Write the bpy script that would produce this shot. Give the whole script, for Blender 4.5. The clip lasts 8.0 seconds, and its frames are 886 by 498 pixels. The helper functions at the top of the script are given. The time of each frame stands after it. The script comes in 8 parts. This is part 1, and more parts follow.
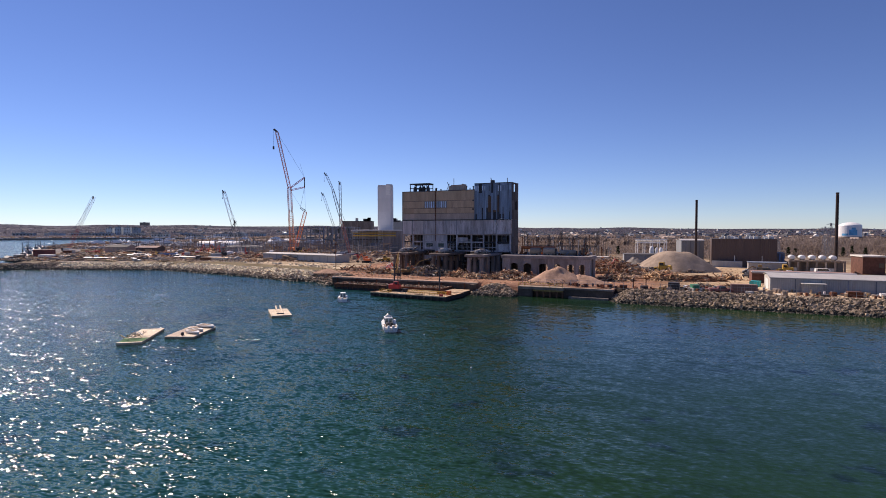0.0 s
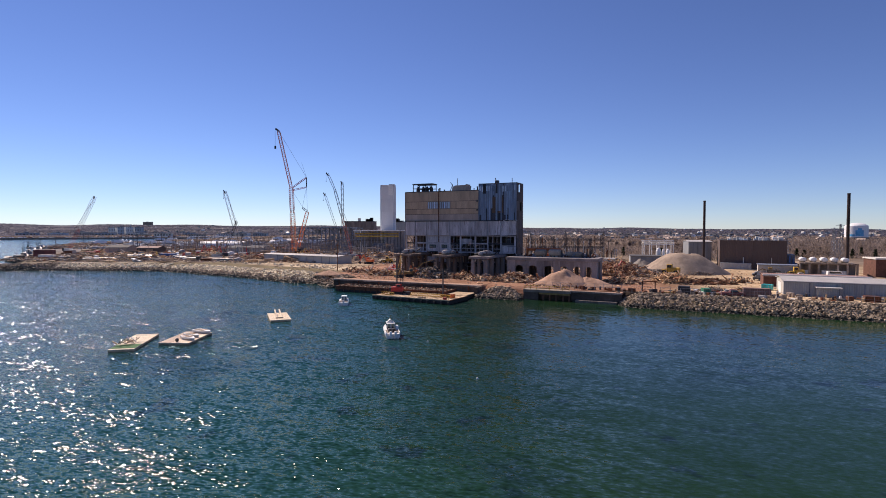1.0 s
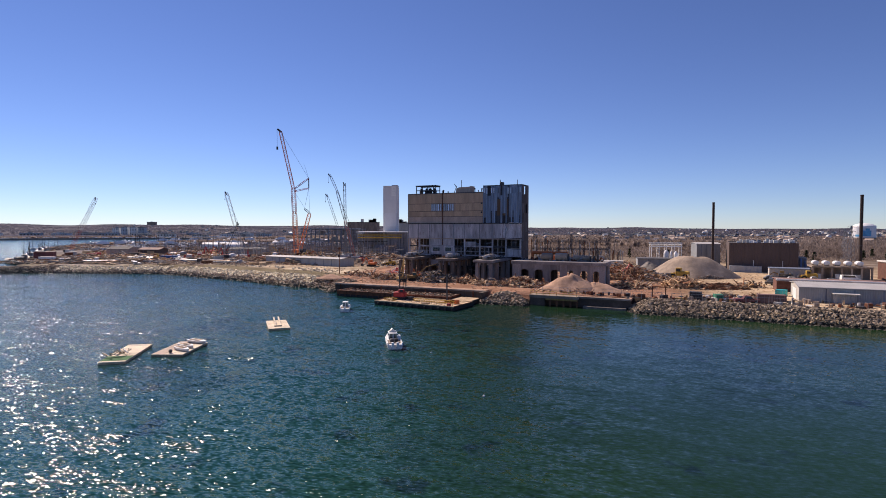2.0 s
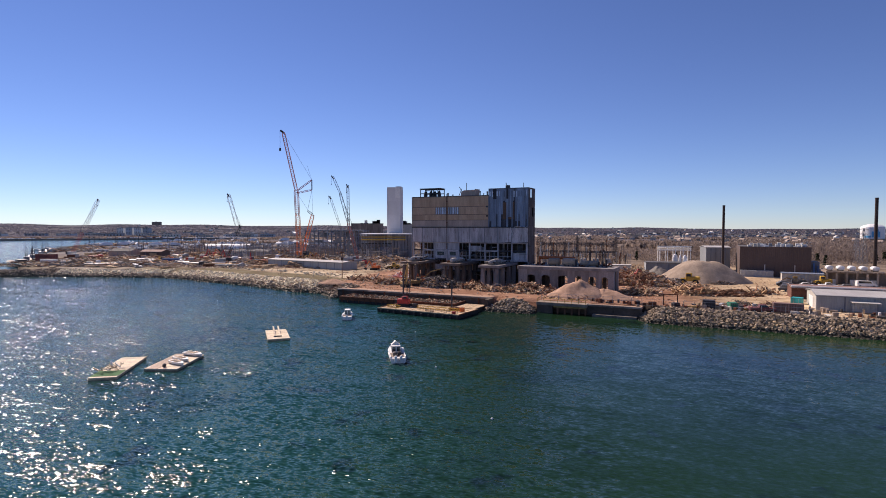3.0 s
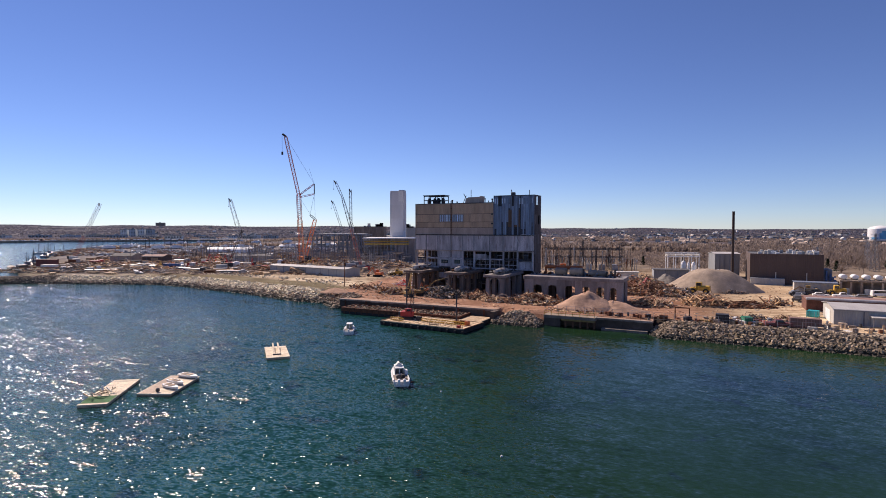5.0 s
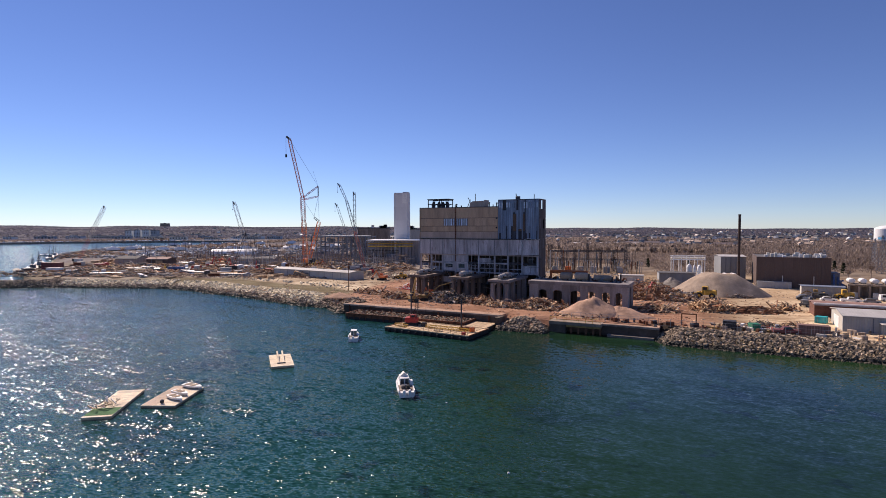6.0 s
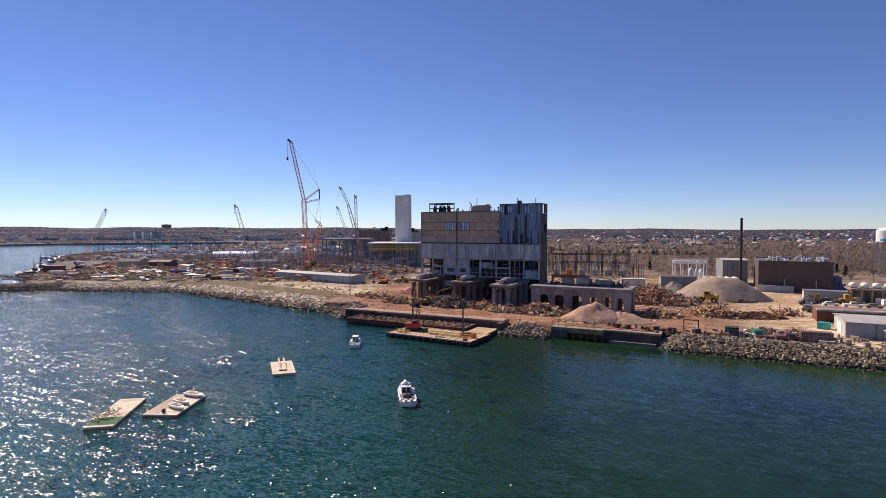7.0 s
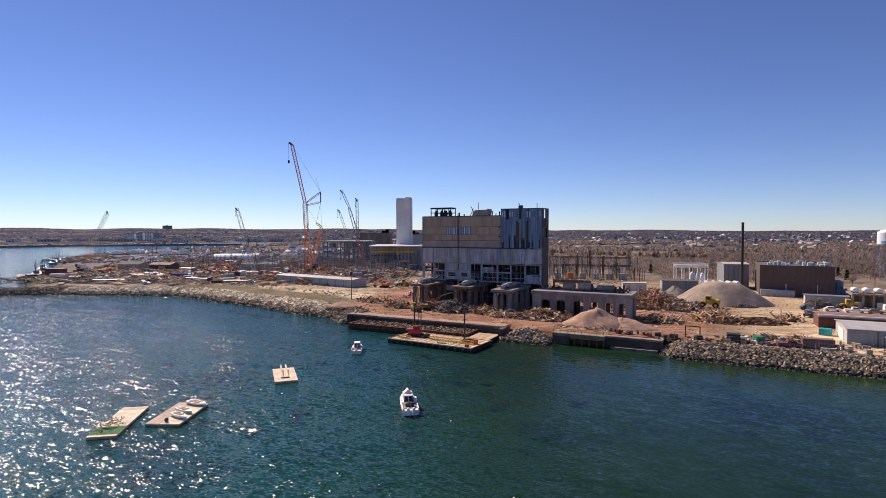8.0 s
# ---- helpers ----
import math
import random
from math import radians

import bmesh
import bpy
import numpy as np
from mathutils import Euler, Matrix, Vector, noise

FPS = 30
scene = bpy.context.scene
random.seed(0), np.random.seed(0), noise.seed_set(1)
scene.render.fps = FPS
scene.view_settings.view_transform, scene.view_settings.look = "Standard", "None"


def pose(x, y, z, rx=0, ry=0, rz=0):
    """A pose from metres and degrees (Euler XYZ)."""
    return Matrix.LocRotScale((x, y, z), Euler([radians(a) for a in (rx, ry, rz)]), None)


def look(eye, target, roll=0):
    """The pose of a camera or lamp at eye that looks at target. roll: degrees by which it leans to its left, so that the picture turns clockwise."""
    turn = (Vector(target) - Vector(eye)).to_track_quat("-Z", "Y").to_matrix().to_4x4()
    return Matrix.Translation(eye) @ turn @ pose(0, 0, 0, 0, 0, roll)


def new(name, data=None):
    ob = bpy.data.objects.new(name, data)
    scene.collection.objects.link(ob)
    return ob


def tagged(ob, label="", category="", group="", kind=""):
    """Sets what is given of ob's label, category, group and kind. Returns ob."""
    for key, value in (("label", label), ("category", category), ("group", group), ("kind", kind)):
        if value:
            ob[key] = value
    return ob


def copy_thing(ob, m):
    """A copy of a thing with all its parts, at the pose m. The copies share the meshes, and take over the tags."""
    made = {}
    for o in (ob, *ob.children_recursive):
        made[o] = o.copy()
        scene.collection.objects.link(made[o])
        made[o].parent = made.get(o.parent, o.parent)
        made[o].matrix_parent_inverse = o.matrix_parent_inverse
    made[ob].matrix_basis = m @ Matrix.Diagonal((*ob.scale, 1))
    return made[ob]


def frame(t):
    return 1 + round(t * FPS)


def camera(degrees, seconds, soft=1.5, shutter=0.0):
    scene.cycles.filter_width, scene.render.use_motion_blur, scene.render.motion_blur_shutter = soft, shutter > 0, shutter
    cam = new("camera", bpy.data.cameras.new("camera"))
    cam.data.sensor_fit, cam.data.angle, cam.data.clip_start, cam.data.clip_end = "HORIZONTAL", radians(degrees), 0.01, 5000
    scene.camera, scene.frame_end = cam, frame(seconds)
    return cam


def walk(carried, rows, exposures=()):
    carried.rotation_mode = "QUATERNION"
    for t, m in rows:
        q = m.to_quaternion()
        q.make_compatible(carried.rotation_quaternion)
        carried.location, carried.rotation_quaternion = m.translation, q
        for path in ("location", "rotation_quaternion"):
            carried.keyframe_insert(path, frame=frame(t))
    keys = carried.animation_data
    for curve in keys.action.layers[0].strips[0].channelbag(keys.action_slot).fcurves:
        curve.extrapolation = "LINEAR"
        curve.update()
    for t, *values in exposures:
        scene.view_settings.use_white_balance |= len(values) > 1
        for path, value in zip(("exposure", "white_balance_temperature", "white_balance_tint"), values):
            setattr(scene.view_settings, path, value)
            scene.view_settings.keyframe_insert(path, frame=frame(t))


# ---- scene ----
# ---- camera ----
cam = camera(78.77, 8.0, soft=0.9)
PATH = [
    (0.0, look((0.000, 0.000, 19.764), (0.000, 199.862, 12.341), -0.035)),
    (0.5, look((-0.146, 1.857, 19.907), (-0.857, 201.717, 12.445), 0.022)),
    (1.0, look((-0.292, 3.733, 20.262), (-1.282, 203.590, 12.764), 0.040)),
    (1.5, look((-0.367, 5.682, 20.773), (-1.788, 205.533, 13.204), 0.007)),
    (3.0, look((-0.723, 11.833, 22.960), (-4.434, 211.650, 15.246), 0.034)),
    (3.5, look((-0.819, 13.329, 23.666), (-4.712, 213.142, 15.958), -0.004)),
    (4.0, look((-0.890, 14.489, 24.378), (-4.960, 214.302, 16.745), -0.013)),
    (4.5, look((-0.993, 15.250, 25.026), (-5.322, 215.057, 17.384), 0.007)),
    (6.0, look((-1.427, 16.569, 27.424), (-7.654, 216.320, 19.617), -0.129)),
    (6.5, look((-1.481, 16.692, 28.027), (-8.024, 216.438, 20.351), -0.162)),
    (7.0, look((-1.537, 16.750, 28.655), (-8.196, 216.500, 21.193), -0.148)),
    (7.5, look((-1.654, 16.733, 29.320), (-8.373, 216.483, 21.919), -0.176)),
    (8.0, look((-1.792, 16.621, 30.000), (-8.687, 216.375, 22.871), -0.131)),
]
walk(cam, PATH, exposures=[(0.0, 0.40, 5650, 22), (8.0, 0.40, 5650, 22)])

# ---- light ----
SUN_AZ, SUN_EL = -41.0, 40.0   # degrees from +y towards +x, and above the horizon
world = bpy.data.worlds.new("sky_world")
scene.world = world
world.use_nodes = True
wn = world.node_tree
sky = wn.nodes.new("ShaderNodeTexSky")
sky.sky_type = "NISHITA"
sky.sun_disc = False
sky.sun_elevation = radians(SUN_EL)
sky.sun_rotation = radians(SUN_AZ)
sky.altitude = 3000.0
sky.air_density, sky.dust_density, sky.ozone_density = 1.1, 0.0, 3.0
clear = wn.nodes.new("ShaderNodeHueSaturation")      # a very clear, deep blue spring sky
clear.inputs["Saturation"].default_value = 1.02
clear.inputs["Hue"].default_value = 0.51
wn.links.new(sky.outputs["Color"], clear.inputs["Color"])
wn.links.new(clear.outputs["Color"], wn.nodes["Background"].inputs["Color"])
wn.nodes["Background"].inputs["Strength"].default_value = 0.0665

sun_data = bpy.data.lights.new("sun", "SUN")
sun_data.energy, sun_data.angle, sun_data.color = 5.0, radians(0.55), (1.0, 0.80, 0.55)
sun = new("sun", sun_data)
sun_dir = Vector((math.sin(radians(SUN_AZ)) * math.cos(radians(SUN_EL)), math.cos(radians(SUN_AZ)) * math.cos(radians(SUN_EL)), math.sin(radians(SUN_EL))))
sun.matrix_world = look(sun_dir * 400, (0, 0, 0))

# ---- plan ----
GROUND = 3.0                      # level of the yard above the water
TURN = -25.0                      # the quay, the halls and the sheds share this heading
SITE = pose(-16.6, 224.0, 0, 0, 0, TURN)


def at(u, v, z=GROUND, rz=0):
    """A pose on the site: u along the quay, v inland."""
    return SITE @ pose(u, v, z, 0, 0, rz)


def smooth(a, b, x):
    t = np.clip((x - a) / (b - a), 0, 1)
    return t * t * (3 - 2 * t)


# ---- mesh helpers ----
def thing(name, label, category, m, group="", kind=""):
    ob = new(name)
    ob.empty_display_size = 0.5
    ob.matrix_world = m
    return tagged(ob, label, category, group, kind)


def mesh_of(bm, name, mats):
    me = bpy.data.meshes.new(name)
    bm.normal_update()
    bm.to_mesh(me)
    bm.free()
    for m in mats if isinstance(mats, (list, tuple)) else [mats]:
        me.materials.append(m)
    return me


def part(name, bm, material, parent=None, label="", m=None):
    me = bm if isinstance(bm, bpy.types.Mesh) else mesh_of(bm, name, material)
    ob = new(name, me)
    if parent is not None:
        ob.parent = parent
    if m is not None:
        ob.matrix_basis = m
    if label:
        ob["label"] = label
    return ob


def single(name, bm, material, m, label, category, group="", kind=""):
    ob = new(name, mesh_of(bm, name, material))
    ob.matrix_world = m
    return tagged(ob, label, category, group, kind)


def B():
    return bmesh.new()


def hexa(bm, p, mi=0):
    """A block from eight corners: four below, four above, both anticlockwise."""
    v = [bm.verts.new(q) for q in p]
    for f in ((3, 2, 1, 0), (4, 5, 6, 7), (0, 1, 5, 4), (1, 2, 6, 5), (2, 3, 7, 6), (3, 0, 4, 7)):
        bm.faces.new([v[i] for i in f]).material_index = mi
    return v


def box(bm, x0, x1, y0, y1, z0, z1, mi=0):
    return hexa(bm, [(x0, y0, z0), (x1, y0, z0), (x1, y1, z0), (x0, y1, z0), (x0, y0, z1), (x1, y0, z1), (x1, y1, z1), (x0, y1, z1)], mi)


def soft_box(bm, x0, x1, y0, y1, z0, z1, r=0.1, mi=0):
    """A block with chamfered upright edges and top."""
    def ring(k, z):
        return [(x0 + k, y0, z), (x1 - k, y0, z), (x1, y0 + k, z), (x1, y1 - k, z), (x1 - k, y1, z), (x0 + k, y1, z), (x0, y1 - k, z), (x0, y0 + k, z)]
    def inner(k, z):
        return [(x0 + 2 * k, y0 + k, z), (x1 - 2 * k, y0 + k, z), (x1 - k, y0 + 2 * k, z), (x1 - k, y1 - 2 * k, z), (x1 - 2 * k, y1 - k, z), (x0 + 2 * k, y1 - k, z), (x0 + k, y1 - 2 * k, z), (x0 + k, y0 + 2 * k, z)]
    loft(bm, [ring(r, z0), ring(r, z1 - r), inner(r, z1)], mi)


def loft(bm, rings, mi=0, caps=True):
    """Skin closed rings of points."""
    rows = [[bm.verts.new(p) for p in r] for r in rings]
    n = len(rows[0])
    for a, b in zip(rows, rows[1:]):
        for i in range(n):
            bm.faces.new((a[i], a[(i + 1) % n], b[(i + 1) % n], b[i])).material_index = mi
    if caps:
        bm.faces.new(rows[0][::-1]).material_index = mi
        bm.faces.new(rows[-1]).material_index = mi


def across(a, b):
    d = (Vector(b) - Vector(a)).normalized()
    s = d.cross(Vector((0, 0, 1)))
    s = s.normalized() if s.length > 1e-4 else Vector((1, 0, 0))
    return d, s, s.cross(d)


def beam(bm, a, b, w, h=None, mi=0):
    a, b, h = Vector(a), Vector(b), h or w
    d, s, n = across(a, b)
    s, n = s * w / 2, n * h / 2
    hexa(bm, [a - s - n, a + s - n, a + s + n, a - s + n, b - s - n, b + s - n, b + s + n, b - s + n], mi)


def tube(bm, a, b, r, seg=8, r2=None, mi=0):
    a, b = Vector(a), Vector(b)
    d, s, n = across(a, b)
    def ring(c, q):
        return [c + (s * math.cos(2 * math.pi * i / seg) + n * math.sin(2 * math.pi * i / seg)) * q for i in range(seg)]
    loft(bm, [ring(a, r), ring(b, r if r2 is None else r2)], mi)


def turned(bm, prof, seg=16, c=(0, 0), mi=0):
    """A body turned round an upright axis; prof: radius and height, from the bottom."""
    loft(bm, [[(c[0] + r * math.cos(2 * math.pi * i / seg), c[1] + r * math.sin(2 * math.pi * i / seg), z) for i in range(seg)] for r, z in prof], mi)


def lattice(bm, a, b, w, n, r, w2=None, mi=0):
    """A four-chord lattice boom from a to b."""
    a, b = Vector(a), Vector(b)
    w2 = w if w2 is None else w2
    d, s, t = across(a, b)
    def corner(f, k):
        q = (w + (w2 - w) * f) / 2 * min(1.0, 0.7 + 9 * f, 0.7 + 9 * (1 - f))
        return a.lerp(b, f) + s * q * (1, 1, -1, -1)[k] + t * q * (1, -1, -1, 1)[k]
    stops = [i / n for i in range(n + 1)]
    for k in range(4):
        for f, g in zip(stops, stops[1:]):
            beam(bm, corner(f, k), corner(g, k), r * 1.5, mi=mi)
            beam(bm, corner(f, k), corner(g, (k + 1) % 4), r * 0.8, mi=mi)


def extrude_y(bm, outline, y0, y1, mi=0):
    """A prism from an outline of (x, z), anticlockwise as seen from -y."""
    loft(bm, [[(x, y1, z) for x, z in outline], [(x, y0, z) for x, z in outline]], mi)


# ---- materials ----
def nodes_of(name):
    m = bpy.data.materials.new(name)
    m.use_nodes = True
    t = m.node_tree
    return m, t, t.nodes["Principled BSDF"]


def node(t, kind, **kw):
    n = t.nodes.new(kind)
    for k, v in kw.items():
        n.inputs[k].default_value = v
    return n


def mixed(t, fac, a, b, blend="MIX"):
    n = t.nodes.new("ShaderNodeMix")
    n.data_type, n.blend_type = "RGBA", blend
    for key, v in ((0, fac), (6, a), (7, b)):
        if isinstance(v, (int, float)):
            n.inputs[key].default_value = v
        elif isinstance(v, tuple):
            n.inputs[key].default_value = (*v, 1)[:4]
        else:
            t.links.new(v, n.inputs[key])
    return n.outputs[2]


def ramp(t, fac, lo, hi, a=0.0, b=1.0):
    n = t.nodes.new("ShaderNodeMapRange")
    n.interpolation_type = "SMOOTHSTEP"
    for k, v in (("From Min", lo), ("From Max", hi), ("To Min", a), ("To Max", b)):
        n.inputs[k].default_value = v
    t.links.new(fac, n.inputs["Value"])
    return n.outputs[0]


def noisy(t, vec, scale, detail=4.0, rough=0.6):
    n = node(t, "ShaderNodeTexNoise", Scale=scale, Detail=detail, Roughness=rough)
    t.links.new(vec, n.inputs["Vector"])
    return n.outputs["Fac"]


def shade(c, k):
    return tuple(min(1.0, q * k) for q in c[:3])


def surf(name, col, rough=0.8, metal=0.0, var=0.3, scale=0.6, bump=0.3, dirt=(0.12, 0.09, 0.07), dirty=0.35, pieces=0.25, islands=False, ribs=0.0, streaks=False):
    """A worn surface: broad stains, fine grain, dirt, a little change from piece to piece. ribs: pitch of upright corrugation in metres."""
    m, t, p = nodes_of(name)
    tc = t.nodes.new("ShaderNodeTexCoord")
    info = t.nodes.new("ShaderNodeObjectInfo")
    shift = t.nodes.new("ShaderNodeVectorMath")
    shift.operation = "MULTIPLY_ADD"
    t.links.new(info.outputs["Random"], shift.inputs[0])
    shift.inputs[1].default_value = (37.0, 53.0, 71.0)
    t.links.new(tc.outputs["Object"], shift.inputs[2])
    vec = shift.outputs[0]
    if streaks:
        q = t.nodes.new("ShaderNodeMapping")
        q.inputs["Scale"].default_value = (1.0, 1.0, 0.18)
        t.links.new(vec, q.inputs["Vector"])
        vec2 = q.outputs[0]
    else:
        vec2 = vec
    broad = noisy(t, vec2, scale)
    fine = noisy(t, vec, scale * 9, 6.0, 0.7)
    c = mixed(t, ramp(t, broad, 0.3, 0.7), shade(col, 1 - var), shade(col, 1 + var * 0.6))
    c = mixed(t, ramp(t, fine, 0.35, 0.75, 0.0, 0.6), c, shade(col, 1 - var * 1.2))
    if dirty:
        spots = noisy(t, vec2, scale * 2.3, 5.0, 0.65)
        c = mixed(t, ramp(t, spots, 0.52, 0.72, 0.0, dirty), c, dirt)
    if pieces:
        src = info.outputs["Random"]
        if islands:
            src = t.nodes.new("ShaderNodeNewGeometry").outputs["Random Per Island"]
        val = node(t, "ShaderNodeHueSaturation")
        t.links.new(ramp(t, src, 0.0, 1.0, 1 - pieces, 1 + pieces), val.inputs["Value"])
        t.links.new(c, val.inputs["Color"])
        c = val.outputs[0]
    t.links.new(c, p.inputs["Base Color"])
    p.inputs["Metallic"].default_value = metal
    if rough >= 0.95:
        p.inputs["Specular IOR Level"].default_value = 0.1
    t.links.new(ramp(t, fine, 0.2, 0.8, max(0.05, rough - 0.12), min(1.0, rough + 0.12)), p.inputs["Roughness"])
    h = fine
    if ribs:
        w = t.nodes.new("ShaderNodeTexWave")
        w.wave_type, w.bands_direction = "BANDS", "X"
        w.inputs["Scale"].default_value = 0.314 / ribs
        t.links.new(tc.outputs["Object"], w.inputs["Vector"])
        add = t.nodes.new("ShaderNodeMath")
        add.operation = "MULTIPLY_ADD"
        t.links.new(w.outputs["Fac"], add.inputs[0])
        add.inputs[1].default_value = 1.5
        t.links.new(fine, add.inputs[2])
        h = add.outputs[0]
    if bump:
        b = node(t, "ShaderNodeBump", Strength=bump, Distance=0.12)
        t.links.new(h, b.inputs["Height"])
        t.links.new(b.outputs[0], p.inputs["Normal"])
    return m


CONCRETE = surf("concrete", (0.40, 0.315, 0.235), 0.9, var=0.3, scale=0.35, streaks=True)
CONCRETE_DARK = surf("weathered_concrete", (0.285, 0.235, 0.195), 0.9, var=0.45, scale=0.4, streaks=True)
GREY_CONCRETE = surf("grey_concrete", (0.29, 0.26, 0.245), 0.9, var=0.35, scale=0.35, dirty=0.45, streaks=True)
# base colour darkened so that the quay face reads as lying in shadow
QUAY = surf("quay_concrete", (0.12, 0.088, 0.065), 0.9, var=0.4, scale=0.3, dirty=0.5, dirt=(0.05, 0.05, 0.045))
TAN_PANEL = surf("tan_cladding", (0.56, 0.395, 0.25), 0.7, var=0.2, scale=0.3, dirty=0.35, streaks=True, pieces=0.03, ribs=0.5, bump=0.25)
GREY_TAN = surf("grey_tan_cladding", (0.48, 0.375, 0.30), 0.75, var=0.2, scale=0.3, dirty=0.3, streaks=True, pieces=0.08)
PALE_PANEL = surf("pale_wall_panel", (0.54, 0.50, 0.495), 0.8, var=0.4, scale=0.55, dirty=0.8, dirt=(0.17, 0.125, 0.105), streaks=True, pieces=0.12)
BLUE_SHEET = surf("blue_grey_sheet", (0.23, 0.30, 0.40), 0.5, 0.1, var=0.35, scale=0.5, dirty=0.4, streaks=True, pieces=0.22, ribs=0.3)
DARK_SHEET = surf("dark_bare_wall", (0.062, 0.066, 0.078), 0.8, var=0.5, scale=0.4, dirty=0.5, streaks=True, pieces=0.3)
RUST_SHEET = surf("rusty_brown_sheet", (0.16, 0.105, 0.065), 0.85, var=0.4, scale=0.4, dirty=0.5, streaks=True)
# for backs of recesses: the interior shade is put into this dark colour
DARK = surf("interior_shade", (0.12, 0.095, 0.08), 0.95, var=0.4, scale=0.4)
STEEL_GREY = surf("grey_steel", (0.30, 0.31, 0.33), 0.5, 0.4, var=0.25, scale=0.8)
PALE_STEEL = surf("pale_worn_steel", (0.50, 0.47, 0.43), 0.6, 0.1, var=0.35, scale=0.8, dirty=0.5, dirt=(0.14, 0.08, 0.05))
STEEL_DARK = surf("dark_steel", (0.06, 0.06, 0.065), 0.6, 0.3, var=0.3, scale=0.8, dirt=(0.12, 0.05, 0.025))
RUST = surf("rust", (0.17, 0.065, 0.03), 0.9, 0.1, var=0.45, scale=0.9, dirt=(0.05, 0.03, 0.025))
GALV = surf("galvanised_roof", (0.54, 0.52, 0.48), 0.55, 0.1, var=0.12, scale=0.3, dirty=0.2, streaks=True, ribs=0.6)
WHITE = surf("white_paint", (0.78, 0.78, 0.76), 0.5, var=0.1, scale=0.6, dirty=0.2, dirt=(0.35, 0.3, 0.25), pieces=0.08)
OFFWHITE = surf("off_white_sheet", (0.60, 0.58, 0.52), 0.65, var=0.15, scale=0.4, dirty=0.25, streaks=True, ribs=0.4)
GREY_WALL = surf("grey_sheet_wall", (0.34, 0.36, 0.37), 0.6, 0.05, var=0.15, scale=0.3, dirty=0.25, streaks=True, ribs=0.5)
BROWN_WALL = surf("brown_ribbed_wall", (0.11, 0.078, 0.066), 0.75, var=0.15, scale=0.2, dirty=0.2, streaks=True, ribs=0.7, pieces=0.05)
BRICK = surf("brown_brick", (0.17, 0.075, 0.05), 0.9, var=0.3, scale=1.2)
PINK_ROOF = surf("faded_red_roof", (0.27, 0.165, 0.135), 0.85, var=0.2, scale=0.5)
YELLOW = surf("yellow_machine_paint", (0.60, 0.37, 0.04), 0.5, var=0.25, scale=1.2, dirty=0.55)
OCHRE = surf("worn_ochre_machine_paint", (0.36, 0.23, 0.07), 0.65, var=0.35, scale=1.2, dirty=0.65)
ORANGE = surf("orange_machine_paint", (0.65, 0.16, 0.03), 0.5, var=0.25, scale=1.0, dirty=0.35)
CRANE_ORANGE = surf("bright_orange_crane_paint", (0.80, 0.25, 0.06), 0.5, var=0.15, scale=0.5, dirty=0.1)
RED = surf("red_paint", (0.45, 0.035, 0.03), 0.5, var=0.25, scale=1.0, dirty=0.3)
MAROON = surf("maroon_container_paint", (0.13, 0.035, 0.035), 0.6, var=0.25, scale=0.8, ribs=0.3)
BLUE = surf("blue_paint", (0.04, 0.11, 0.30), 0.5, var=0.25, scale=0.9, ribs=0.3)
TEAL = surf("turquoise_paint", (0.03, 0.33, 0.36), 0.5, var=0.2, scale=0.9)
GREEN = surf("green_paint", (0.03, 0.22, 0.12), 0.6, var=0.2, scale=0.9)
SLATE = surf("slate_blue_paint", (0.16, 0.19, 0.25), 0.6, var=0.2, scale=0.8, ribs=0.3)
RUBBER = surf("black_rubber", (0.025, 0.025, 0.025), 0.9, var=0.2, scale=2.0)
TIMBER = surf("weathered_deck_timber", (0.58, 0.43, 0.26), 0.9, var=0.3, scale=0.8, dirty=0.4, pieces=0.25)
DOCK = surf("pale_dock_boards", (0.74, 0.63, 0.46), 0.9, var=0.25, scale=0.9, dirty=0.3, pieces=0.18)
TURF = surf("green_dock_carpet", (0.10, 0.20, 0.09), 0.95, var=0.3, scale=1.0, dirty=0.3)
HULL_DARK = surf("black_barge_hull", (0.022, 0.02, 0.02), 0.7, var=0.4, scale=0.6, dirt=(0.10, 0.045, 0.025))
EARTH = surf("red_brown_earth", (0.46, 0.305, 0.215), 1.0, var=0.35, scale=0.35, bump=0.9, dirty=0.45, dirt=(0.22, 0.13, 0.09), pieces=0)
GRAVEL = surf("grey_gravel", (0.38, 0.305, 0.235), 1.0, var=0.3, scale=0.22, bump=0.8, dirty=0.3, dirt=(0.15, 0.13, 0.12), pieces=0)
ROCK = surf("armour_stone", (0.33, 0.265, 0.19), 0.95, var=0.4, scale=0.7, bump=0.8, pieces=0.5, islands=True)
ROCK_TAN = surf("tan_rubble", (0.88, 0.75, 0.54), 0.95, var=0.35, scale=0.5, bump=0.8, pieces=0.4, islands=True)
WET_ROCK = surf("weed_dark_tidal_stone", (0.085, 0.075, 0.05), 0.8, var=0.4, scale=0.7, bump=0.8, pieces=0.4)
STONE = surf("quarried_stone", (0.40, 0.31, 0.19), 0.95, var=0.4, scale=0.7, bump=0.8, pieces=0.5)
SCRAP_TAN = surf("tan_scrap", (0.66, 0.46, 0.26), 0.9, var=0.4, scale=0.9, pieces=0.5, islands=True)
SCRAP_RUST = surf("rusty_scrap", (0.27, 0.13, 0.065), 0.9, 0.1, var=0.4, scale=0.9, pieces=0.5, islands=True)
SCRAP_GREY = surf("grey_scrap", (0.30, 0.27, 0.24), 0.8, 0.1, var=0.4, scale=0.9, pieces=0.5, islands=True)
SCRAP_DARK = surf("dark_scrap", (0.10, 0.085, 0.07), 0.9, var=0.4, scale=0.9, pieces=0.5, islands=True)
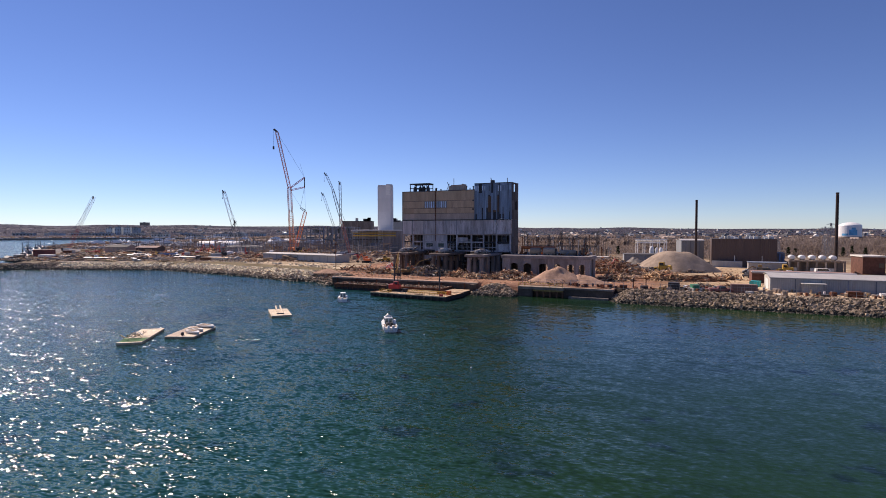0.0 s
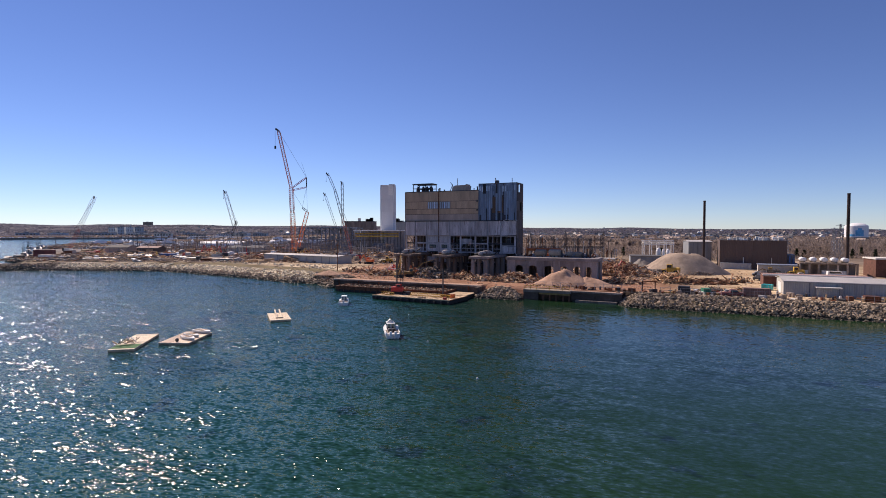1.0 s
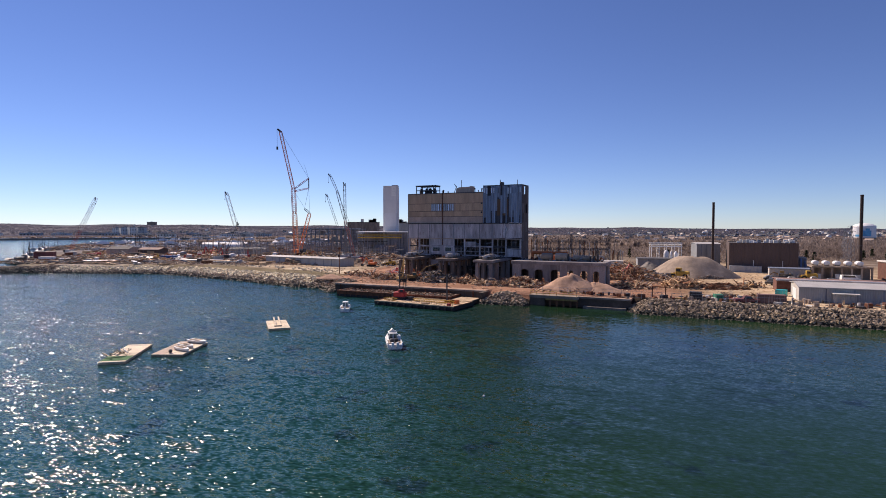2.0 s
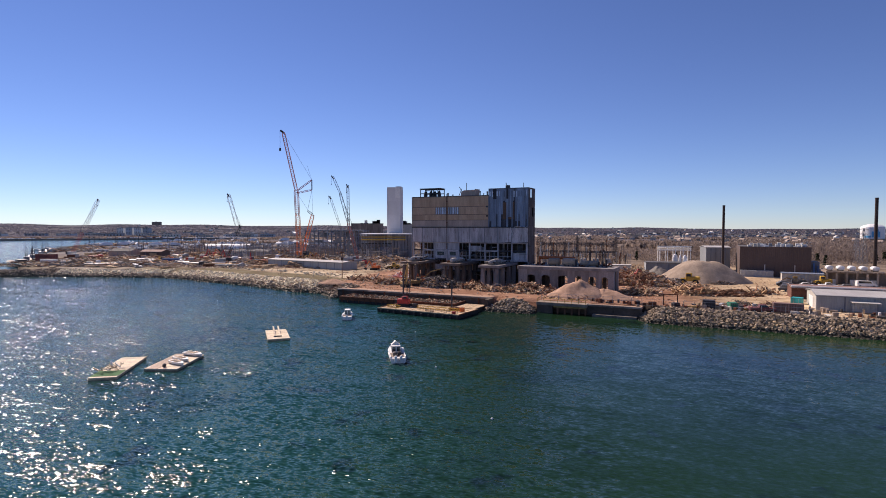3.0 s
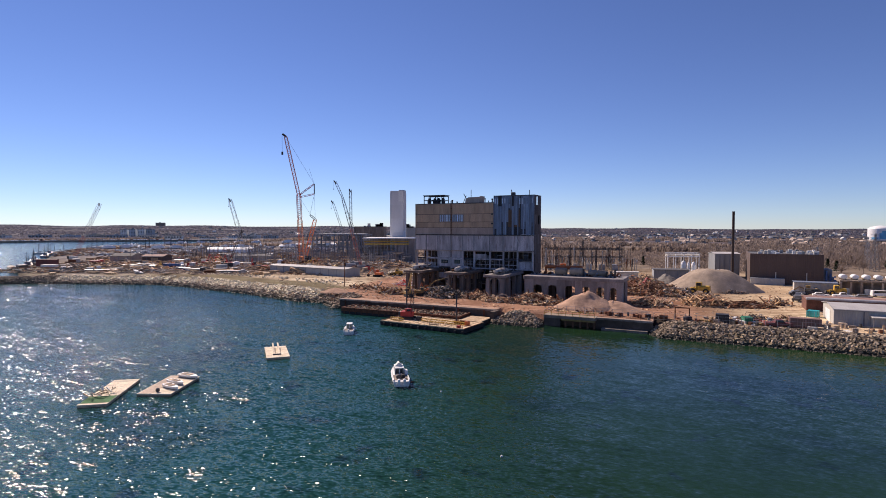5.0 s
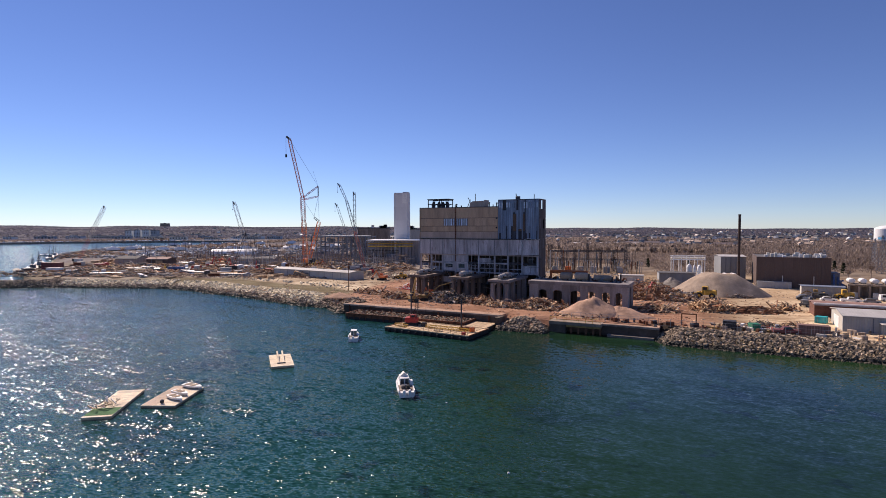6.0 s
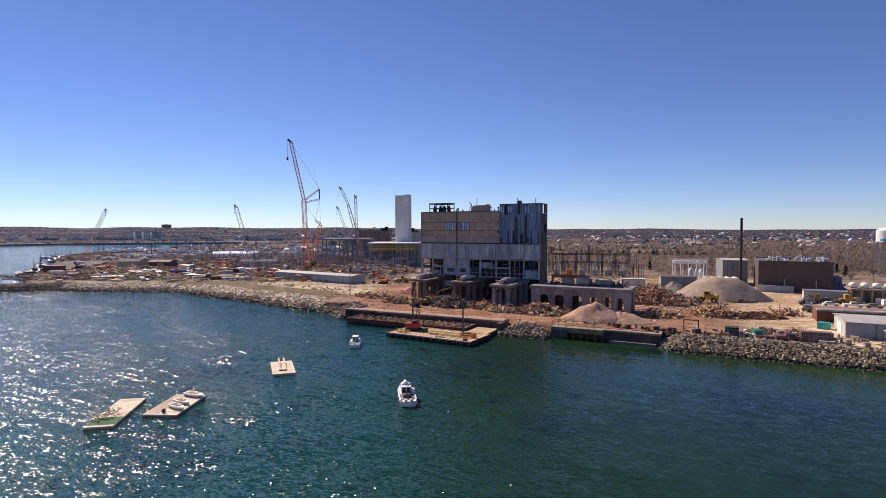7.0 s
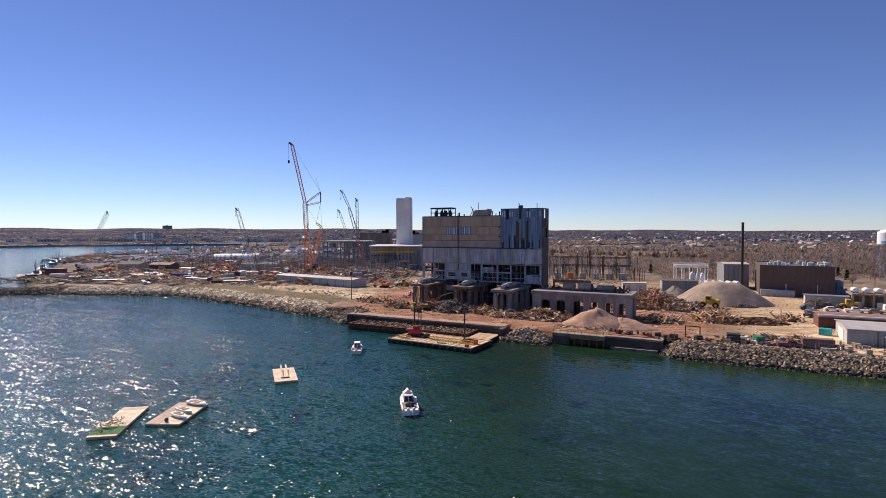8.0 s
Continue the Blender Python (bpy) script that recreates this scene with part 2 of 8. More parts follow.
ROOF_DARK = surf("dark_roofing", (0.10, 0.10, 0.105), 0.9, var=0.3, scale=0.3)
BARK = surf("grey_bark", (0.34, 0.28, 0.23), 0.95, var=0.3, scale=1.0, pieces=0.3, islands=True)
TWIGS = surf("bare_brown_twigs", (0.31, 0.25, 0.21), 1.0, var=0.35, scale=0.08, dirty=0, pieces=0.35, islands=True)
# far woods: the blue-grey of distance haze is mixed into the base colour
WOODS = surf("hazy_leafless_woodland", (0.175, 0.172, 0.21), 1.0, var=0.3, scale=0.012, bump=0, dirty=0.3, dirt=(0.24, 0.215, 0.20), pieces=0.15, islands=True)
CONDO = surf("pale_blue_grey_render", (0.52, 0.57, 0.62), 0.7, var=0.15, scale=0.1, dirty=0.1)
CONIFER = surf("dark_conifer_needles", (0.035, 0.05, 0.028), 0.95, var=0.4, scale=0.5, dirty=0, pieces=0.4, islands=True)


def sparse(m):
    """Thin twig crowns let about half of the light through."""
    t = m.node_tree
    p, out = t.nodes["Principled BSDF"], t.nodes["Material Output"]
    back = t.nodes.new("ShaderNodeBsdfTranslucent")
    t.links.new(p.inputs["Base Color"].links[0].from_socket, back.inputs["Color"])
    mix = t.nodes.new("ShaderNodeMixShader")
    mix.inputs[0].default_value = 0.5
    t.links.new(p.outputs[0], mix.inputs[1])
    t.links.new(back.outputs[0], mix.inputs[2])
    t.links.new(mix.outputs[0], out.inputs["Surface"])


sparse(WOODS)
sparse(TWIGS)


def glass_material():
    m, t, p = nodes_of("window_glass")
    p.inputs["Base Color"].default_value = (0.02, 0.03, 0.04, 1)
    p.inputs["Roughness"].default_value = 0.06
    p.inputs["Specular IOR Level"].default_value = 0.9
    return m


GLASS = glass_material()
LIGHT_GLAZING = surf("pale_blue_glazing", (0.55, 0.66, 0.78), 0.25, var=0.2, scale=1.5, pieces=0.35, dirty=0.1)


def ground_material():
    m, t, p = nodes_of("ground_soil")
    tc = t.nodes.new("ShaderNodeTexCoord")
    soil = t.nodes.new("ShaderNodeVertexColor")
    soil.layer_name = "soil"
    broad, fine, ruts = noisy(t, tc.outputs["Object"], 0.06, 6, 0.65), noisy(t, tc.outputs["Object"], 1.1, 6, 0.7), noisy(t, tc.outputs["Object"], 0.25, 5, 0.6)
    dark = mixed(t, 1.0, soil.outputs["Color"], (0.48, 0.43, 0.40), "MULTIPLY")
    c = mixed(t, ramp(t, broad, 0.35, 0.7), soil.outputs["Color"], dark)
    c = mixed(t, ramp(t, ruts, 0.48, 0.68, 0.0, 0.75), c, dark)
    lane = t.nodes.new("ShaderNodeMapping")
    lane.inputs["Rotation"].default_value = (0, 0, radians(-TURN + 6))
    lane.inputs["Scale"].default_value = (0.05, 0.42, 1.0)
    t.links.new(tc.outputs["Object"], lane.inputs["Vector"])
    tracks = noisy(t, lane.outputs[0], 1.0, 4, 0.6)
    c = mixed(t, ramp(t, tracks, 0.5, 0.66, 0.0, 0.8), c, dark)
    light = mixed(t, 1.0, soil.outputs["Color"], (1.3, 1.25, 1.2), "MULTIPLY")
    c = mixed(t, ramp(t, fine, 0.55, 0.8, 0.0, 0.6), c, light)
    t.links.new(c, p.inputs["Base Color"])
    p.inputs["Roughness"].default_value = 0.95
    p.inputs["Specular IOR Level"].default_value = 0.08
    b = node(t, "ShaderNodeBump", Strength=0.6, Distance=0.3)
    t.links.new(fine, b.inputs["Height"])
    t.links.new(b.outputs[0], p.inputs["Normal"])
    return m


def water_material():
    m, t, p = nodes_of("harbour_water")
    tc = t.nodes.new("ShaderNodeTexCoord")
    obj = tc.outputs["Object"]
    weed, clumps, depth = noisy(t, obj, 0.03, 5, 0.6), noisy(t, obj, 0.13, 4, 0.6), noisy(t, obj, 0.011, 3, 0.5)
    place = t.nodes.new("ShaderNodeSeparateXYZ")
    t.links.new(obj, place.inputs[0])
    # a shallow olive-green bottom on the one side, deeper water with sky reflection painted in as blue-green on the
    # other
    shoal = mixed(t, ramp(t, depth, 0.38, 0.62), (0.013, 0.037, 0.012), (0.009, 0.027, 0.016))
    c = mixed(t, ramp(t, place.outputs["X"], -30.0, 15.0), (0.011, 0.054, 0.050), shoal)
    c = mixed(t, ramp(t, weed, 0.50, 0.68, 0.0, 0.65), c, (0.005, 0.015, 0.016))
    c = mixed(t, ramp(t, clumps, 0.58, 0.68, 0.0, 0.7), c, (0.004, 0.010, 0.012))
    t.links.new(c, p.inputs["Base Color"])
    p.inputs["Roughness"].default_value = 0.09
    p.inputs["Specular IOR Level"].default_value = 0.25
    p.inputs["IOR"].default_value = 1.333
    # gusts, and calmer water in the lee of the quay
    lee = ramp(t, place.outputs["X"], -12.0, 28.0, 1.0, 0.20)
    gust = ramp(t, noisy(t, obj, 0.025, 3, 0.5), 0.3, 0.7, 0.75, 1.15)
    force = t.nodes.new("ShaderNodeMath")
    force.operation = "MULTIPLY"
    t.links.new(lee, force.inputs[0])
    t.links.new(gust, force.inputs[1])
    # wave slopes: crest length and width in metres, heading, and steepness along and across the crest
    slope = None
    for length, width, heading, along, over in ((12.0, 3.0, -28, 0.15, 0.45), (2.0, 0.9, -22, 0.90, 0.78), (0.58, 0.29, -12, 1.8, 1.2)):
        q = t.nodes.new("ShaderNodeMapping")
        q.vector_type = "TEXTURE"
        q.inputs["Rotation"].default_value = (0, 0, radians(heading))
        q.inputs["Scale"].default_value = (length, width, 1.0)
        t.links.new(obj, q.inputs["Vector"])
        n = node(t, "ShaderNodeTexNoise", Scale=1.0, Detail=1.0, Roughness=0.5)
        t.links.new(q.outputs[0], n.inputs["Vector"])
        lean = t.nodes.new("ShaderNodeVectorMath")
        lean.operation = "MULTIPLY_ADD"
        t.links.new(n.outputs["Color"], lean.inputs[0])
        lean.inputs[1].default_value = (along, over, 0.0)
        lean.inputs[2].default_value = (-along / 2, -over / 2, 0.0)
        if slope is not None:
            add = t.nodes.new("ShaderNodeVectorMath")
            add.operation = "ADD"
            t.links.new(slope, add.inputs[0])
            t.links.new(lean.outputs[0], add.inputs[1])
            slope = add.outputs[0]
        else:
            slope = lean.outputs[0]
    scaled = t.nodes.new("ShaderNodeVectorMath")
    scaled.operation = "SCALE"
    t.links.new(slope, scaled.inputs[0])
    t.links.new(force.outputs[0], scaled.inputs["Scale"])
    up = t.nodes.new("ShaderNodeVectorMath")
    up.operation = "ADD"
    t.links.new(scaled.outputs[0], up.inputs[0])
    up.inputs[1].default_value = (0.0, 0.0, 1.0)
    unit = t.nodes.new("ShaderNodeVectorMath")
    unit.operation = "NORMALIZE"
    t.links.new(up.outputs[0], unit.inputs[0])
    t.links.new(unit.outputs[0], p.inputs["Normal"])
    return m


# ---- ground and water ----
def s2w(u, v):
    p = SITE @ Vector((u, v, 0))
    return (p.x, p.y)


COAST = [s2w(4000, -46), s2w(92, -46.5), s2w(88, -40), s2w(62.6, -40), s2w(62.2, -46), s2w(48.6, -46.5), s2w(48.2, -40), s2w(-4, -40),
         (-40, 188), (-46, 199), (-58, 205), (-75, 219), (-87, 228), (-103, 238), (-118, 249), (-136, 258), (-163, 260), (-205, 262),
         (-228, 290), (-258, 326), (-300, 395), (-398, 538), (-444, 617), (-478, 740), (-432, 800), (-415, 850), (-380, 940), (-440, 1075),
         (-577, 1060), (-670, 1028), (-757, 997), (-812, 936), (-1300, 800), (-6000, 700), (-6000, 6500), (6500, 6500), (6500, -1500)]
JETTY = [(-190, 262), (-216, 259.5), (-330, 259), (-480, 250), (-480, 264), (-330, 274), (-225, 276), (-195, 285)]


def inside_by(px, py, poly):
    """Distance inside an outline; negative outside."""
    best = np.full(px.shape, 1e9)
    odd = np.zeros(px.shape, bool)
    for (x0, y0), (x1, y1) in zip(poly, poly[1:] + poly[:1]):
        dx, dy = x1 - x0, y1 - y0
        k = np.clip(((px - x0) * dx + (py - y0) * dy) / (dx * dx + dy * dy), 0, 1)
        best = np.minimum(best, np.hypot(px - x0 - k * dx, py - y0 - k * dy))
        if dy:
            odd ^= ((y0 > py) != (y1 > py)) & (px < dx * (py - y0) / dy + x0)
    return np.where(odd, best, -best)


def hills(px, py):
    far = np.hypot(px, py)
    az = np.arctan2(px, py)
    ridge = np.interp(az, (-0.8, -0.6, -0.2, 0.05, 0.3, 0.6, 0.8), (37, 35, 29, 24, 18, 13, 11)) + 2.2 * np.sin(az * 23) + 1.2 * np.sin(az * 57 + 2)
    return ridge * smooth(1300, 3300, far) * (1 - 0.6 * smooth(3700, 4600, far)) + 3.0 * np.sin(px * 0.011) * np.sin(py * 0.008) * smooth(900, 1800, far)


def ground_height(px, py):
    d = inside_by(px, py, COAST)
    su, sv = (px + 16.6) * 0.9063 - (py - 224) * 0.4226, (px + 16.6) * 0.4226 + (py - 224) * 0.9063
    wall = (su > -4) & (su < 88.5) & ~((su > 48.2) & (su < 62.6)) & (sv < -20)
    rise = np.where(wall, 0.6, np.where(su > 40, 6.5, 10.0 + 6.0 * smooth(-50, -75, px) * smooth(-190, -150, px)))
    main = np.where(d > 0, GROUND * smooth(-0.25, 1.0, d / rise) , np.maximum(-4, d * 0.35))
    dj = inside_by(px, py, JETTY)
    jet = np.where(dj > 0, 2.4 * smooth(-0.2, 1, dj / 4.5), np.maximum(-4, dj * 0.35))
    return np.maximum(main, jet) + hills(px, py)


def steps(*spans):
    out = [spans[0][0]]
    for a, b, n in spans:
        out += [a + (b - a) * i / n for i in range(1, n + 1)]
    return np.array(out)


us = steps((-5200, -1200, 20), (-1200, -320, 44), (-320, -20, 110), (-20, 160, 110), (160, 400, 24), (400, 1200, 20), (1200, 5200, 20))
vs = steps((-2600, -400, 8), (-400, -52, 12), (-52, -30, 34), (-30, 80, 40), (80, 400, 80), (400, 1200, 60), (1200, 4600, 50))
gu, gv = np.meshgrid(us, vs)
wx, wy = -16.6 + gu * 0.9063 + gv * 0.4226, 224 - gu * 0.4226 + gv * 0.9063
wz = ground_height(wx, wy)
nu = len(us)
verts = np.stack([wx.ravel(), wy.ravel(), wz.ravel()], 1)
faces = [(j * nu + i, j * nu + i + 1, (j + 1) * nu + i + 1, (j + 1) * nu + i) for j in range(len(vs) - 1) for i in range(nu - 1)]
ground_mesh = bpy.data.meshes.new("ground")
ground_mesh.from_pydata(verts.tolist(), [], faces)
far = np.hypot(wx, wy).ravel()
su, sv, wxr, wyr = gu.ravel(), gv.ravel(), wx.ravel(), wy.ravel()
soil = np.tile(np.array([0.40, 0.31, 0.20]), (len(su), 1))


def blend_soil(mask, c):
    global soil
    soil = soil * (1 - mask[:, None]) + np.array(c) * mask[:, None]


red_edge = -25.5 - 0.24 * sv      # the track that cuts the red yard off from the shore road
red_zone = smooth(-3, 3, su - red_edge) * (1 - smooth(92, 112, su)) * (1 - smooth(30, 60, sv))
blend_soil(red_zone, (0.40, 0.235, 0.15))
blend_soil(smooth(104, 122, su) * (1 - smooth(150, 190, su)) * (1 - smooth(60, 110, sv)), (0.72, 0.57, 0.37))
west = 1 - smooth(-3, 3, su - red_edge)
from_sea = inside_by(wxr, wyr, COAST)
blend_soil(west * (1 - smooth(290, 330, far)), (0.50, 0.41, 0.28))
blend_soil(west * smooth(290, 330, far), (0.37, 0.335, 0.28))
blend_soil(west * smooth(-185, -215, wxr) * (1 - smooth(330, 420, wyr)), (0.27, 0.235, 0.165))
wobble = 1.5 * np.sin(wxr * 0.13) + 1.0 * np.sin(wyr * 0.31)
blend_soil(west * smooth(9, 13, from_sea + wobble) * (1 - smooth(24, 28, from_sea + wobble)) * (1 - smooth(300, 340, far)), (0.215, 0.185, 0.105))
blend_soil(west * smooth(26, 29, from_sea + wobble) * (1 - smooth(36, 42, from_sea + wobble)) * (1 - smooth(300, 340, far)), (0.66, 0.56, 0.39))
blend_soil(smooth(150, 190, sv), (0.30, 0.24, 0.17))
# distance haze painted into the far ground: mauve, then bluer to the left
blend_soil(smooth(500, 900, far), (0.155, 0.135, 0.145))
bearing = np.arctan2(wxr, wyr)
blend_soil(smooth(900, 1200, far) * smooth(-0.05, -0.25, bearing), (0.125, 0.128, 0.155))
blend_soil(smooth(590, 620, far) * (1 - smooth(690, 730, far)) * smooth(0.28, 0.36, bearing), (0.30, 0.27, 0.18))
blend_soil(smooth(850, 870, far) * (1 - smooth(940, 960, far)) * smooth(0.17, 0.20, bearing) * (1 - smooth(0.30, 0.33, bearing)), (0.50, 0.50, 0.52))
blend_soil(smooth(-250, -330, wxr) * smooth(900, 960, far) * (1 - smooth(60, 150, from_sea)), (0.23, 0.225, 0.24))
blend_soil(smooth(-60, -140, wxr) * smooth(430, 520, far) * (1 - smooth(800, 900, far)), (0.24, 0.22, 0.21))
blend_soil(smooth(20, 60, wxr) * smooth(310, 350, far) * (1 - smooth(590, 700, far)), (0.28, 0.23, 0.175))
# shade in the gaps between riprap stones, painted as near-black ground
blend_soil(smooth(86, 90, su) * (1 - smooth(6.0, 7.5, from_sea)) * (1 - smooth(170, 200, su)), (0.05, 0.042, 0.035))
z_low = wz.ravel()
blend_soil((1 - smooth(0.0, 1.6, z_low)), (0.10, 0.085, 0.06))
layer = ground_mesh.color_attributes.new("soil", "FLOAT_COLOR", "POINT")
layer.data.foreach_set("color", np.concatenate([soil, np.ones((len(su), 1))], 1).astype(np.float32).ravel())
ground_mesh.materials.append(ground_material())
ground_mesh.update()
tagged(new("ground", ground_mesh), "bare red-brown demolition yard and far wooded hills tinted with haze", "ground", kind="structure")

bm = B()
wverts = [bm.verts.new(p) for p in ((-6500, -3000, 0), (6500, -3000, 0), (6500, 4900, 0), (-6500, 4900, 0))]
bm.faces.new(wverts)
single("water", bm, water_material(), pose(0, 0, 0), "rippled blue-green harbour water glittering towards the sun", "water", kind="structure")

# ---- main power station block ----
def power_station():
    rng = random.Random(11)
    top = thing("power_station_building", "partly stripped power station block of tan and pale cladding", "building", at(0, 0))
    cols = [0.3, 4.7, 9.5, 14.9, 19.8, 24.3, 30.5, 35.6, 40.9, 46.4]
    depth = 8.4
    # columns and floors of the stripped lower storeys
    for u in cols:
        for v in (0.3, 6.8):
            bm = B()
            box(bm, u - 0.28, u + 0.28, v - 0.28, v + 0.28, 7.9, 14.7)
            part("column", bm, PALE_PANEL if v < 1 else CONCRETE_DARK, top)
            bm = B()
            box(bm, u - 0.3, u + 0.3, v - 0.3, v + 0.3, 0, 7.9)
            part("column", bm, CONCRETE_DARK, top)
    for z, k in ((4.0, 0.35), (8.2, 0.35), (11.6, 0.4)):
        bm = B()
        box(bm, 0.1, 46.7, 0.75, depth - 0.4, z - 0.15, z + 0.15)
        part("floor_slab", bm, CONCRETE_DARK, top)
        for a, b in zip(cols, cols[1:]):
            bm = B()
            box(bm, a + 0.28, b - 0.28, 0.08, 0.5, z - k / 2 - 0.1, z + k / 2)
            part("beam", bm, PALE_PANEL if z > 8 and rng.random() < 0.75 else STEEL_DARK, top)
    # back wall coloured dark to stand for the shade deep in the bays
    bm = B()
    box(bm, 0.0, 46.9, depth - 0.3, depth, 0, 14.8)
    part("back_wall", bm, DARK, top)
    # plant still standing inside the open bays
    for i in range(26):
        u, v = rng.uniform(1, 46), rng.uniform(1.5, 6)
        z = rng.choice((0.0, 4.15, 8.35, 11.8))
        w, h = rng.uniform(0.5, 1.8), rng.uniform(0.8, 2.6)
        bm = B()
        if rng.random() < 0.5:
            soft_box(bm, u - w / 2, u + w / 2, v - 0.5, v + 0.5, z, z + h, 0.08)
        else:
            tube(bm, (u, v, z), (u, v, z + h), w * 0.3, 10)
        part("plant_unit", bm, rng.choice((STEEL_DARK, STEEL_GREY, RUST, CONCRETE_DARK)), top)
    # cables, pipes and torn steel hanging in the lower bays
    for i in range(110):
        u, z = rng.uniform(0.5, 46.3), rng.uniform(0.5, 14)
        l = rng.uniform(0.8, 3.6)
        d = Vector((rng.uniform(-0.6, 0.6), rng.uniform(-0.15, 0.15), -1.0)) if rng.random() < 0.6 else Vector((1, 0, rng.uniform(-0.3, 0.3)))
        a = Vector((u, rng.uniform(-0.1, 1.2), z))
        bm = B()
        beam(bm, a, a + d * min(l, max(0.4, z - 0.1)), rng.uniform(0.08, 0.35), rng.uniform(0.06, 0.2))
        part("torn_steel", bm, rng.choice((STEEL_DARK, RUST, STEEL_GREY, PALE_PANEL, GREY_TAN)), top)
    for i in range(26):
        u, z0 = rng.uniform(0.6, 44), rng.choice((0.1, 4.2, 8.4))
        bm = B()
        box(bm, u, u + rng.uniform(0.8, 2.6), 0.9, 1.0 + rng.uniform(0, 0.5), z0, z0 + rng.uniform(1.0, 3.4))
        part("partition_panel", bm, rng.choice((CONCRETE_DARK, GREY_TAN, DARK_SHEET, RUST_SHEET)), top)
    # thin window posts left in the open bays
    for i, (a, b) in enumerate(zip(cols, cols[1:])):
        if i in (2, 3):
            continue
        for f in (0.33, 0.67):
            x = a + (b - a) * f
            bm = B()
            box(bm, x - 0.07, x + 0.07, 0.52, 0.66, 8.4, 14.6 if rng.random() < 0.7 else 11.5)
            part("window_post", bm, PALE_PANEL, top)
        bm = B()
        box(bm, a + 0.3, b - 0.3, 0.6, 0.72, 9.5, 9.7)
        part("window_rail", bm, PALE_PANEL, top)
    # block infill with windows
    for a, b in ((2, 3), (3, 4)):
        u0, u1 = cols[a] + 0.3, cols[b] - 0.3
        bm = B()
        box(bm, u0, u1, 0.15, 0.4, 8.45, 9.6)
        box(bm, u0, u1, 0.15, 0.4, 11.0, 11.35)
        box(bm, u0, u0 + 0.9, 0.15, 0.4, 9.6, 11.0)
        box(bm, u1 - 0.9, u1, 0.15, 0.4, 9.6, 11.0)
        box(bm, u0, u1, 0.15, 0.4, 11.85, 14.55)
        wall = part("infill_wall", bm, PALE_PANEL, top, "white painted block infill")
        n = 3
        for i in range(n):
            w0 = u0 + 0.9 + (u1 - u0 - 1.8) * i / n
            bm = B()
            box(bm, w0 + 0.05, w0 + (u1 - u0 - 1.8) / n - 0.05, 0.24, 0.3, 9.6, 11.0)
            part("window_pane", bm, GLASS, wall)
    for a, z0, z1 in ((1, 8.45, 10.0), (5, 11.85, 13.4), (4, 4.2, 6.0), (8, 8.4, 11.0), (2, 4.2, 6.2), (3, 4.2, 6.6)):
        bm = B()
        box(bm, cols[a] + 0.3, cols[a + 1] - rng.uniform(0.3, 1.6), 0.2, 0.42, z0, z1)
        part("infill_wall", bm, PALE_PANEL if a != 4 else CONCRETE, top)
    # the pale band, bay by bay
    for i, (a, b) in enumerate(zip(cols, cols[1:])):
        a0, b0 = (0.0 if i == 0 else a), (46.9 if i == 8 else b)
        bm = B()
        droop = 0.0 if i < 7 else 0.25
        hexa(bm, [(a0 + 0.01, -0.25, 14.7), (b0 - 0.01, -0.25, 14.7 + droop), (b0 - 0.01, 0.1, 14.7 + droop), (a0 + 0.01, 0.1, 14.7),
                  (a0 + 0.01, -0.25, 20.15), (b0 - 0.01, -0.25, 20.15), (b0 - 0.01, 0.1, 20.15), (a0 + 0.01, 0.1, 20.15)])
        part("wall_panel", bm, PALE_PANEL, top)
        bm = B()
        box(bm, a0 - 0.12, a0 + 0.12, -0.36, -0.26, 14.4, 20.2)
        part("mullion", bm, STEEL_GREY, top)
        bm = B()
        box(bm, a0 + 0.05, b0 - 0.05, -0.34, -0.2, 14.35, 14.66)
        part("edge_beam", bm, GREY_TAN, top)
    bm = B()
    box(bm, -0.1, 47.0, -0.5, 0.15, 20.18, 20.42)
    part("parapet_strip", bm, STEEL_DARK, top)
    # torn flashing at the corner of the band
    bm = B()
    for k in range(5):
        beam(bm, (42 + k * 1.1, -0.6, 20.4 + rng.uniform(-0.2, 0.2)), (43.4 + k * 1.0, -0.9, 20.3 + rng.uniform(-0.1, 0.6)), 0.3, 0.06)
    beam(bm, (40.5, -0.4, 20.2), (41.4, -0.5, 17.6), 0.35, 0.05)
    beam(bm, (42.6, -0.4, 20.2), (43.0, -0.5, 18.4), 0.25, 0.05)
    part("torn_flashing", bm, WHITE, top, "torn white metal flashing")
    # tan upper wall
    seams = [20.45, 23.0, 25.1, 28.05, 31.9]
    edges = [0.0, 5.3, 10.0, 14.75, 15.25, 20.0, 26.0, 31.7]
    for j, (z0, z1) in enumerate(zip(seams, seams[1:])):
        for a, b in zip(edges, edges[1:]):
            if j == 2 and (a in (10.0, 15.25)):
                continue
            bm = B()
            box(bm, a + 0.004, b - 0.004, 0.0, 0.3, z0 + 0.04, z1 - 0.04)
            part("cladding_panel", bm, GREY_TAN if j == 0 else TAN_PANEL, top)
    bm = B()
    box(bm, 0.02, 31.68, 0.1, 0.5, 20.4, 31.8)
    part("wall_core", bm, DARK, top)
    for z in seams[1:4]:
        bm = B()
        box(bm, 0.0, 31.7, -0.05, 0.02, z - 0.06, z + 0.06)
        part("seam_strip", bm, STEEL_DARK, top)
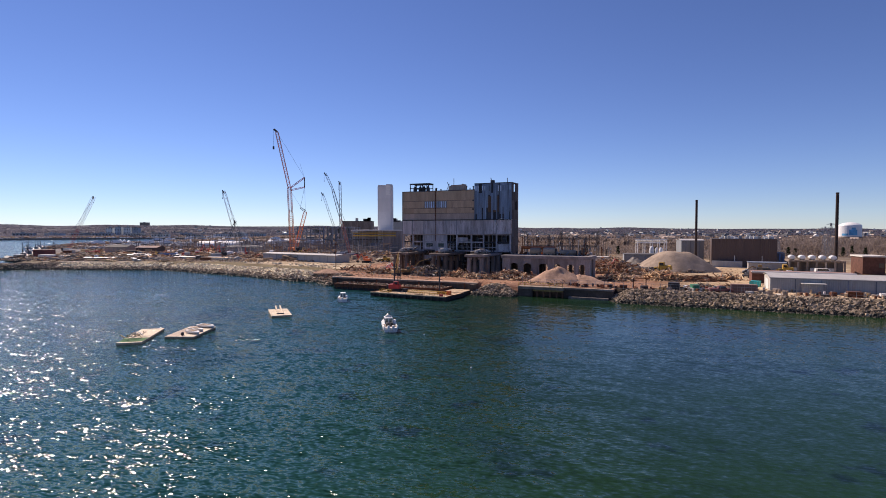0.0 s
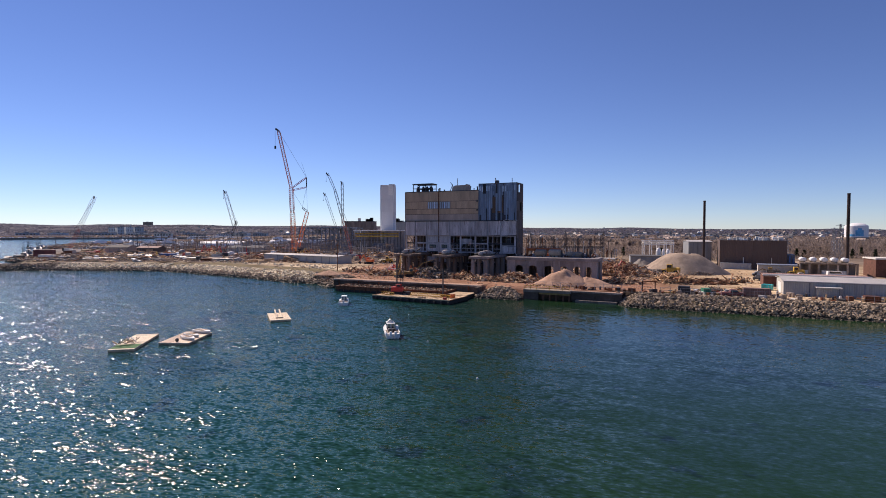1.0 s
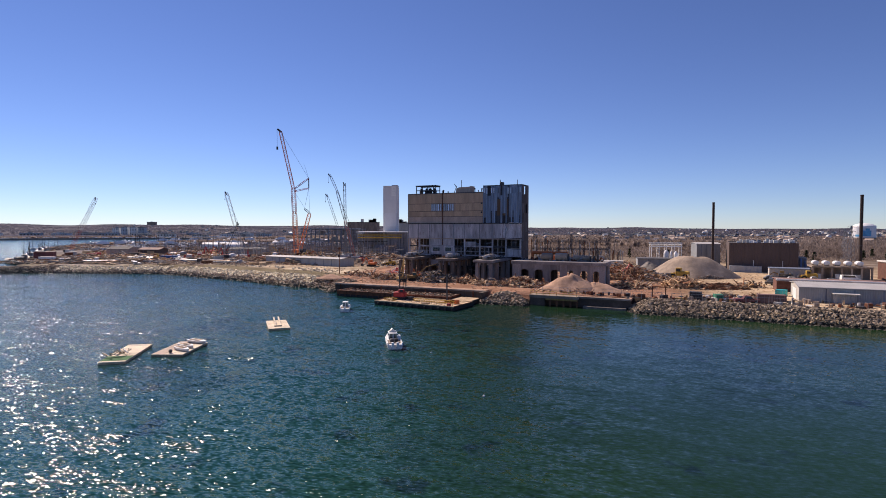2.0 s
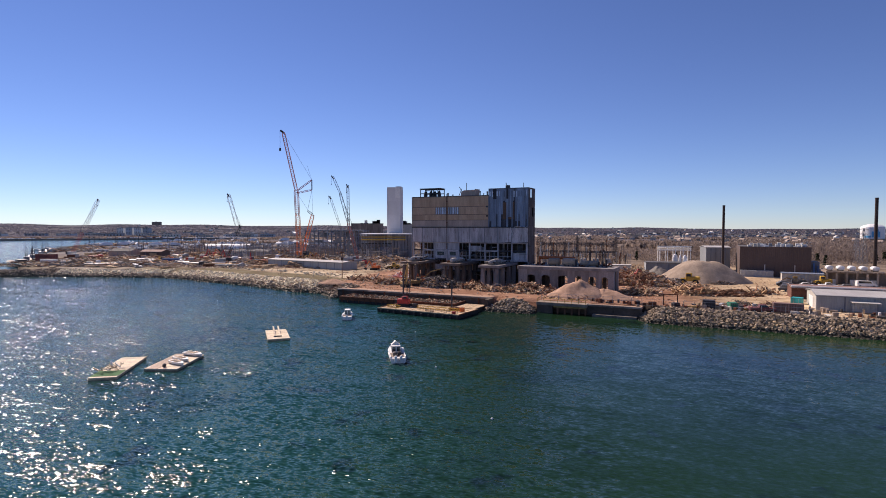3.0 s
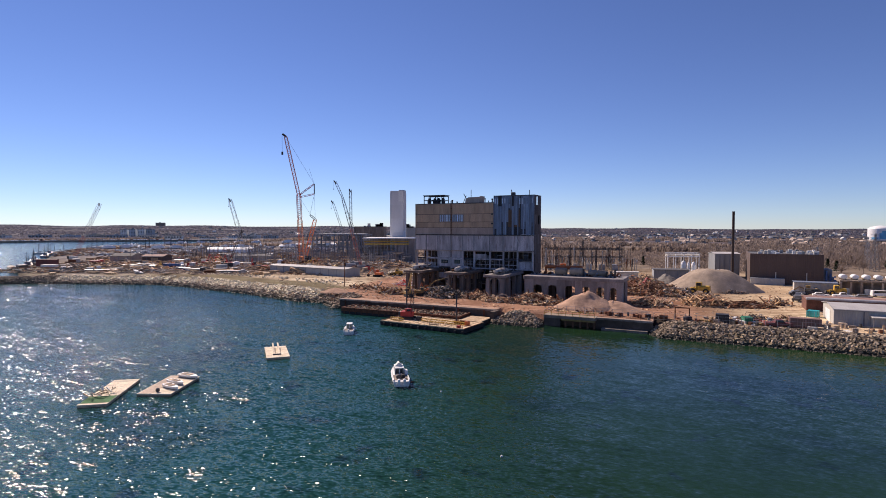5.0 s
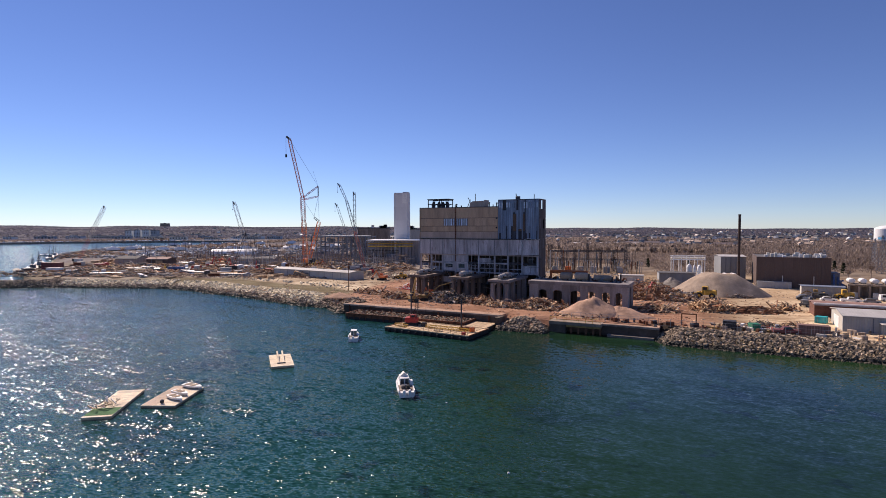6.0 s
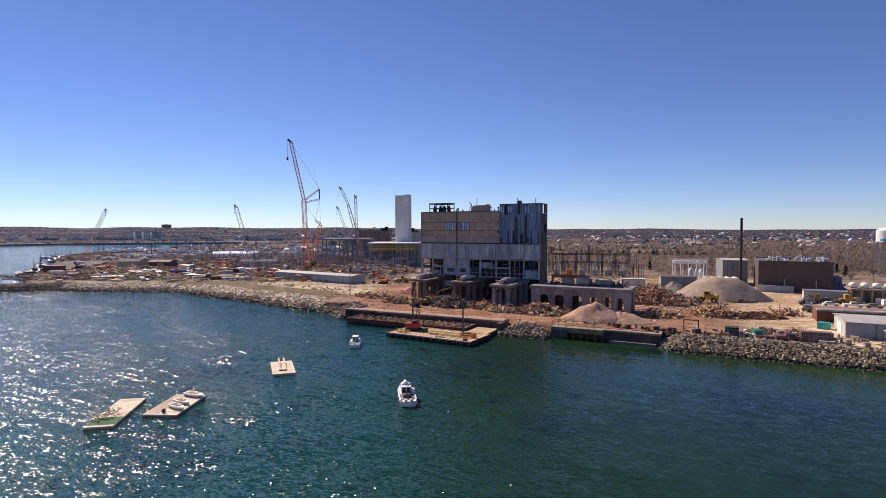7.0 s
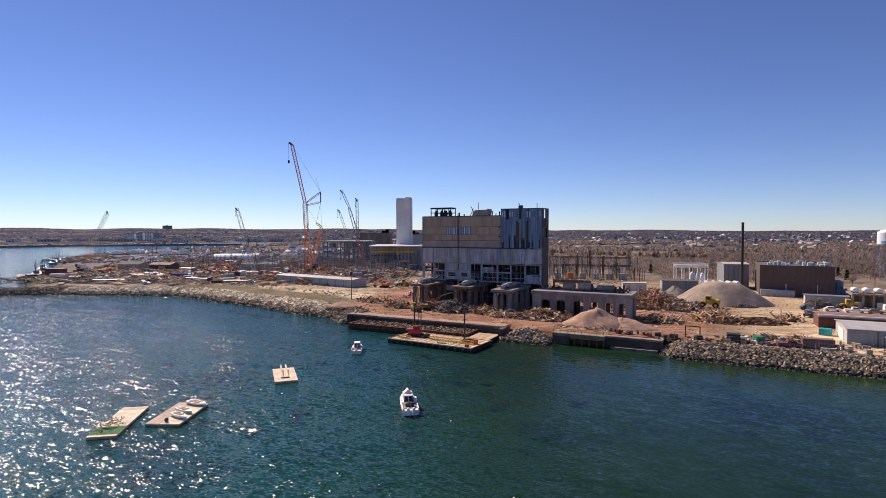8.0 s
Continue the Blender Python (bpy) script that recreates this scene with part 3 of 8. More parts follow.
    for base in (10.0, 15.25):
        frame_part = B()
        box(frame_part, base, base + 4.75, -0.04, 0.12, 25.1, 25.3)
        fr = part("window_strip", frame_part, GREY_TAN, top, "strip of pale blue glazed windows")
        bm = B()
        box(bm, base, base + 4.75, -0.04, 0.12, 27.85, 28.05)
        part("window_head", bm, GREY_TAN, fr)
        for i in range(5):
            x = base + 0.1 + i * 0.93
            bm = B()
            box(bm, x + 0.06, x + 0.56, 0.0, 0.1, 25.32, 27.83)
            part("window_pane", bm, LIGHT_GLAZING, fr)
            bm = B()
            box(bm, x + 0.6, x + 0.95, -0.02, 0.1, 25.32, 27.83)
            part("window_mullion", bm, STEEL_GREY, fr)
    bm = B()
    tube(bm, (15.0, -0.22, 12), (15.0, -0.22, 33.0), 0.16, 8)
    for z in (22, 26, 30):
        box(bm, 14.8, 15.2, -0.3, 0.0, z, z + 0.2)
    part("downpipe", bm, RUST, top)
    bm = B()
    box(bm, -0.25, 0.05, -0.15, 0.4, 0, 32.1)
    part("corner_trim", bm, CONCRETE, top)
    # shell
    bm = B()
    box(bm, 0, 0.3, 0.5, 17.7, 14.8, 31.8)
    part("side_wall", bm, TAN_PANEL, top)
    bm = B()
    box(bm, 0, 38, 17.7, 18, 0, 31.8)
    part("rear_wall", bm, TAN_PANEL, top)
    bm = B()
    box(bm, 31.4, 31.7, 8.5, 17.7, 14.8, 31.8)
    part("side_wall", bm, DARK_SHEET, top)
    bm = B()
    box(bm, -0.1, 31.8, -0.12, 18.1, 31.92, 32.15)
    part("roof", bm, ROOF_DARK, top)
    # roof plant
    bm = B()
    for x in (3.0, 5.8, 8.6, 11.4):
        for y in (1.0, 5.0):
            beam(bm, (x, y, 32.15), (x, y, 35.0), 0.25)
    for z in (33.4, 35.0):
        for y in (1.0, 5.0):
            beam(bm, (2.9, y, z), (11.5, y, z), 0.22, 0.3)
    fr = part("roof_frame", bm, STEEL_DARK, top, "open dark steel roof frame")
    bm = B()
    box(bm, 2.7, 11.7, 0.7, 5.3, 35.15, 35.4)
    part("canopy", bm, STEEL_DARK, fr)
    for x in (4.2, 6.6, 8.3, 10.2):
        bm = B()
        turned(bm, [(0.7, 32.15), (0.8, 33.2), (0.5, 34.0), (0.3, 34.4)], 10, (x, 3.0))
        part("fan_unit", bm, STEEL_DARK, fr)
    bm = B()
    extrude_y(bm, [(20.2, 32.15), (26.2, 32.15), (26.4, 34.6), (25.8, 34.3), (21.5, 34.2), (20.4, 33.6)], 1.0, 5.0)
    pent = part("penthouse", bm, GREY_TAN, top)
    for p, q in (((20.4, 2, 33.6), (19.2, 2, 35.6)), ((22.2, 2, 34.2), (22.2, 2, 37.0)), ((19.0, 2, 32.1), (20.2, 2, 34.9))):
        bm = B()
        tube(bm, p, q, 0.12, 6)
        part("vent_pipe", bm, STEEL_DARK, pent)
    for x, h, r in ((15.0, 1.2, 0.35), (28.2, 1.6, 0.22), (31.0, 1.4, 0.3), (17.0, 0.6, 0.3), (29.6, 0.7, 0.2)):
        bm = B()
        turned(bm, [(r * 0.8, 32.1), (r * 0.8, 32.1 + h * 0.7), (r * 1.2, 32.1 + h * 0.75), (r * 1.1, 32.1 + h), (0.05, 32.15 + h)], 8, (x, 0.9))
        part("roof_vent", bm, STEEL_DARK, top)
    # dark tower
    bm = B()
    box(bm, 31.75, 46.9, 0.35, 0.7, 14.9, 34.3)
    part("tower_wall", bm, DARK_SHEET, top)
    x = 31.75
    while x < 46.8:
        w = rng.choice((0.4, 0.5, 0.62, 0.75))
        w = min(w, 46.88 - x)
        mid = 37.2 < x < 42.0
        z1 = 34.2
        z0 = rng.choice((20.5, 20.5, 20.5, 22.5, 25.0)) if not mid else rng.choice((29.4, 29.9, 24.0, 20.5))
        if 33.4 < x < 34.3 or rng.random() < 0.10:
            z1 = 30.6
        bm = B()
        box(bm, x + 0.03, x + w - 0.03, 0.12 + rng.uniform(-0.05, 0.05), 0.33, z0, z1)
        part("cladding_strip", bm, BLUE_SHEET if rng.random() < 0.9 else DARK_SHEET, top)
        if rng.random() < 0.55 and not mid:
            bm = B()
            box(bm, x + 0.1, x + w - 0.1, 0.05, 0.3, z0 - rng.uniform(0.5, 4) if z0 > 24 else z0, z0 + 0.1)
            part("cladding_strip", bm, BLUE_SHEET, top)
        x += w
    bm = B()
    box(bm, 37.3, 42.0, 0.24, 0.34, 23.2, 29.3)
    part("insulation_panel", bm, RUST_SHEET, top)
    for i in range(16):
        x = 32.2 + i * 0.92
        if rng.random() < 0.85:
            bm = B()
            box(bm, x, x + 0.45, 0.02, 0.1, 31.2 + rng.uniform(0, 0.5), 33.4)
            part("glazing_strip", bm, LIGHT_GLAZING if rng.random() < 0.5 else BLUE_SHEET, top)
    for x, z in ((31.4, 24.2), (31.4, 27.6)):
        bm = B()
        box(bm, x - 0.4, x + 0.2, -0.15, 0.0, z, z + 0.6)
        part("bracket_plate", bm, STEEL_DARK, top)
    # side of the tower, with panels missing
    for j in range(10):
        for i in range(4):
            z0, y0 = j * 3.45, 0.72 + i * 1.92
            if (j, i) in ((9, 1), (7, 2)):
                continue
            bm = B()
            box(bm, 46.72, 46.92, y0, y0 + 1.88, z0, z0 + 3.41)
            part("side_panel", bm, DARK_SHEET, top)
    for j in range(11):
        bm = B()
        box(bm, 46.5, 46.7, 0.7, 8.4, j * 3.42, j * 3.42 + 0.25)
        part("side_rail", bm, STEEL_DARK, top)
    bm = B()
    box(bm, 31.8, 46.7, 8.1, 8.4, 14.9, 28.5)
    part("tower_back", bm, DARK_SHEET, top)
    bm = B()
    box(bm, 31.7, 46.95, 0.3, 8.45, 34.3, 34.5)
    part("tower_roof", bm, ROOF_DARK, top)
    bm = B()
    soft_box(bm, 38.0, 39.4, 1.0, 2.4, 34.5, 35.6, 0.15)
    tube(bm, (38.3, 1.4, 35.5), (38.1, 1.3, 36.5), 0.15, 6)
    part("roof_hatch", bm, STEEL_DARK, top)
    bm = B()
    tube(bm, (45.0, 0.6, 34.5), (45.0, 0.6, 36.2), 0.12, 6)
    part("roof_post", bm, STEEL_DARK, top)
    return top


# ---- turbine pedestals left standing in front ----
def pedestal(u, v, w, length, h, label, machine, seed, CONCRETE=CONCRETE):
    rng = random.Random(seed)
    t = thing("turbine_pedestal", label, "concrete pedestal", at(u, v), "turbine pedestals")
    bm = B()
    soft_box(bm, -0.7, w + 0.7, -0.6, length, h - 0.8, h, 0.1)
    part("deck_slab", bm, CONCRETE, t)
    for x0, x1 in ((0.0, 0.95), (w - 0.95, w)):
        for y in (0.0, length * 0.3, length * 0.62, length - 1.6):
            bm = B()
            hexa(bm, [(x0 - 0.15, y - 0.1, 0), (x1 + 0.15, y - 0.1, 0), (x1 + 0.15, y + 1.6, 0), (x0 - 0.15, y + 1.6, 0),
                      (x0, y, h - 1.1), (x1, y, h - 1.1), (x1, y + 1.4, h - 1.1), (x0, y + 1.4, h - 1.1)])
            part("leg", bm, CONCRETE, t)
    for y in (0.15, length * 0.3 + 0.2):
        bm = B()
        box(bm, 1.25, w - 1.25, y, y + 0.5, 0, 1.0)
        part("low_wall", bm, CONCRETE_DARK, t)
        bm = B()
        hexa(bm, [(1.22, y, h - 1.9), (1.3, y, h - 1.9), (1.3, y + 0.5, h - 1.9), (1.22, y + 0.5, h - 1.9), (1.22, y, h - 1.12), (2.0, y, h - 1.12), (2.0, y + 0.5, h - 1.12), (1.22, y + 0.5, h - 1.12)])
        part("haunch", bm, CONCRETE, t)
        bm = B()
        hexa(bm, [(w - 1.3, y, h - 1.9), (w - 1.22, y, h - 1.9), (w - 1.22, y + 0.5, h - 1.9), (w - 1.3, y + 0.5, h - 1.9), (w - 2.0, y, h - 1.12), (w - 1.22, y, h - 1.12), (w - 1.22, y + 0.5, h - 1.12), (w - 2.0, y + 0.5, h - 1.12)])
        part("haunch", bm, CONCRETE, t)
    # remains of the machine on the deck
    long_side = length * 0.72
    turns = ((0.0, 0.25), (0.04, 0.32), (0.05, 0.75), (0.16, 0.95), (0.30, 1.05), (0.31, 0.6), (0.40, 0.62), (0.41, 0.95), (0.62, 1.1), (0.80, 0.85), (0.81, 0.4), (0.93, 0.38), (1.0, 0.25))
    bm = B()
    loft(bm, [[(w * 0.5 + 0.85 * k * math.cos(a), 0.2 + long_side * f, h + 0.95 + 0.8 * k * math.sin(a)) for a in [2 * math.pi * i / 16 for i in range(16)]] for f, k in turns])
    part("rotor", bm, PALE_STEEL, t, "stripped pale grey turbine rotor")
    for f in (0.12, 0.36, 0.7, 0.9):
        bm = B()
        box(bm, w * 0.5 - 1.3, w * 0.5 + 1.3, 0.6 + long_side * f, 1.0 + long_side * f, h, h + 0.5)
        part("bearing_block", bm, CONCRETE_DARK, t)
    if machine == "drum":
        bm = B()
        loft(bm, [[(w * 0.5 + 1.35 * k * math.cos(a), y, h + 0.75 + 1.15 * k * math.sin(a)) for a in [math.pi * i / 10 for i in range(11)]] for y, k in ((5.2, 0.9), (5.6, 1), (8.2, 1), (8.6, 0.9))])
        part("casing", bm, CONCRETE, t, "rounded upper half of the turbine casing")
    for i in range(16):
        a = Vector((rng.uniform(0.6, w - 0.6), rng.uniform(0.8, length * 0.8), h + 0.15 + rng.uniform(0, 1.0)))
        d = Vector((rng.uniform(-1, 1), rng.uniform(-1, 1), rng.uniform(-0.1, 0.4))) * rng.uniform(0.7, 1.8)
        bm = B()
        if rng.random() < 0.5:
            tube(bm, a, a + d, rng.uniform(0.15, 0.42), 8)
        else:
            beam(bm, a, a + d, rng.uniform(0.2, 0.6), rng.uniform(0.15, 0.5))
        part("machine_part", bm, rng.choice((PALE_STEEL, RUST, STEEL_DARK, PALE_STEEL)), t)
    return t


def arched_hall():
    """The long concrete hall with arched openings and tanks left on its deck."""
    rng = random.Random(5)
    w, d, h = 30.3, 11.0, 7.6
    t = thing("arched_concrete_hall", "long grey concrete turbine hall base with arched openings", "concrete building", at(48.4, -15.2))
    opens = [(3.0, 5.7), (7.7, 10.5), (13.1, 16.2), (18.4, 20.7), (22.6, 25.0), (26.7, 28.6)]
    x = 0.0
    for a, b in opens + [(w, w)]:
        bm = B()
        box(bm, x, a, 0, 0.9, 0, h - 1.0)
        part("pier", bm, GREY_CONCRETE, t)
        if b > a:
            top, n = 4.9, 8
            r = (b - a) / 2
            arch = [(a + r - r * math.cos(math.pi * i / n), top - 0.75 + 0.75 * math.sin(math.pi * i / n)) for i in range(n + 1)]
            bm = B()
            extrude_y(bm, arch + [(b, h - 1.0), (a, h - 1.0)], 0.0, 0.9)
            part("arch", bm, GREY_CONCRETE, t)
            bm = B()
            box(bm, a - 0.25, a - 0.02, -0.12, 0.0, 0, 3.6)
            part("pilaster", bm, GREY_CONCRETE, t)
        x = b
    bm = B()
    soft_box(bm, -0.35, w + 0.35, -0.35, d, h - 1.0, h, 0.12)
    part("deck_slab", bm, GREY_CONCRETE, t)
    for x0, x1, y0, y1 in ((0, 0.8, 0.9, 4.0), (0, 0.8, 6, d - 0.3), (w - 0.8, w, 0.9, 3.0), (w - 0.8, w, 5.5, d - 0.3)):
        bm = B()
        box(bm, x0, x1, y0, y1, 0, h - 1.0)
        part("end_wall", bm, GREY_CONCRETE, t)
    for a, b in opens:
        bm = B()
        box(bm, a - 1.4, a - 0.2, d - 1.0, d - 0.3, 0, h - 1.0)
        part("rear_pier", bm, CONCRETE_DARK, t)
    bm = B()
    box(bm, 0.8, 12.5, d - 0.7, d - 0.3, 0, h - 1.0)
    part("rear_wall", bm, DARK, t)
    # tanks on the deck
    for x0, x1, y, r in ((8.6, 12.6, 5.2, 1.15), (13.3, 17.6, 5.2, 1.2), (19.0, 24.6, 6.0, 0.85)):
        thing_tank(x0, x1, y, r, h, t)
    bm = B()
    tube(bm, (4.2, 9.6, h + 2.4), (16.5, 9.6, h + 2.4), 0.55, 10)
    tube(bm, (4.4, 9.6, h), (4.4, 9.6, h + 2.4), 0.4, 8)
    tube(bm, (16.2, 9.6, h), (16.2, 9.6, h + 2.4), 0.4, 8)
    part("overhead_pipe", bm, ORANGE, t, "rust-orange overhead pipe")
    for i in range(60):
        a = Vector((rng.uniform(1.0, w - 1.0), rng.uniform(3.4, d - 1.0), h + rng.uniform(0.1, 0.5)))
        e = Vector((rng.uniform(-1, 1), rng.uniform(-0.6, 0.6), rng.uniform(-0.1, 0.9))) * rng.uniform(0.5, 1.7)
        bm = B()
        if rng.random() < 0.4:
            tube(bm, a, a + e, rng.uniform(0.12, 0.4), 7)
        else:
            beam(bm, a, a + e, rng.uniform(0.12, 0.5), rng.uniform(0.12, 0.6))
        part("machine_part", bm, rng.choice((STEEL_DARK, RUST, STEEL_GREY, RUST, CONCRETE_DARK)), t)
    for x in (17.9, 25.0, 26.2, 27.4):
        bm = B()
        tube(bm, (x, 4.6, h), (x, 4.6, h + rng.uniform(1.6, 2.6)), 0.28, 8)
        part("stand_pipe", bm, STEEL_DARK, t)


def thing_tank(x0, x1, y, r, h, parent):
    bm = B()
    rings = []
    for x, k in ((x0, 0.35), (x0 + 0.12, 0.8), (x0 + 0.35, 1), (x1 - 0.35, 1), (x1 - 0.12, 0.8), (x1, 0.35)):
        rings.append([(x, y + r * k * math.cos(2 * math.pi * i / 16), h + r + 0.25 + r * k * math.sin(2 * math.pi * i / 16)) for i in range(16)])
    loft(bm, rings)
    tank = part("tank", bm, CONCRETE, parent, "horizontal grey steel tank")
    for x in (x0 + 0.8, x1 - 0.8):
        bm = B()
        box(bm, x - 0.2, x + 0.2, y - r * 0.8, y + r * 0.8, h, h + r * 0.6)
        part("saddle", bm, CONCRETE_DARK, tank)
    return tank


power_station()
PED_BROWN = surf("stained_brown_concrete", (0.18, 0.138, 0.11), 0.9, var=0.45, scale=0.4, dirty=0.5, streaks=True)
pedestal(3.6, -14.0, 6.0, 16.0, 7.7, "weathered concrete turbine pedestal with scrap on its deck", "bare", 1, PED_BROWN)
pedestal(20.4, -15.0, 6.2, 17.0, 7.7, "weathered concrete turbine pedestal with machine remains on top", "bare", 2, PED_BROWN)
pedestal(36.6, -19.0, 5.9, 19.0, 7.7, "pale concrete turbine pedestal carrying an old casing", "drum", 3, GREY_CONCRETE)
arched_hall()


# ---- earth, gravel and scrap ----
def mound(name, u, v, ru, rv, h, material, label, seed, rz=0, flat=0.0, lumps=0.25):
    bm = B()
    n, m = 40, 16
    rows = []
    for j in range(1, m + 1):
        f = j / m
        row = []
        for i in range(n):
            a = 2 * math.pi * i / n
            edge = 1 + 0.16 * noise.noise((math.cos(a) * 1.5 + seed, math.sin(a) * 1.5, 0))
            x, y = ru * f * edge * math.cos(a), rv * f * edge * math.sin(a)
            g = max(0.0, f - flat) / (1 - flat)
            z = h * (1 - math.sqrt(g * g + 0.025)) / (1 - math.sqrt(0.025)) * (1 + lumps * noise.noise((x * 0.22 + seed, y * 0.22, 1))) + (0.45 * noise.noise((x * 0.8, y * 0.8, seed)) + 0.3 * noise.noise((x * 2.1, y * 2.1, seed))) * (1 - f)
            row.append(bm.verts.new((x, y, z if j < m else -0.25)))
        rows.append(row)
    c = bm.verts.new((0, 0, h))
    for i in range(n):
        bm.faces.new((c, rows[0][i], rows[0][(i + 1) % n]))
    for a, b in zip(rows, rows[1:]):
        for i in range(n):
            bm.faces.new((a[i], b[i], b[(i + 1) % n], a[(i + 1) % n]))
    for f in bm.faces:
        f.smooth = True
    return single(name, bm, material, at(u, v, GROUND, rz), label, "mound", kind="stuff")


def scrap(u, v, ru, rv, h, count, label, seed, rz=0, mix=(SCRAP_TAN, SCRAP_RUST, SCRAP_GREY), size=1.0, along=None):
    """A heap of bent and tangled scrap pieces."""
    rng = random.Random(seed)
    bm = B()
    for i in range(count):
        a, f = rng.uniform(0, 2 * math.pi), rng.random() ** 0.55
        x, y = ru * f * math.cos(a), rv * f * math.sin(a)
        lump = 0.6 + 0.7 * abs(noise.noise((x * 0.35 + seed, y * 0.35, 0)))
        z = h * (1 - f ** 1.6) * lump * rng.uniform(0.55, 1.0)
        yaw, tilt = rng.uniform(0, math.pi) if along is None else rng.gauss(along, 0.35), rng.gauss(0, 0.35 if along is None else 0.08)
        l = rng.uniform(1.0, 4.6) * size
        d = Vector((math.cos(yaw) * math.cos(tilt), math.sin(yaw) * math.cos(tilt), math.sin(tilt))) * l / 2
        c = Vector((x, y, max(z, abs(d.z) * 0.8 + 0.05)))
        k = rng.choices((0, 1, 2), (4.5, 3.5, 2))[0]
        kind = rng.random()
        if kind < 0.6:
            bend = Vector((rng.uniform(-0.3, 0.3), rng.uniform(-0.3, 0.3), rng.uniform(-0.1, 0.35))) * l * 0.6
            w = rng.uniform(0.07, 0.24) * size
            beam(bm, c - d, c + bend, w, w * rng.uniform(0.4, 1.2), k)
            beam(bm, c + bend, c + d, w, w * rng.uniform(0.4, 1.2), k)
        elif kind < 0.85:
            w = rng.uniform(0.3, 1.0) * size
            beam(bm, c - d * 0.6, c + d * 0.6, w, rng.uniform(0.05, 0.3) * size, k)
        else:
            tube(bm, c - d, c + d, rng.uniform(0.08, 0.3) * size, 6, mi=k)
    # the fine rubble that the heap stands on
    n, rings = 20, 5
    rows = [[bm.verts.new((ru * 1.08 * (j / rings) * math.cos(2 * math.pi * i / n), rv * 1.08 * (j / rings) * math.sin(2 * math.pi * i / n),
                           h * 0.5 * (1 - (j / rings) ** 1.5) * (0.8 + 0.5 * noise.noise((i * 0.8, j * 1.1, seed))) - (0.2 if j == rings else 0))) for i in range(n)] for j in range(1, rings + 1)]
    c = bm.verts.new((0, 0, h * 0.5))
    for i in range(n):
        bm.faces.new((c, rows[0][i], rows[0][(i + 1) % n])).material_index = 1
        for a, b in zip(rows, rows[1:]):
            bm.faces.new((a[i], b[i], b[(i + 1) % n], a[(i + 1) % n])).material_index = 1
    return single("scrap_heap", bm, list(mix), at(u, v, GROUND, rz), label, "scrap heap", "scrap heaps in the yard", "stuff")


mound("earth_mound", 70.6, -27.5, 10.5, 7.5, 4.7, EARTH, "rounded mound of red-brown earth behind the quay", 3, 0, 0.05, 0.3)
mound("earth_mound", 78.0, -26.5, 9.5, 6, 2.5, EARTH, "low spread of red-brown earth beside the mound", 8)
mound("earth_mound", -18, -27, 6, 4, 1.5, EARTH, "small heap of red earth above the shore", 14)
mound("gravel_mound", 102.6, 42, 17.0, 14, 7.4, GRAVEL, "large tan-grey gravel stockpile with a flattened top", 21, 8, 0.26, 0.05)
scrap(109.5, 30.5, 4.6, 1.6, 1.6, 240, "dark patch of broken debris at the foot of the gravel", 43, 20, (SCRAP_GREY, SCRAP_GREY, SCRAP_RUST), 0.5)
mound("gravel_mound", 86.5, 50, 7, 6, 4.4, SCRAP_GREY, "small dark spoil heap beside the gravel", 27)
scrap(53, -22, 10, 6, 3.0, 760, "tangled heap of tan scrap timber and pipe", 31)
scrap(34.5, -21, 4.5, 3.0, 1.8, 220, "small heap of broken tan scrap", 32)
scrap(22, -21, 7, 5, 4.6, 560, "dark tangled heap of scrap beside a pedestal", 33, 0, (SCRAP_DARK, SCRAP_GREY, SCRAP_TAN))
scrap(2.5, -21, 5.5, 3.5, 2.0, 260, "low heap of rusty scrap", 34, 0, (SCRAP_RUST, SCRAP_TAN, SCRAP_GREY))
scrap(87, -12.5, 5.2, 3.4, 2.4, 340, "small heap of pale tan scrap beams", 35)
scrap(89, 17, 9, 6, 4.0, 820, "low ridge of grey and tan demolition scrap", 36, -30, (SCRAP_GREY, SCRAP_TAN, SCRAP_RUST))
scrap(79, 19, 13, 9, 5.2, 1150, "broad brown bank of earth and broken debris", 29, -20, (SCRAP_RUST, EARTH, SCRAP_TAN))
scrap(80, 27, 11.5, 10, 7.0, 1100, "high heap of broken scrap behind the hall", 38, -20)
scrap(101, -4.6, 5.8, 4.6, 3.9, 520, "heap of long bent tan beams", 39, 0, (SCRAP_TAN, SCRAP_TAN, SCRAP_RUST), 1.25)
scrap(110.5, -4, 8.0, 4.0, 2.0, 460, "flat rusty spread of scrap steel", 40, 15, (SCRAP_RUST, SCRAP_RUST, SCRAP_TAN), 1.1, 0.2)
scrap(120, 6, 4, 2.5, 0.8, 90, "thin scatter of scrap on the sand", 41, 0)
scrap(73, 14, 9, 6, 3.4, 420, "heap of mixed scrap behind the concrete hall", 42)
scrap(100, 10, 4, 3, 1.6, 160, "small heap of dark and tan scrap beside the loader", 44, 0, (SCRAP_GREY, SCRAP_TAN, SCRAP_RUST))
scrap(43, -24, 6, 3, 1.2, 200, "low spread of broken tan scrap before a pedestal", 45)
scrap(11, -20, 4, 3, 1.6, 180, "tangled rusty scrap between two pedestals", 46, 0, (SCRAP_RUST, SCRAP_TAN, SCRAP_GREY))
scrap(28.5, -17, 4, 5, 2.2, 240, "tangled dark scrap between two pedestals", 47, 0, (SCRAP_GREY, SCRAP_TAN, SCRAP_RUST))
scrap(-14, -12, 8, 5, 1.0, 170, "thin scatter of pale debris on red soil", 48)
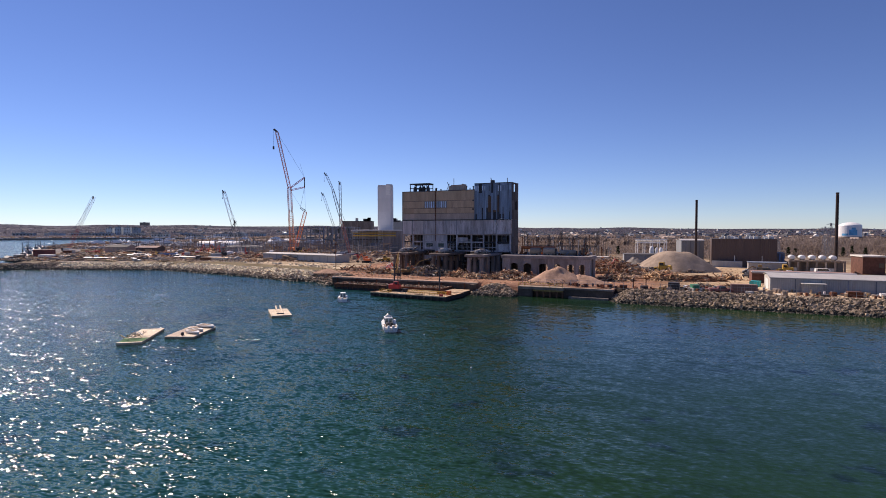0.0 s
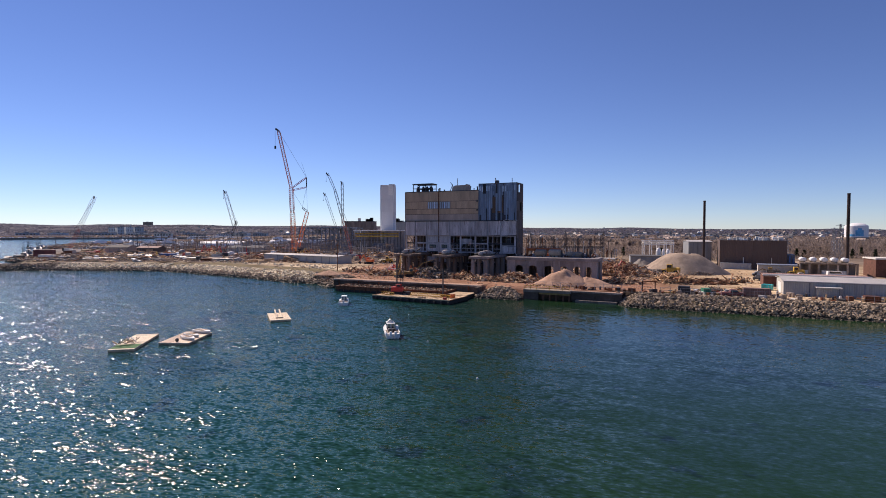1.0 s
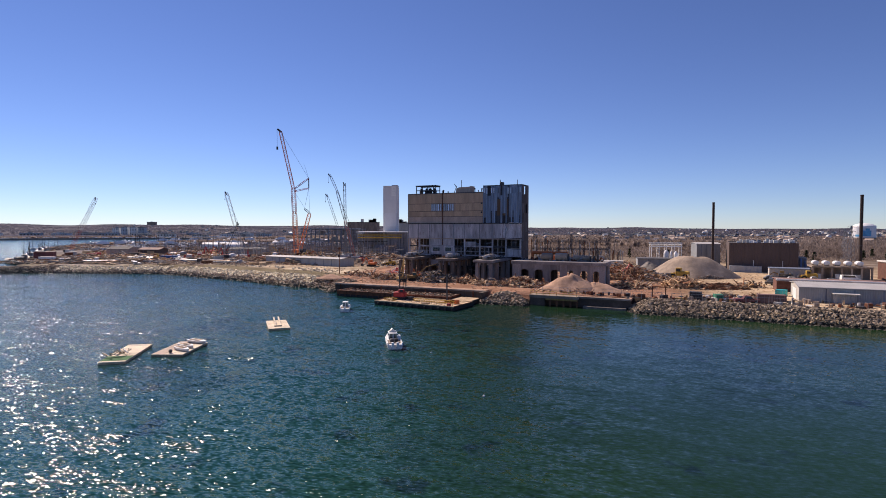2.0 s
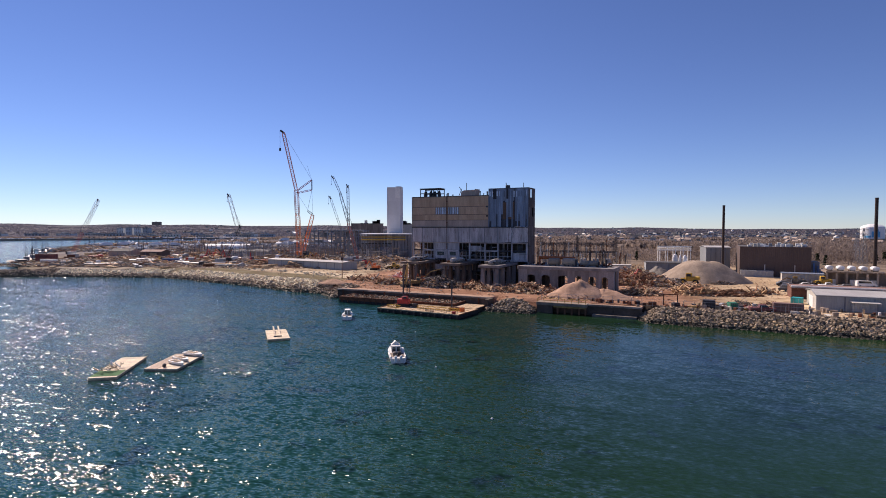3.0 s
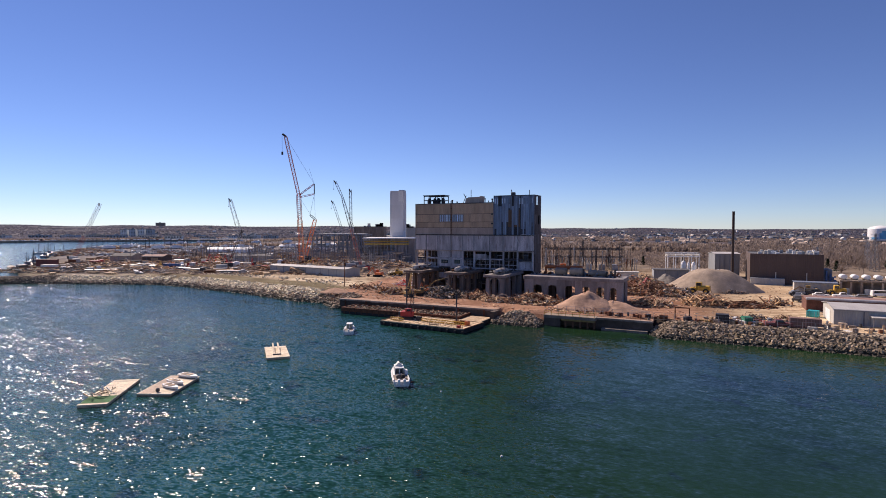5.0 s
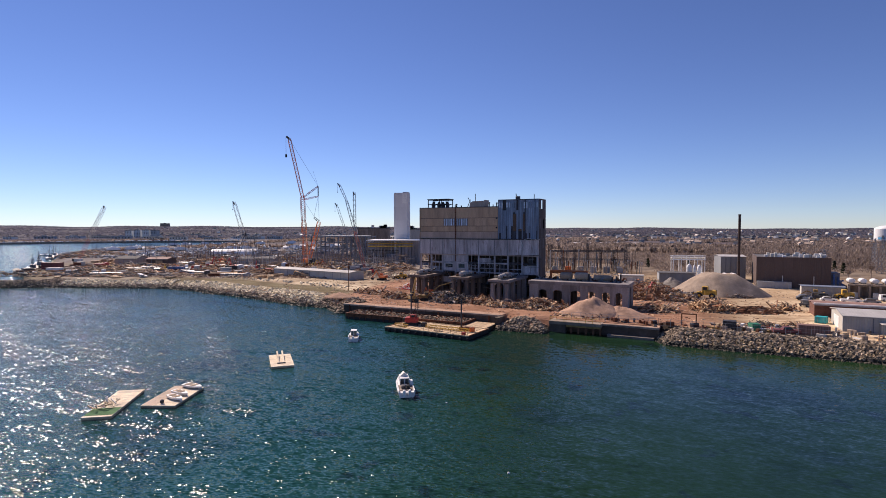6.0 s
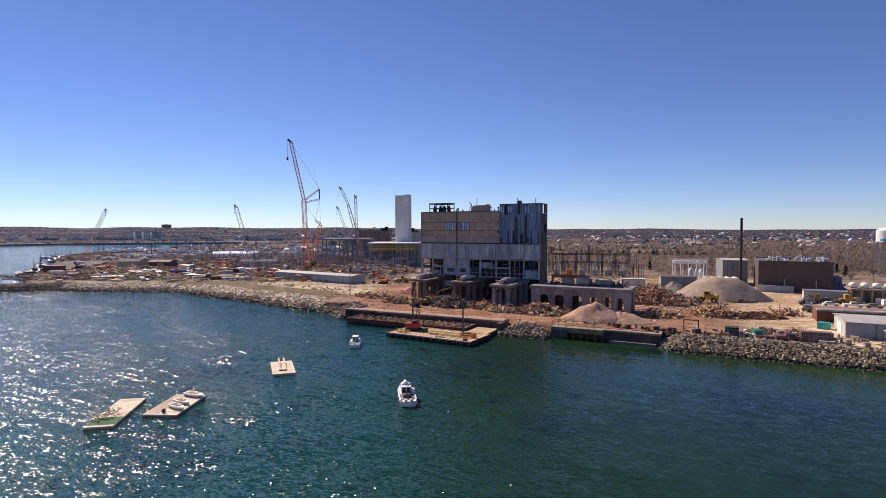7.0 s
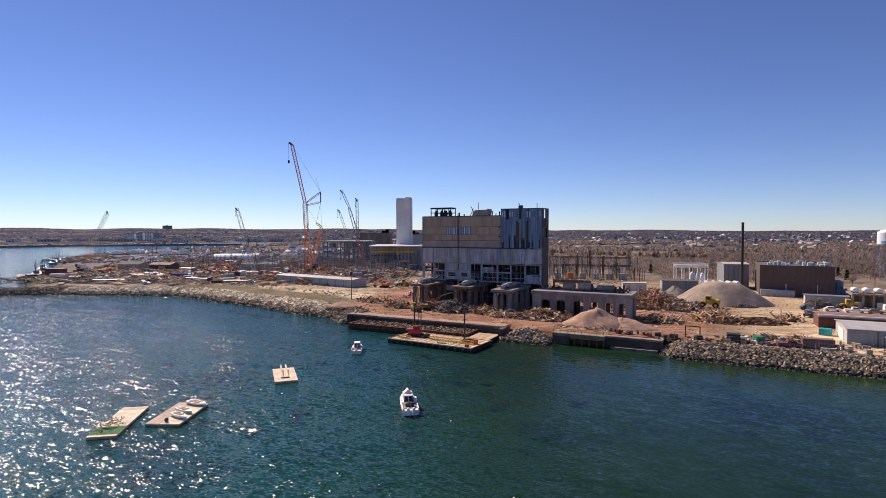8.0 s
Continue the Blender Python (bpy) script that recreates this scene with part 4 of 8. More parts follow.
scrap(70, -33.5, 9, 1.6, 0.5, 110, "thin row of debris along the quay edge", 49, 0, (SCRAP_RUST, SCRAP_TAN, SCRAP_GREY), 0.7)
scrap(112.5, -30.0, 4.6, 2.6, 1.9, 340, "heap of mixed grey and tan debris behind the fence", 51, 10, (SCRAP_GREY, SCRAP_TAN, SCRAP_DARK), 0.55)
scrap(119.0, -28.6, 3.4, 2.2, 2.0, 260, "heap of brown brush and broken timber by the long shed", 52, 0, (SCRAP_RUST, SCRAP_TAN, SCRAP_DARK), 0.6)
scrap(114.6, -33.6, 3.2, 1.3, 1.2, 200, "small heap of pale and red rubbish by the fence", 53, 0, (OFFWHITE, RED, SCRAP_GREY), 0.4)
scrap(-6.5, 6, 6, 4, 1.8, 260, "heap of white and red broken cladding", 50, 0, (WHITE, RED, SCRAP_TAN))


def litter(name, label, seed, n, span, mix, size, m=None, tall=1.0):
    """Small loose debris scattered over the ground."""
    r = np.random.default_rng(seed)
    u, v = r.uniform(span[0], span[1], n), r.uniform(span[2], span[3], n)
    keep = np.sin(u * 0.31 + seed) * np.sin(v * 0.43) + r.normal(0, 0.5, n) > -0.1
    verts, faces, mats = [], [], []
    for a, b in zip(u[keep], v[keep]):
        k = len(verts)
        l, w, h = size * r.uniform(0.4, 2.4), size * r.uniform(0.25, 0.7), size * r.uniform(0.15, 0.6) * tall
        c, s = math.cos(r.uniform(0, 3.2)), math.sin(r.uniform(0, 3.2))
        for z, g in ((-0.05, 1.0), (h, 0.75)):
            for x, y in ((-l, -w), (l, -w), (l, w), (-l, w)):
                x, y = x * g * r.uniform(0.7, 1.1), y * g * r.uniform(0.7, 1.1)
                verts.append((a + x * c - y * s, b + x * s + y * c, z))
        faces += [(k + 4, k + 5, k + 6, k + 7), (k, k + 1, k + 5, k + 4), (k + 1, k + 2, k + 6, k + 5), (k + 2, k + 3, k + 7, k + 6), (k + 3, k, k + 4, k + 7)]
        mats += [int(r.integers(len(mix)))] * 5
    me = bpy.data.meshes.new(name)
    me.from_pydata(verts, [], faces)
    for paint in mix:
        me.materials.append(paint)
    me.polygons.foreach_set("material_index", mats)
    ob = new(name, me)
    ob.matrix_world = at(0, 0) if m is None else m
    tagged(ob, label, "debris", "", "stuff")


litter("yard_debris", "small broken debris scattered over the red yard", 3, 2600, (-26, 99, -38, -8), (SCRAP_TAN, SCRAP_RUST, SCRAP_GREY, SCRAP_RUST), 0.24)
litter("yard_debris", "small debris scattered behind the concrete hall", 4, 3500, (48, 104, -4, 60), (SCRAP_TAN, SCRAP_RUST, SCRAP_GREY), 0.4)
litter("sand_yard_debris", "sparse stones and scraps on the sand yard", 5, 1500, (100, 150, -30, 60), (SCRAP_GREY, SCRAP_RUST, SCRAP_TAN), 0.22)
litter("shore_debris", "pale stones and scraps above the beach", 6, 1100, (-70, 2, -34, 40), (SCRAP_TAN, SCRAP_TAN, SCRAP_GREY, SCRAP_RUST), 0.34)
litter("far_yard_debris", "scattered building debris behind the power station", 7, 4200, (-60, 60, 30, 120), (SCRAP_TAN, SCRAP_GREY, SCRAP_GREY), 0.6)


def uprights(name, label, seed, n, span, mix):
    """Standing steel: a crowd of thin posts and short cross pieces."""
    r = np.random.default_rng(seed)
    bm = B()
    for i in range(n):
        x, y = r.uniform(span[0], span[1]), r.uniform(span[2], span[3])
        h, w = r.uniform(2.0, 9.0), r.uniform(0.14, 0.34)
        k = int(r.integers(len(mix)))
        box(bm, x - w / 2, x + w / 2, y - w / 2, y + w / 2, -0.1, h, k)
        if r.random() < 0.6:
            l, z = r.uniform(1.5, 6), h * r.uniform(0.5, 1.0)
            box(bm, x - 0.05, x + l, y - w / 2 - 0.16, y - w / 2 - 0.01, z - 0.3, z, k)
    single(name, bm, mix, pose(0, 0, GROUND), label, "steelwork", "", "stuff")


litter("point_debris", "dark and tan gear strewn over the tip of the point", 13, 1500, (-262, -185, 284, 350), (SCRAP_DARK, SCRAP_GREY, SCRAP_RUST, SCRAP_TAN), 0.7, pose(0, 0, GROUND), 1.4)
litter("stored_steel", "grey and pale building materials stored behind the shed", 8, 3600, (-215, -30, 318, 470), (GALV, SCRAP_GREY, STEEL_GREY, SCRAP_TAN, CONCRETE), 1.1, pose(0, 0, GROUND), 1.6)
litter("stored_steel", "pale boat gear and materials about the moorings", 9, 2600, (-330, -120, 450, 680), (WHITE, SCRAP_GREY, STEEL_GREY, SLATE, CONCRETE), 1.5, pose(0, 0, GROUND), 1.6)
uprights("standing_steel", "crowd of grey steel posts and frames under construction", 10, 620, (-150, -34, 345, 425), [STEEL_GREY, SLATE, GALV, CONCRETE])
uprights("standing_steel", "thin posts and frames across the far yard", 11, 260, (-230, -110, 380, 500), [STEEL_GREY, BARK, STEEL_DARK])

# ---- quay wall and pier ----
def quay():
    t = thing("seawall", "weathered concrete and sheet-pile seawall with shadow put into its dark face", "seawall", at(0, 0, 0), kind="structure")
    for a, b, z1 in ((-5.5, 48.4, 3.1), (75.8, 89.5, 2.9)):
        n = max(1, round((b - a) / 6.0))
        for i in range(n):
            x0, x1 = a + (b - a) * i / n, a + (b - a) * (i + 1) / n
            bm = B()
            box(bm, x0 + 0.02, x1 - 0.02, -41.0, -40.0, -3.0, z1 - 0.5)
            part("wall_block", bm, QUAY, t)
            # coping in a paler concrete than the wall, for a sunlit top edge
            bm = B()
            soft_box(bm, x0 + 0.02, x1 - 0.02, -41.25, -40.55, z1 - 0.5, z1, 0.08)
            part("coping", bm, CONCRETE_DARK, t)
    # apron behind the coping
    for a, b in ((-5.5, 48.4), (75.8, 89.5)):
        bm = B()
        box(bm, a, b, -40.55, -36.8, 2.3, 3.02 if a < 0 else 2.85)
        part("apron", bm, EARTH, t, "trodden red earth behind the coping")
    for x in (-3, 5, 13, 21, 29, 37, 45):
        bm = B()
        box(bm, x - 0.2, x + 0.2, -41.45, -41.25, -1, 2.8)
        part("fender_pile", bm, RUST, t)
    # lower ledge with a walkway
    bm = B()
    box(bm, 77.5, 88.5, -43.0, -41.26, -2, 0.55)
    part("ledge", bm, CONCRETE_DARK, t)
    bm = B()
    box(bm, 48.0, 49.2, -44.5, -40.0, -3, 2.9)
    part("return_wall", bm, QUAY, t)


def pier():
    t = thing("loading_pier", "small concrete loading pier on heavy piles", "pier", at(62.4, -41, 0))
    bm = B()
    soft_box(bm, 0.0, 13.6, -1.4, 3.2, 2.1, 2.9, 0.08)
    part("deck", bm, CONCRETE, t)
    bm = B()
    box(bm, 0.1, 4.4, -1.2, 3.0, -3, 2.1)
    part("solid_block", bm, QUAY, t)
    bm = B()
    box(bm, 4.4, 13.4, 1.6, 3.0, -3, 2.1)
    part("back_wall", bm, DARK, t)
    for x in (5.8, 7.7, 9.6, 11.5, 13.2):
        bm = B()
        box(bm, x - 0.22, x + 0.22, -1.0, -0.4, -3, 2.1)
        part("support_post", bm, SCRAP_RUST, t)
    bm = B()
    box(bm, 4.6, 13.4, -1.05, -0.45, 1.6, 2.08)
    part("cross_beam", bm, OCHRE, t, "rusty ochre edge beam")
    for i in range(8):
        x = 0.3 + i * 1.85
        bm = B()
        tube(bm, (x, -1.2, 2.9), (x, -1.2, 4.0), 0.06, 6)
        part("rail_post", bm, YELLOW, t)
    for z in (3.4, 3.98):
        bm = B()
        tube(bm, (0.3, -1.2, z), (13.3, -1.2, z), 0.05, 6)
        part("rail", bm, YELLOW, t)


def chain_fence(u0, u1, v, n, label):
    t = thing("wire_fence", label, "fence", at(u0, v))
    step = (u1 - u0) / n
    for i in range(n + 1):
        bm = B()
        tube(bm, (i * step, 0, -0.1), (i * step, 0, 1.8), 0.05, 6)
        part("post", bm, STEEL_GREY, t)
    for z in (0.15, 0.95, 1.75):
        bm = B()
        tube(bm, (0, 0, z), (u1 - u0, 0, z), 0.028, 5)
        part("rail", bm, STEEL_GREY, t)


def goal_frame(u, v, w, h, label):
    t = thing("lifting_gantry", label, "gantry", at(u, v))
    for x in (0, w):
        bm = B()
        box(bm, x - 0.12, x + 0.12, -0.12, 0.12, 0, h)
        part("post", bm, RUST, t)
    bm = B()
    box(bm, -0.12, w + 0.12, -0.14, 0.14, h, h + 0.25)
    part("crossbar", bm, RUST, t)


quay()
pier()
chain_fence(89.5, 152, -38.6, 26, "galvanised wire fence along the top of the riprap")
chain_fence(62.5, 89, -37.4, 11, "low wire fence behind the seawall")
goal_frame(94.2, -34.5, 3.3, 2.7, "plain rusty steel lifting gantry by the fence")


# ---- barges ----
def deck_barge():
    t = thing("deck_barge", "timber-decked black steel work barge moored at the quay", "barge", at(23.0, -60.9, 0, -4))
    w, d = 25.3, 11.2
    bm = B()
    loft(bm, [[(1.2, 0.5, -0.9), (w - 1.2, 0.5, -0.9), (w - 1.2, d - 0.5, -0.9), (1.2, d - 0.5, -0.9)], [(0, 0, 0.1), (w, 0, 0.1), (w, d, 0.1), (0, d, 0.1)], [(0, 0, 0.95), (w, 0, 0.95), (w, d, 0.95), (0, d, 0.95)]])
    part("hull", bm, HULL_DARK, t)
    n = 45
    for i in range(n):
        x = i * w / n
        bm = B()
        box(bm, x + 0.02, x + w / n - 0.02, 0.25, d - 0.25, 0.96, 1.06 + 0.03 * (i % 3))
        part("deck_plank", bm, TIMBER, t)
    for y in (0.0, d - 0.22):
        bm = B()
        box(bm, 0, w, y, y + 0.22, 0.96, 1.22)
        part("edge_timber", bm, TIMBER, t)
    for x in (0.0, w - 0.22):
        bm = B()
        box(bm, x, x + 0.22, 0.23, d - 0.23, 0.96, 1.2)
        part("edge_timber", bm, RUST, t)
    for i in range(12):
        bm = B()
        tube(bm, (1.5 + i * 2.15, -0.18, -0.1), (1.5 + i * 2.15, -0.18, 0.7), 0.3, 8)
        part("tyre_fender", bm, RUBBER, t)
    for i in range(9):
        bm = B()
        tube(bm, (12 + i * 1.6, 0.5, 1.2), (12 + i * 1.6, 0.5, 2.1), 0.04, 5)
        part("stanchion", bm, STEEL_DARK, t)
    return t


deck_barge()


def hopper_barge():
    t = thing("hopper_barge", "rust-brown hopper barge filled with stone rubble", "barge", at(1.6, -49.6, 0))
    w, d = 39.4, 8.2
    bm = B()
    box(bm, 0, w, 0, d, -1, 0.7)
    part("hull", bm, HULL_DARK, t)
    for x0, x1, y0, y1 in ((0, w, 0, 0.35), (0, w, d - 0.35, d), (0, 0.35, 0.35, d - 0.35), (w - 0.35, w, 0.35, d - 0.35)):
        bm = B()
        box(bm, x0, x1, y0, y1, 0.7, 1.85)
        part("coaming", bm, RUST, t)
    for i in range(19):
        bm = B()
        box(bm, 1 + i * 2.08, 1.2 + i * 2.08, -0.14, 0.0, 0.2, 1.8)
        part("rib", bm, RUST, t)
    rng = random.Random(4)
    bm = B()
    for i in range(900):
        stone(bm, (rng.uniform(0.8, w - 0.8), rng.uniform(0.8, d - 0.8), 1.45 + rng.uniform(-0.1, 0.35)), rng.uniform(0.15, 0.42), rng)
    box(bm, 0.36, w - 0.36, 0.36, d - 0.36, 0.7, 1.4)
    part("rubble_load", bm, [ROCK, SCRAP_RUST], t, "mixed grey and brown stone rubble")["kind"] = "stuff"


def stone(bm, c, r, rng, flat=0.75, mi=None):
    """An angular quarried stone."""
    q = Euler((rng.uniform(0, 6), rng.uniform(0, 6), rng.uniform(0, 6))).to_matrix()
    pts = []
    for x, y, z in ((-1, -1, -1), (1, -1, -1), (1, 1, -1), (-1, 1, -1), (-1, -1, 1), (1, -1, 1), (1, 1, 1), (-1, 1, 1)):
        p = q @ Vector((x * rng.uniform(0.45, 0.8), y * rng.uniform(0.45, 0.8), z * rng.uniform(0.4, 0.75)))
        pts.append((c[0] + p.x * r, c[1] + p.y * r, c[2] + p.z * r * flat))
    hexa(bm, pts, rng.choice((0, 0, 1)) if mi is None else mi)


hopper_barge()

t = thing("float_platform", "small timber work float beside the hopper barge", "float", at(41.4, -51.4, 0))
bm = B()
box(bm, 0, 6.6, 0, 8.6, -0.6, 1.0)
part("hull", bm, HULL_DARK, t)
for i in range(11):
    bm = B()
    box(bm, i * 0.6 + 0.02, i * 0.6 + 0.58, 0.1, 8.5, 1.0, 1.13)
    part("deck_plank", bm, TIMBER, t)


def barge_crane():
    """The red crane on the deck barge."""
    t = thing("barge_crane", "small red crawler crane on the barge deck", "crane", at(28.0, -55.0, 1.1, 12) @ Matrix.Diagonal((0.8, 0.8, 0.72, 1)))
    for y in (-1.7, 1.1):
        bm = B()
        soft_box(bm, -2.6, 2.6, y, y + 0.7, 0, 0.95, 0.12)
        part("track", bm, RUBBER, t)
    bm = B()
    soft_box(bm, -2.2, 2.0, -1.3, 1.3, 1.0, 2.9, 0.15)
    part("body", bm, RED, t)
    bm = B()
    soft_box(bm, -0.4, 1.6, -1.25, 0.2, 2.9, 4.0, 0.12)
    cab = part("cab", bm, RED, t)
    bm = B()
    box(bm, 0.2, 1.3, -1.3, -1.2, 3.1, 3.8)
    part("window", bm, GLASS, cab)
    bm = B()
    box(bm, -3.0, -2.2, -1.2, 1.2, 1.2, 2.6)
    part("counterweight", bm, STEEL_DARK, t)
    bm = B()
    lattice(bm, (1.2, 0.5, 2.6), (1.8, 0.5, 10.6), 0.9, 10, 0.06)
    part("boom", bm, STEEL_DARK, t)
    bm = B()
    tube(bm, (-2, 0, 2.8), (1.8, 0.5, 10.5), 0.03, 4)
    part("cable", bm, STEEL_DARK, t)
    # boom lying along the deck
    b = thing("crane_boom_section", "yellow lattice boom section laid on the barge deck", "crane boom", at(24.8, -58.6, 1.22, -6))
    bm = B()
    lattice(bm, (0, 0, 0.4), (4.6, -0.4, 0.4), 0.65, 6, 0.07)
    part("boom", bm, YELLOW, b)
    b = thing("crane_boom_section", "long yellow lattice boom section laid along the deck", "crane boom", at(33.5, -57.2, 1.22, -4))
    bm = B()
    lattice(bm, (0, 0, 0.4), (13.0, 0.2, 0.4), 0.6, 16, 0.07)
    part("boom", bm, YELLOW, b)


barge_crane()


def spud(u, v, z0, h, label):
    t = thing("spud_pole", label, "spud pole", at(u, v, z0))
    bm = B()
    tube(bm, (0, 0, -4 - z0), (0, 0, h), 0.2, 10)
    part("pole", bm, STEEL_DARK, t)
    bm = B()
    box(bm, -0.5, 0.5, -0.5, 0.5, 0, 0.7)
    part("collar", bm, RUST, t)


spud(43.0, -55.4, 1.1, 7.8, "tall dark steel spud pole through the barge deck")
spud(26.4, -52.6, 1.1, 8.0, "dark steel spud pole beside the red crane")
for u, v, l, w, h, lab, mt in ((44.2, -56.5, 1.6, 1.0, 0.9, "rusty steel work box on the barge deck", RUST), (46.2, -57.5, 1.2, 0.8, 1.1, "orange pump unit on the barge deck", ORANGE),
                               (37.5, -60.5, 2.6, 0.5, 0.3, "stack of timber baulks on the deck", TIMBER), (31.3, -56.2, 1.4, 1.1, 1.0, "dark winch on the barge deck", STEEL_DARK), (46.0, -62.0, 1.0, 0.7, 0.7, "small red fuel tank on the deck", RED)):
    bm = B()
    soft_box(bm, 0, l, 0, w, 0, h, 0.07)
    single("deck_gear", bm, mt, at(u, v, 1.1), lab, "deck equipment", "gear on the barge")


# ---- boats and rafts ----
def boat(m, length, beam_w, label, cabin):
    t = thing("motor_boat", label, "boat", m, "moored motor boats")
    def ring(y, half, z_keel, z_top, flare=0.85):
        return [(-half, y, z_top), (-half * flare, y, 0.05), (0, y, z_keel), (half * flare, y, 0.05), (half, y, z_top)]
    L, h = length, beam_w / 2
    bm = B()
    loft(bm, [ring(0, h * 0.96, -0.35, 0.85), ring(L * 0.35, h, -0.4, 0.9), ring(L * 0.65, h * 0.92, -0.4, 1.05), ring(L * 0.85, h * 0.55, -0.3, 1.25), ring(L, h * 0.06, 0.2, 1.45)])
    part("hull", bm, WHITE, t)
    bm = B()
    box(bm, -h * 0.78, h * 0.78, 0.9, L * 0.40, 0.9, 0.96)
    part("cockpit_sole", bm, CONCRETE_DARK, t)
    for s in (-1, 1):
        bm = B()
        box(bm, s * h * 0.88 - 0.08, s * h * 0.88 + 0.08, 0.1, L * 0.6, 0.86, 1.15)
        part("gunwale", bm, WHITE, t)
    z, y0, y1, side = 2.05, L * 0.42, L * 0.70, h * 0.56
    bm = B()
    loft(bm, [[(-side, y0, 0.9), (side, y0, 0.9), (side, y1 + 0.5, 1.0), (-side, y1 + 0.5, 1.0)], [(-side, y0, 1.35), (side, y0, 1.35), (side * 0.95, y1 + 0.3, 1.4), (-side * 0.95, y1 + 0.3, 1.4)],
              [(-side * 0.88, y0 + 0.1, z), (side * 0.88, y0 + 0.1, z), (side * 0.8, y1 - 0.4, z), (-side * 0.8, y1 - 0.4, z)]])
    cab = part("cabin", bm, WHITE, t)
    for s in (-1, 1):
        bm = B()
        hexa(bm, [(s * side * 0.12, y0 - 0.04, 1.0), (s * side * 0.9, y0 - 0.04, 1.0), (s * side * 0.9, y0 + 0.02, 1.0), (s * side * 0.12, y0 + 0.02, 1.0),
                  (s * side * 0.12, y0 + 0.05, 1.95), (s * side * 0.8, y0 + 0.05, 1.95), (s * side * 0.8, y0 + 0.11, 1.95), (s * side * 0.12, y0 + 0.11, 1.95)])
        part("window", bm, GLASS, cab)
        bm = B()
        box(bm, s * side * 0.97 - 0.03, s * side * 0.97 + 0.03, y0 + 0.4, y1 - 0.3, 1.42, 1.9)
        part("side_window", bm, GLASS, cab)
    bm = B()
    extrude_y(bm, [(-side, z), (side, z), (side * 0.9, z + 0.1), (-side * 0.9, z + 0.1)], y0 - 0.4, y1 - 0.3)
    part("hardtop", bm, WHITE, cab)
    if cabin:
        bm = B()
        loft(bm, [[(-side * 0.95, y0 + 0.9, z + 0.1), (side * 0.95, y0 + 0.9, z + 0.1), (0, y0 + 0.9, z + 0.75)], [(-side * 0.9, y1, z - 0.2), (side * 0.9, y1, z - 0.2), (0, y1, z + 0.6)], [(-side * 0.5, y1 + 0.9, 1.2), (side * 0.5, y1 + 0.9, 1.2), (0, y1 + 0.9, 1.5)]])
        part("spray_hood", bm, OFFWHITE, t, "peaked pale canvas spray hood")
        for x, y, w, d, k, mt in ((-h * 0.5, 1.5, h * 0.42, 1.0, 0.55, STEEL_DARK), (0.1, 1.4, h * 0.38, 0.7, 0.6, RUBBER), (-0.3, 2.6, 0.7, 0.6, 0.4, STEEL_GREY)):
            bm = B()
            soft_box(bm, x, x + w, y, y + d, 0.96, 0.96 + k, 0.08)
            part("engine_box", bm, mt, t)
        bm = B()
        soft_box(bm, side * 1.05, h * 0.95, y0 - 0.6, y0 + 0.5, 0.96, 1.75, 0.08)
        part("side_console", bm, WHITE, t)
    for x in (-0.45, 0.45) if cabin else (0.0,):
        bm = B()
        soft_box(bm, x - 0.22, x + 0.22, -0.55, 0.02, 0.3, 1.35, 0.08)
        part("outboard_motor", bm, WHITE, t)
    return t


boat(pose(-10.0, 102.6, 0, 0, 0, 11), 9.6, 2.9, "white motor boat with a hardtop cabin at a mooring", True)
boat(pose(-27.2, 145.2, 0, 0, 0, 8), 7.6, 2.7, "small white cabin motor boat at a mooring", False)


def raft(name, m, w, d, label, planks, material, category):
    t = thing(name, label, category, m, "floating docks")
    bm = B()
    box(bm, 0.05, w - 0.05, 0.05, d - 0.05, -0.25, 0.28)
    part("float_frame", bm, TIMBER, t)
    for i in range(planks):
        y = i * d / planks
        bm = B()
        box(bm, 0, w, y + 0.015, y + d / planks - 0.015, 0.28, 0.42)
        part("deck_board", bm, material, t)
    return t


# square raft with two upright timbers
r1 = raft("swim_raft", pose(-38.2, 119.6, 0, 0, 0, 22), 4.4, 10.4, "square pale timber raft with two ramp boards", 26, DOCK, "raft")
for x in (1.6, 2.6):
    bm = B()
    beam(bm, (x, 2.6, 0.5), (x + 0.05, 9.6, 1.35), 0.32, 0.10)
    part("ramp_board", bm, DOCK, r1)
    bm = B()
    box(bm, x - 0.05, x + 0.09, 9.3, 9.5, 0.42, 1.25)
    part("ramp_post", bm, DOCK, r1)
bm = B()
box(bm, 1.3, 2.9, 2.2, 2.5, 0.42, 0.62)
part("cleat_beam", bm, STEEL_DARK, r1)

r2 = raft("float_dock", pose(-55.6, 91.0, 0, 0, 0, 12), 4.0, 13.2, "long weathered float dock with a patch of green carpet", 34, DOCK, "floating dock")
bm = B()
box(bm, 0.05, 3.95, 0.7, 4.0, 0.425, 0.445)
part("carpet", bm, TURF, r2, "worn green carpet")
rng = random.Random(8)
gear = thing("dock_gear", "tangle of tan poles and ropes on the float dock", "dock gear", pose(-55.6, 94.2, 0.43, 0, 0, 14))
for i in range(26):
    a = Vector((rng.uniform(-0.4, 2.4), rng.uniform(-0.6, 3.6), rng.uniform(0.08, 0.5)))
    dd = Vector((rng.uniform(-1, 1), rng.uniform(-1, 1), rng.uniform(-0.05, 0.55))) * rng.uniform(0.5, 1.4)
    bm = B()
    beam(bm, a, a + dd, rng.uniform(0.1, 0.26), rng.uniform(0.08, 0.18))
    part("pole", bm, rng.choice((DOCK, OFFWHITE, DOCK, TIMBER)), gear)

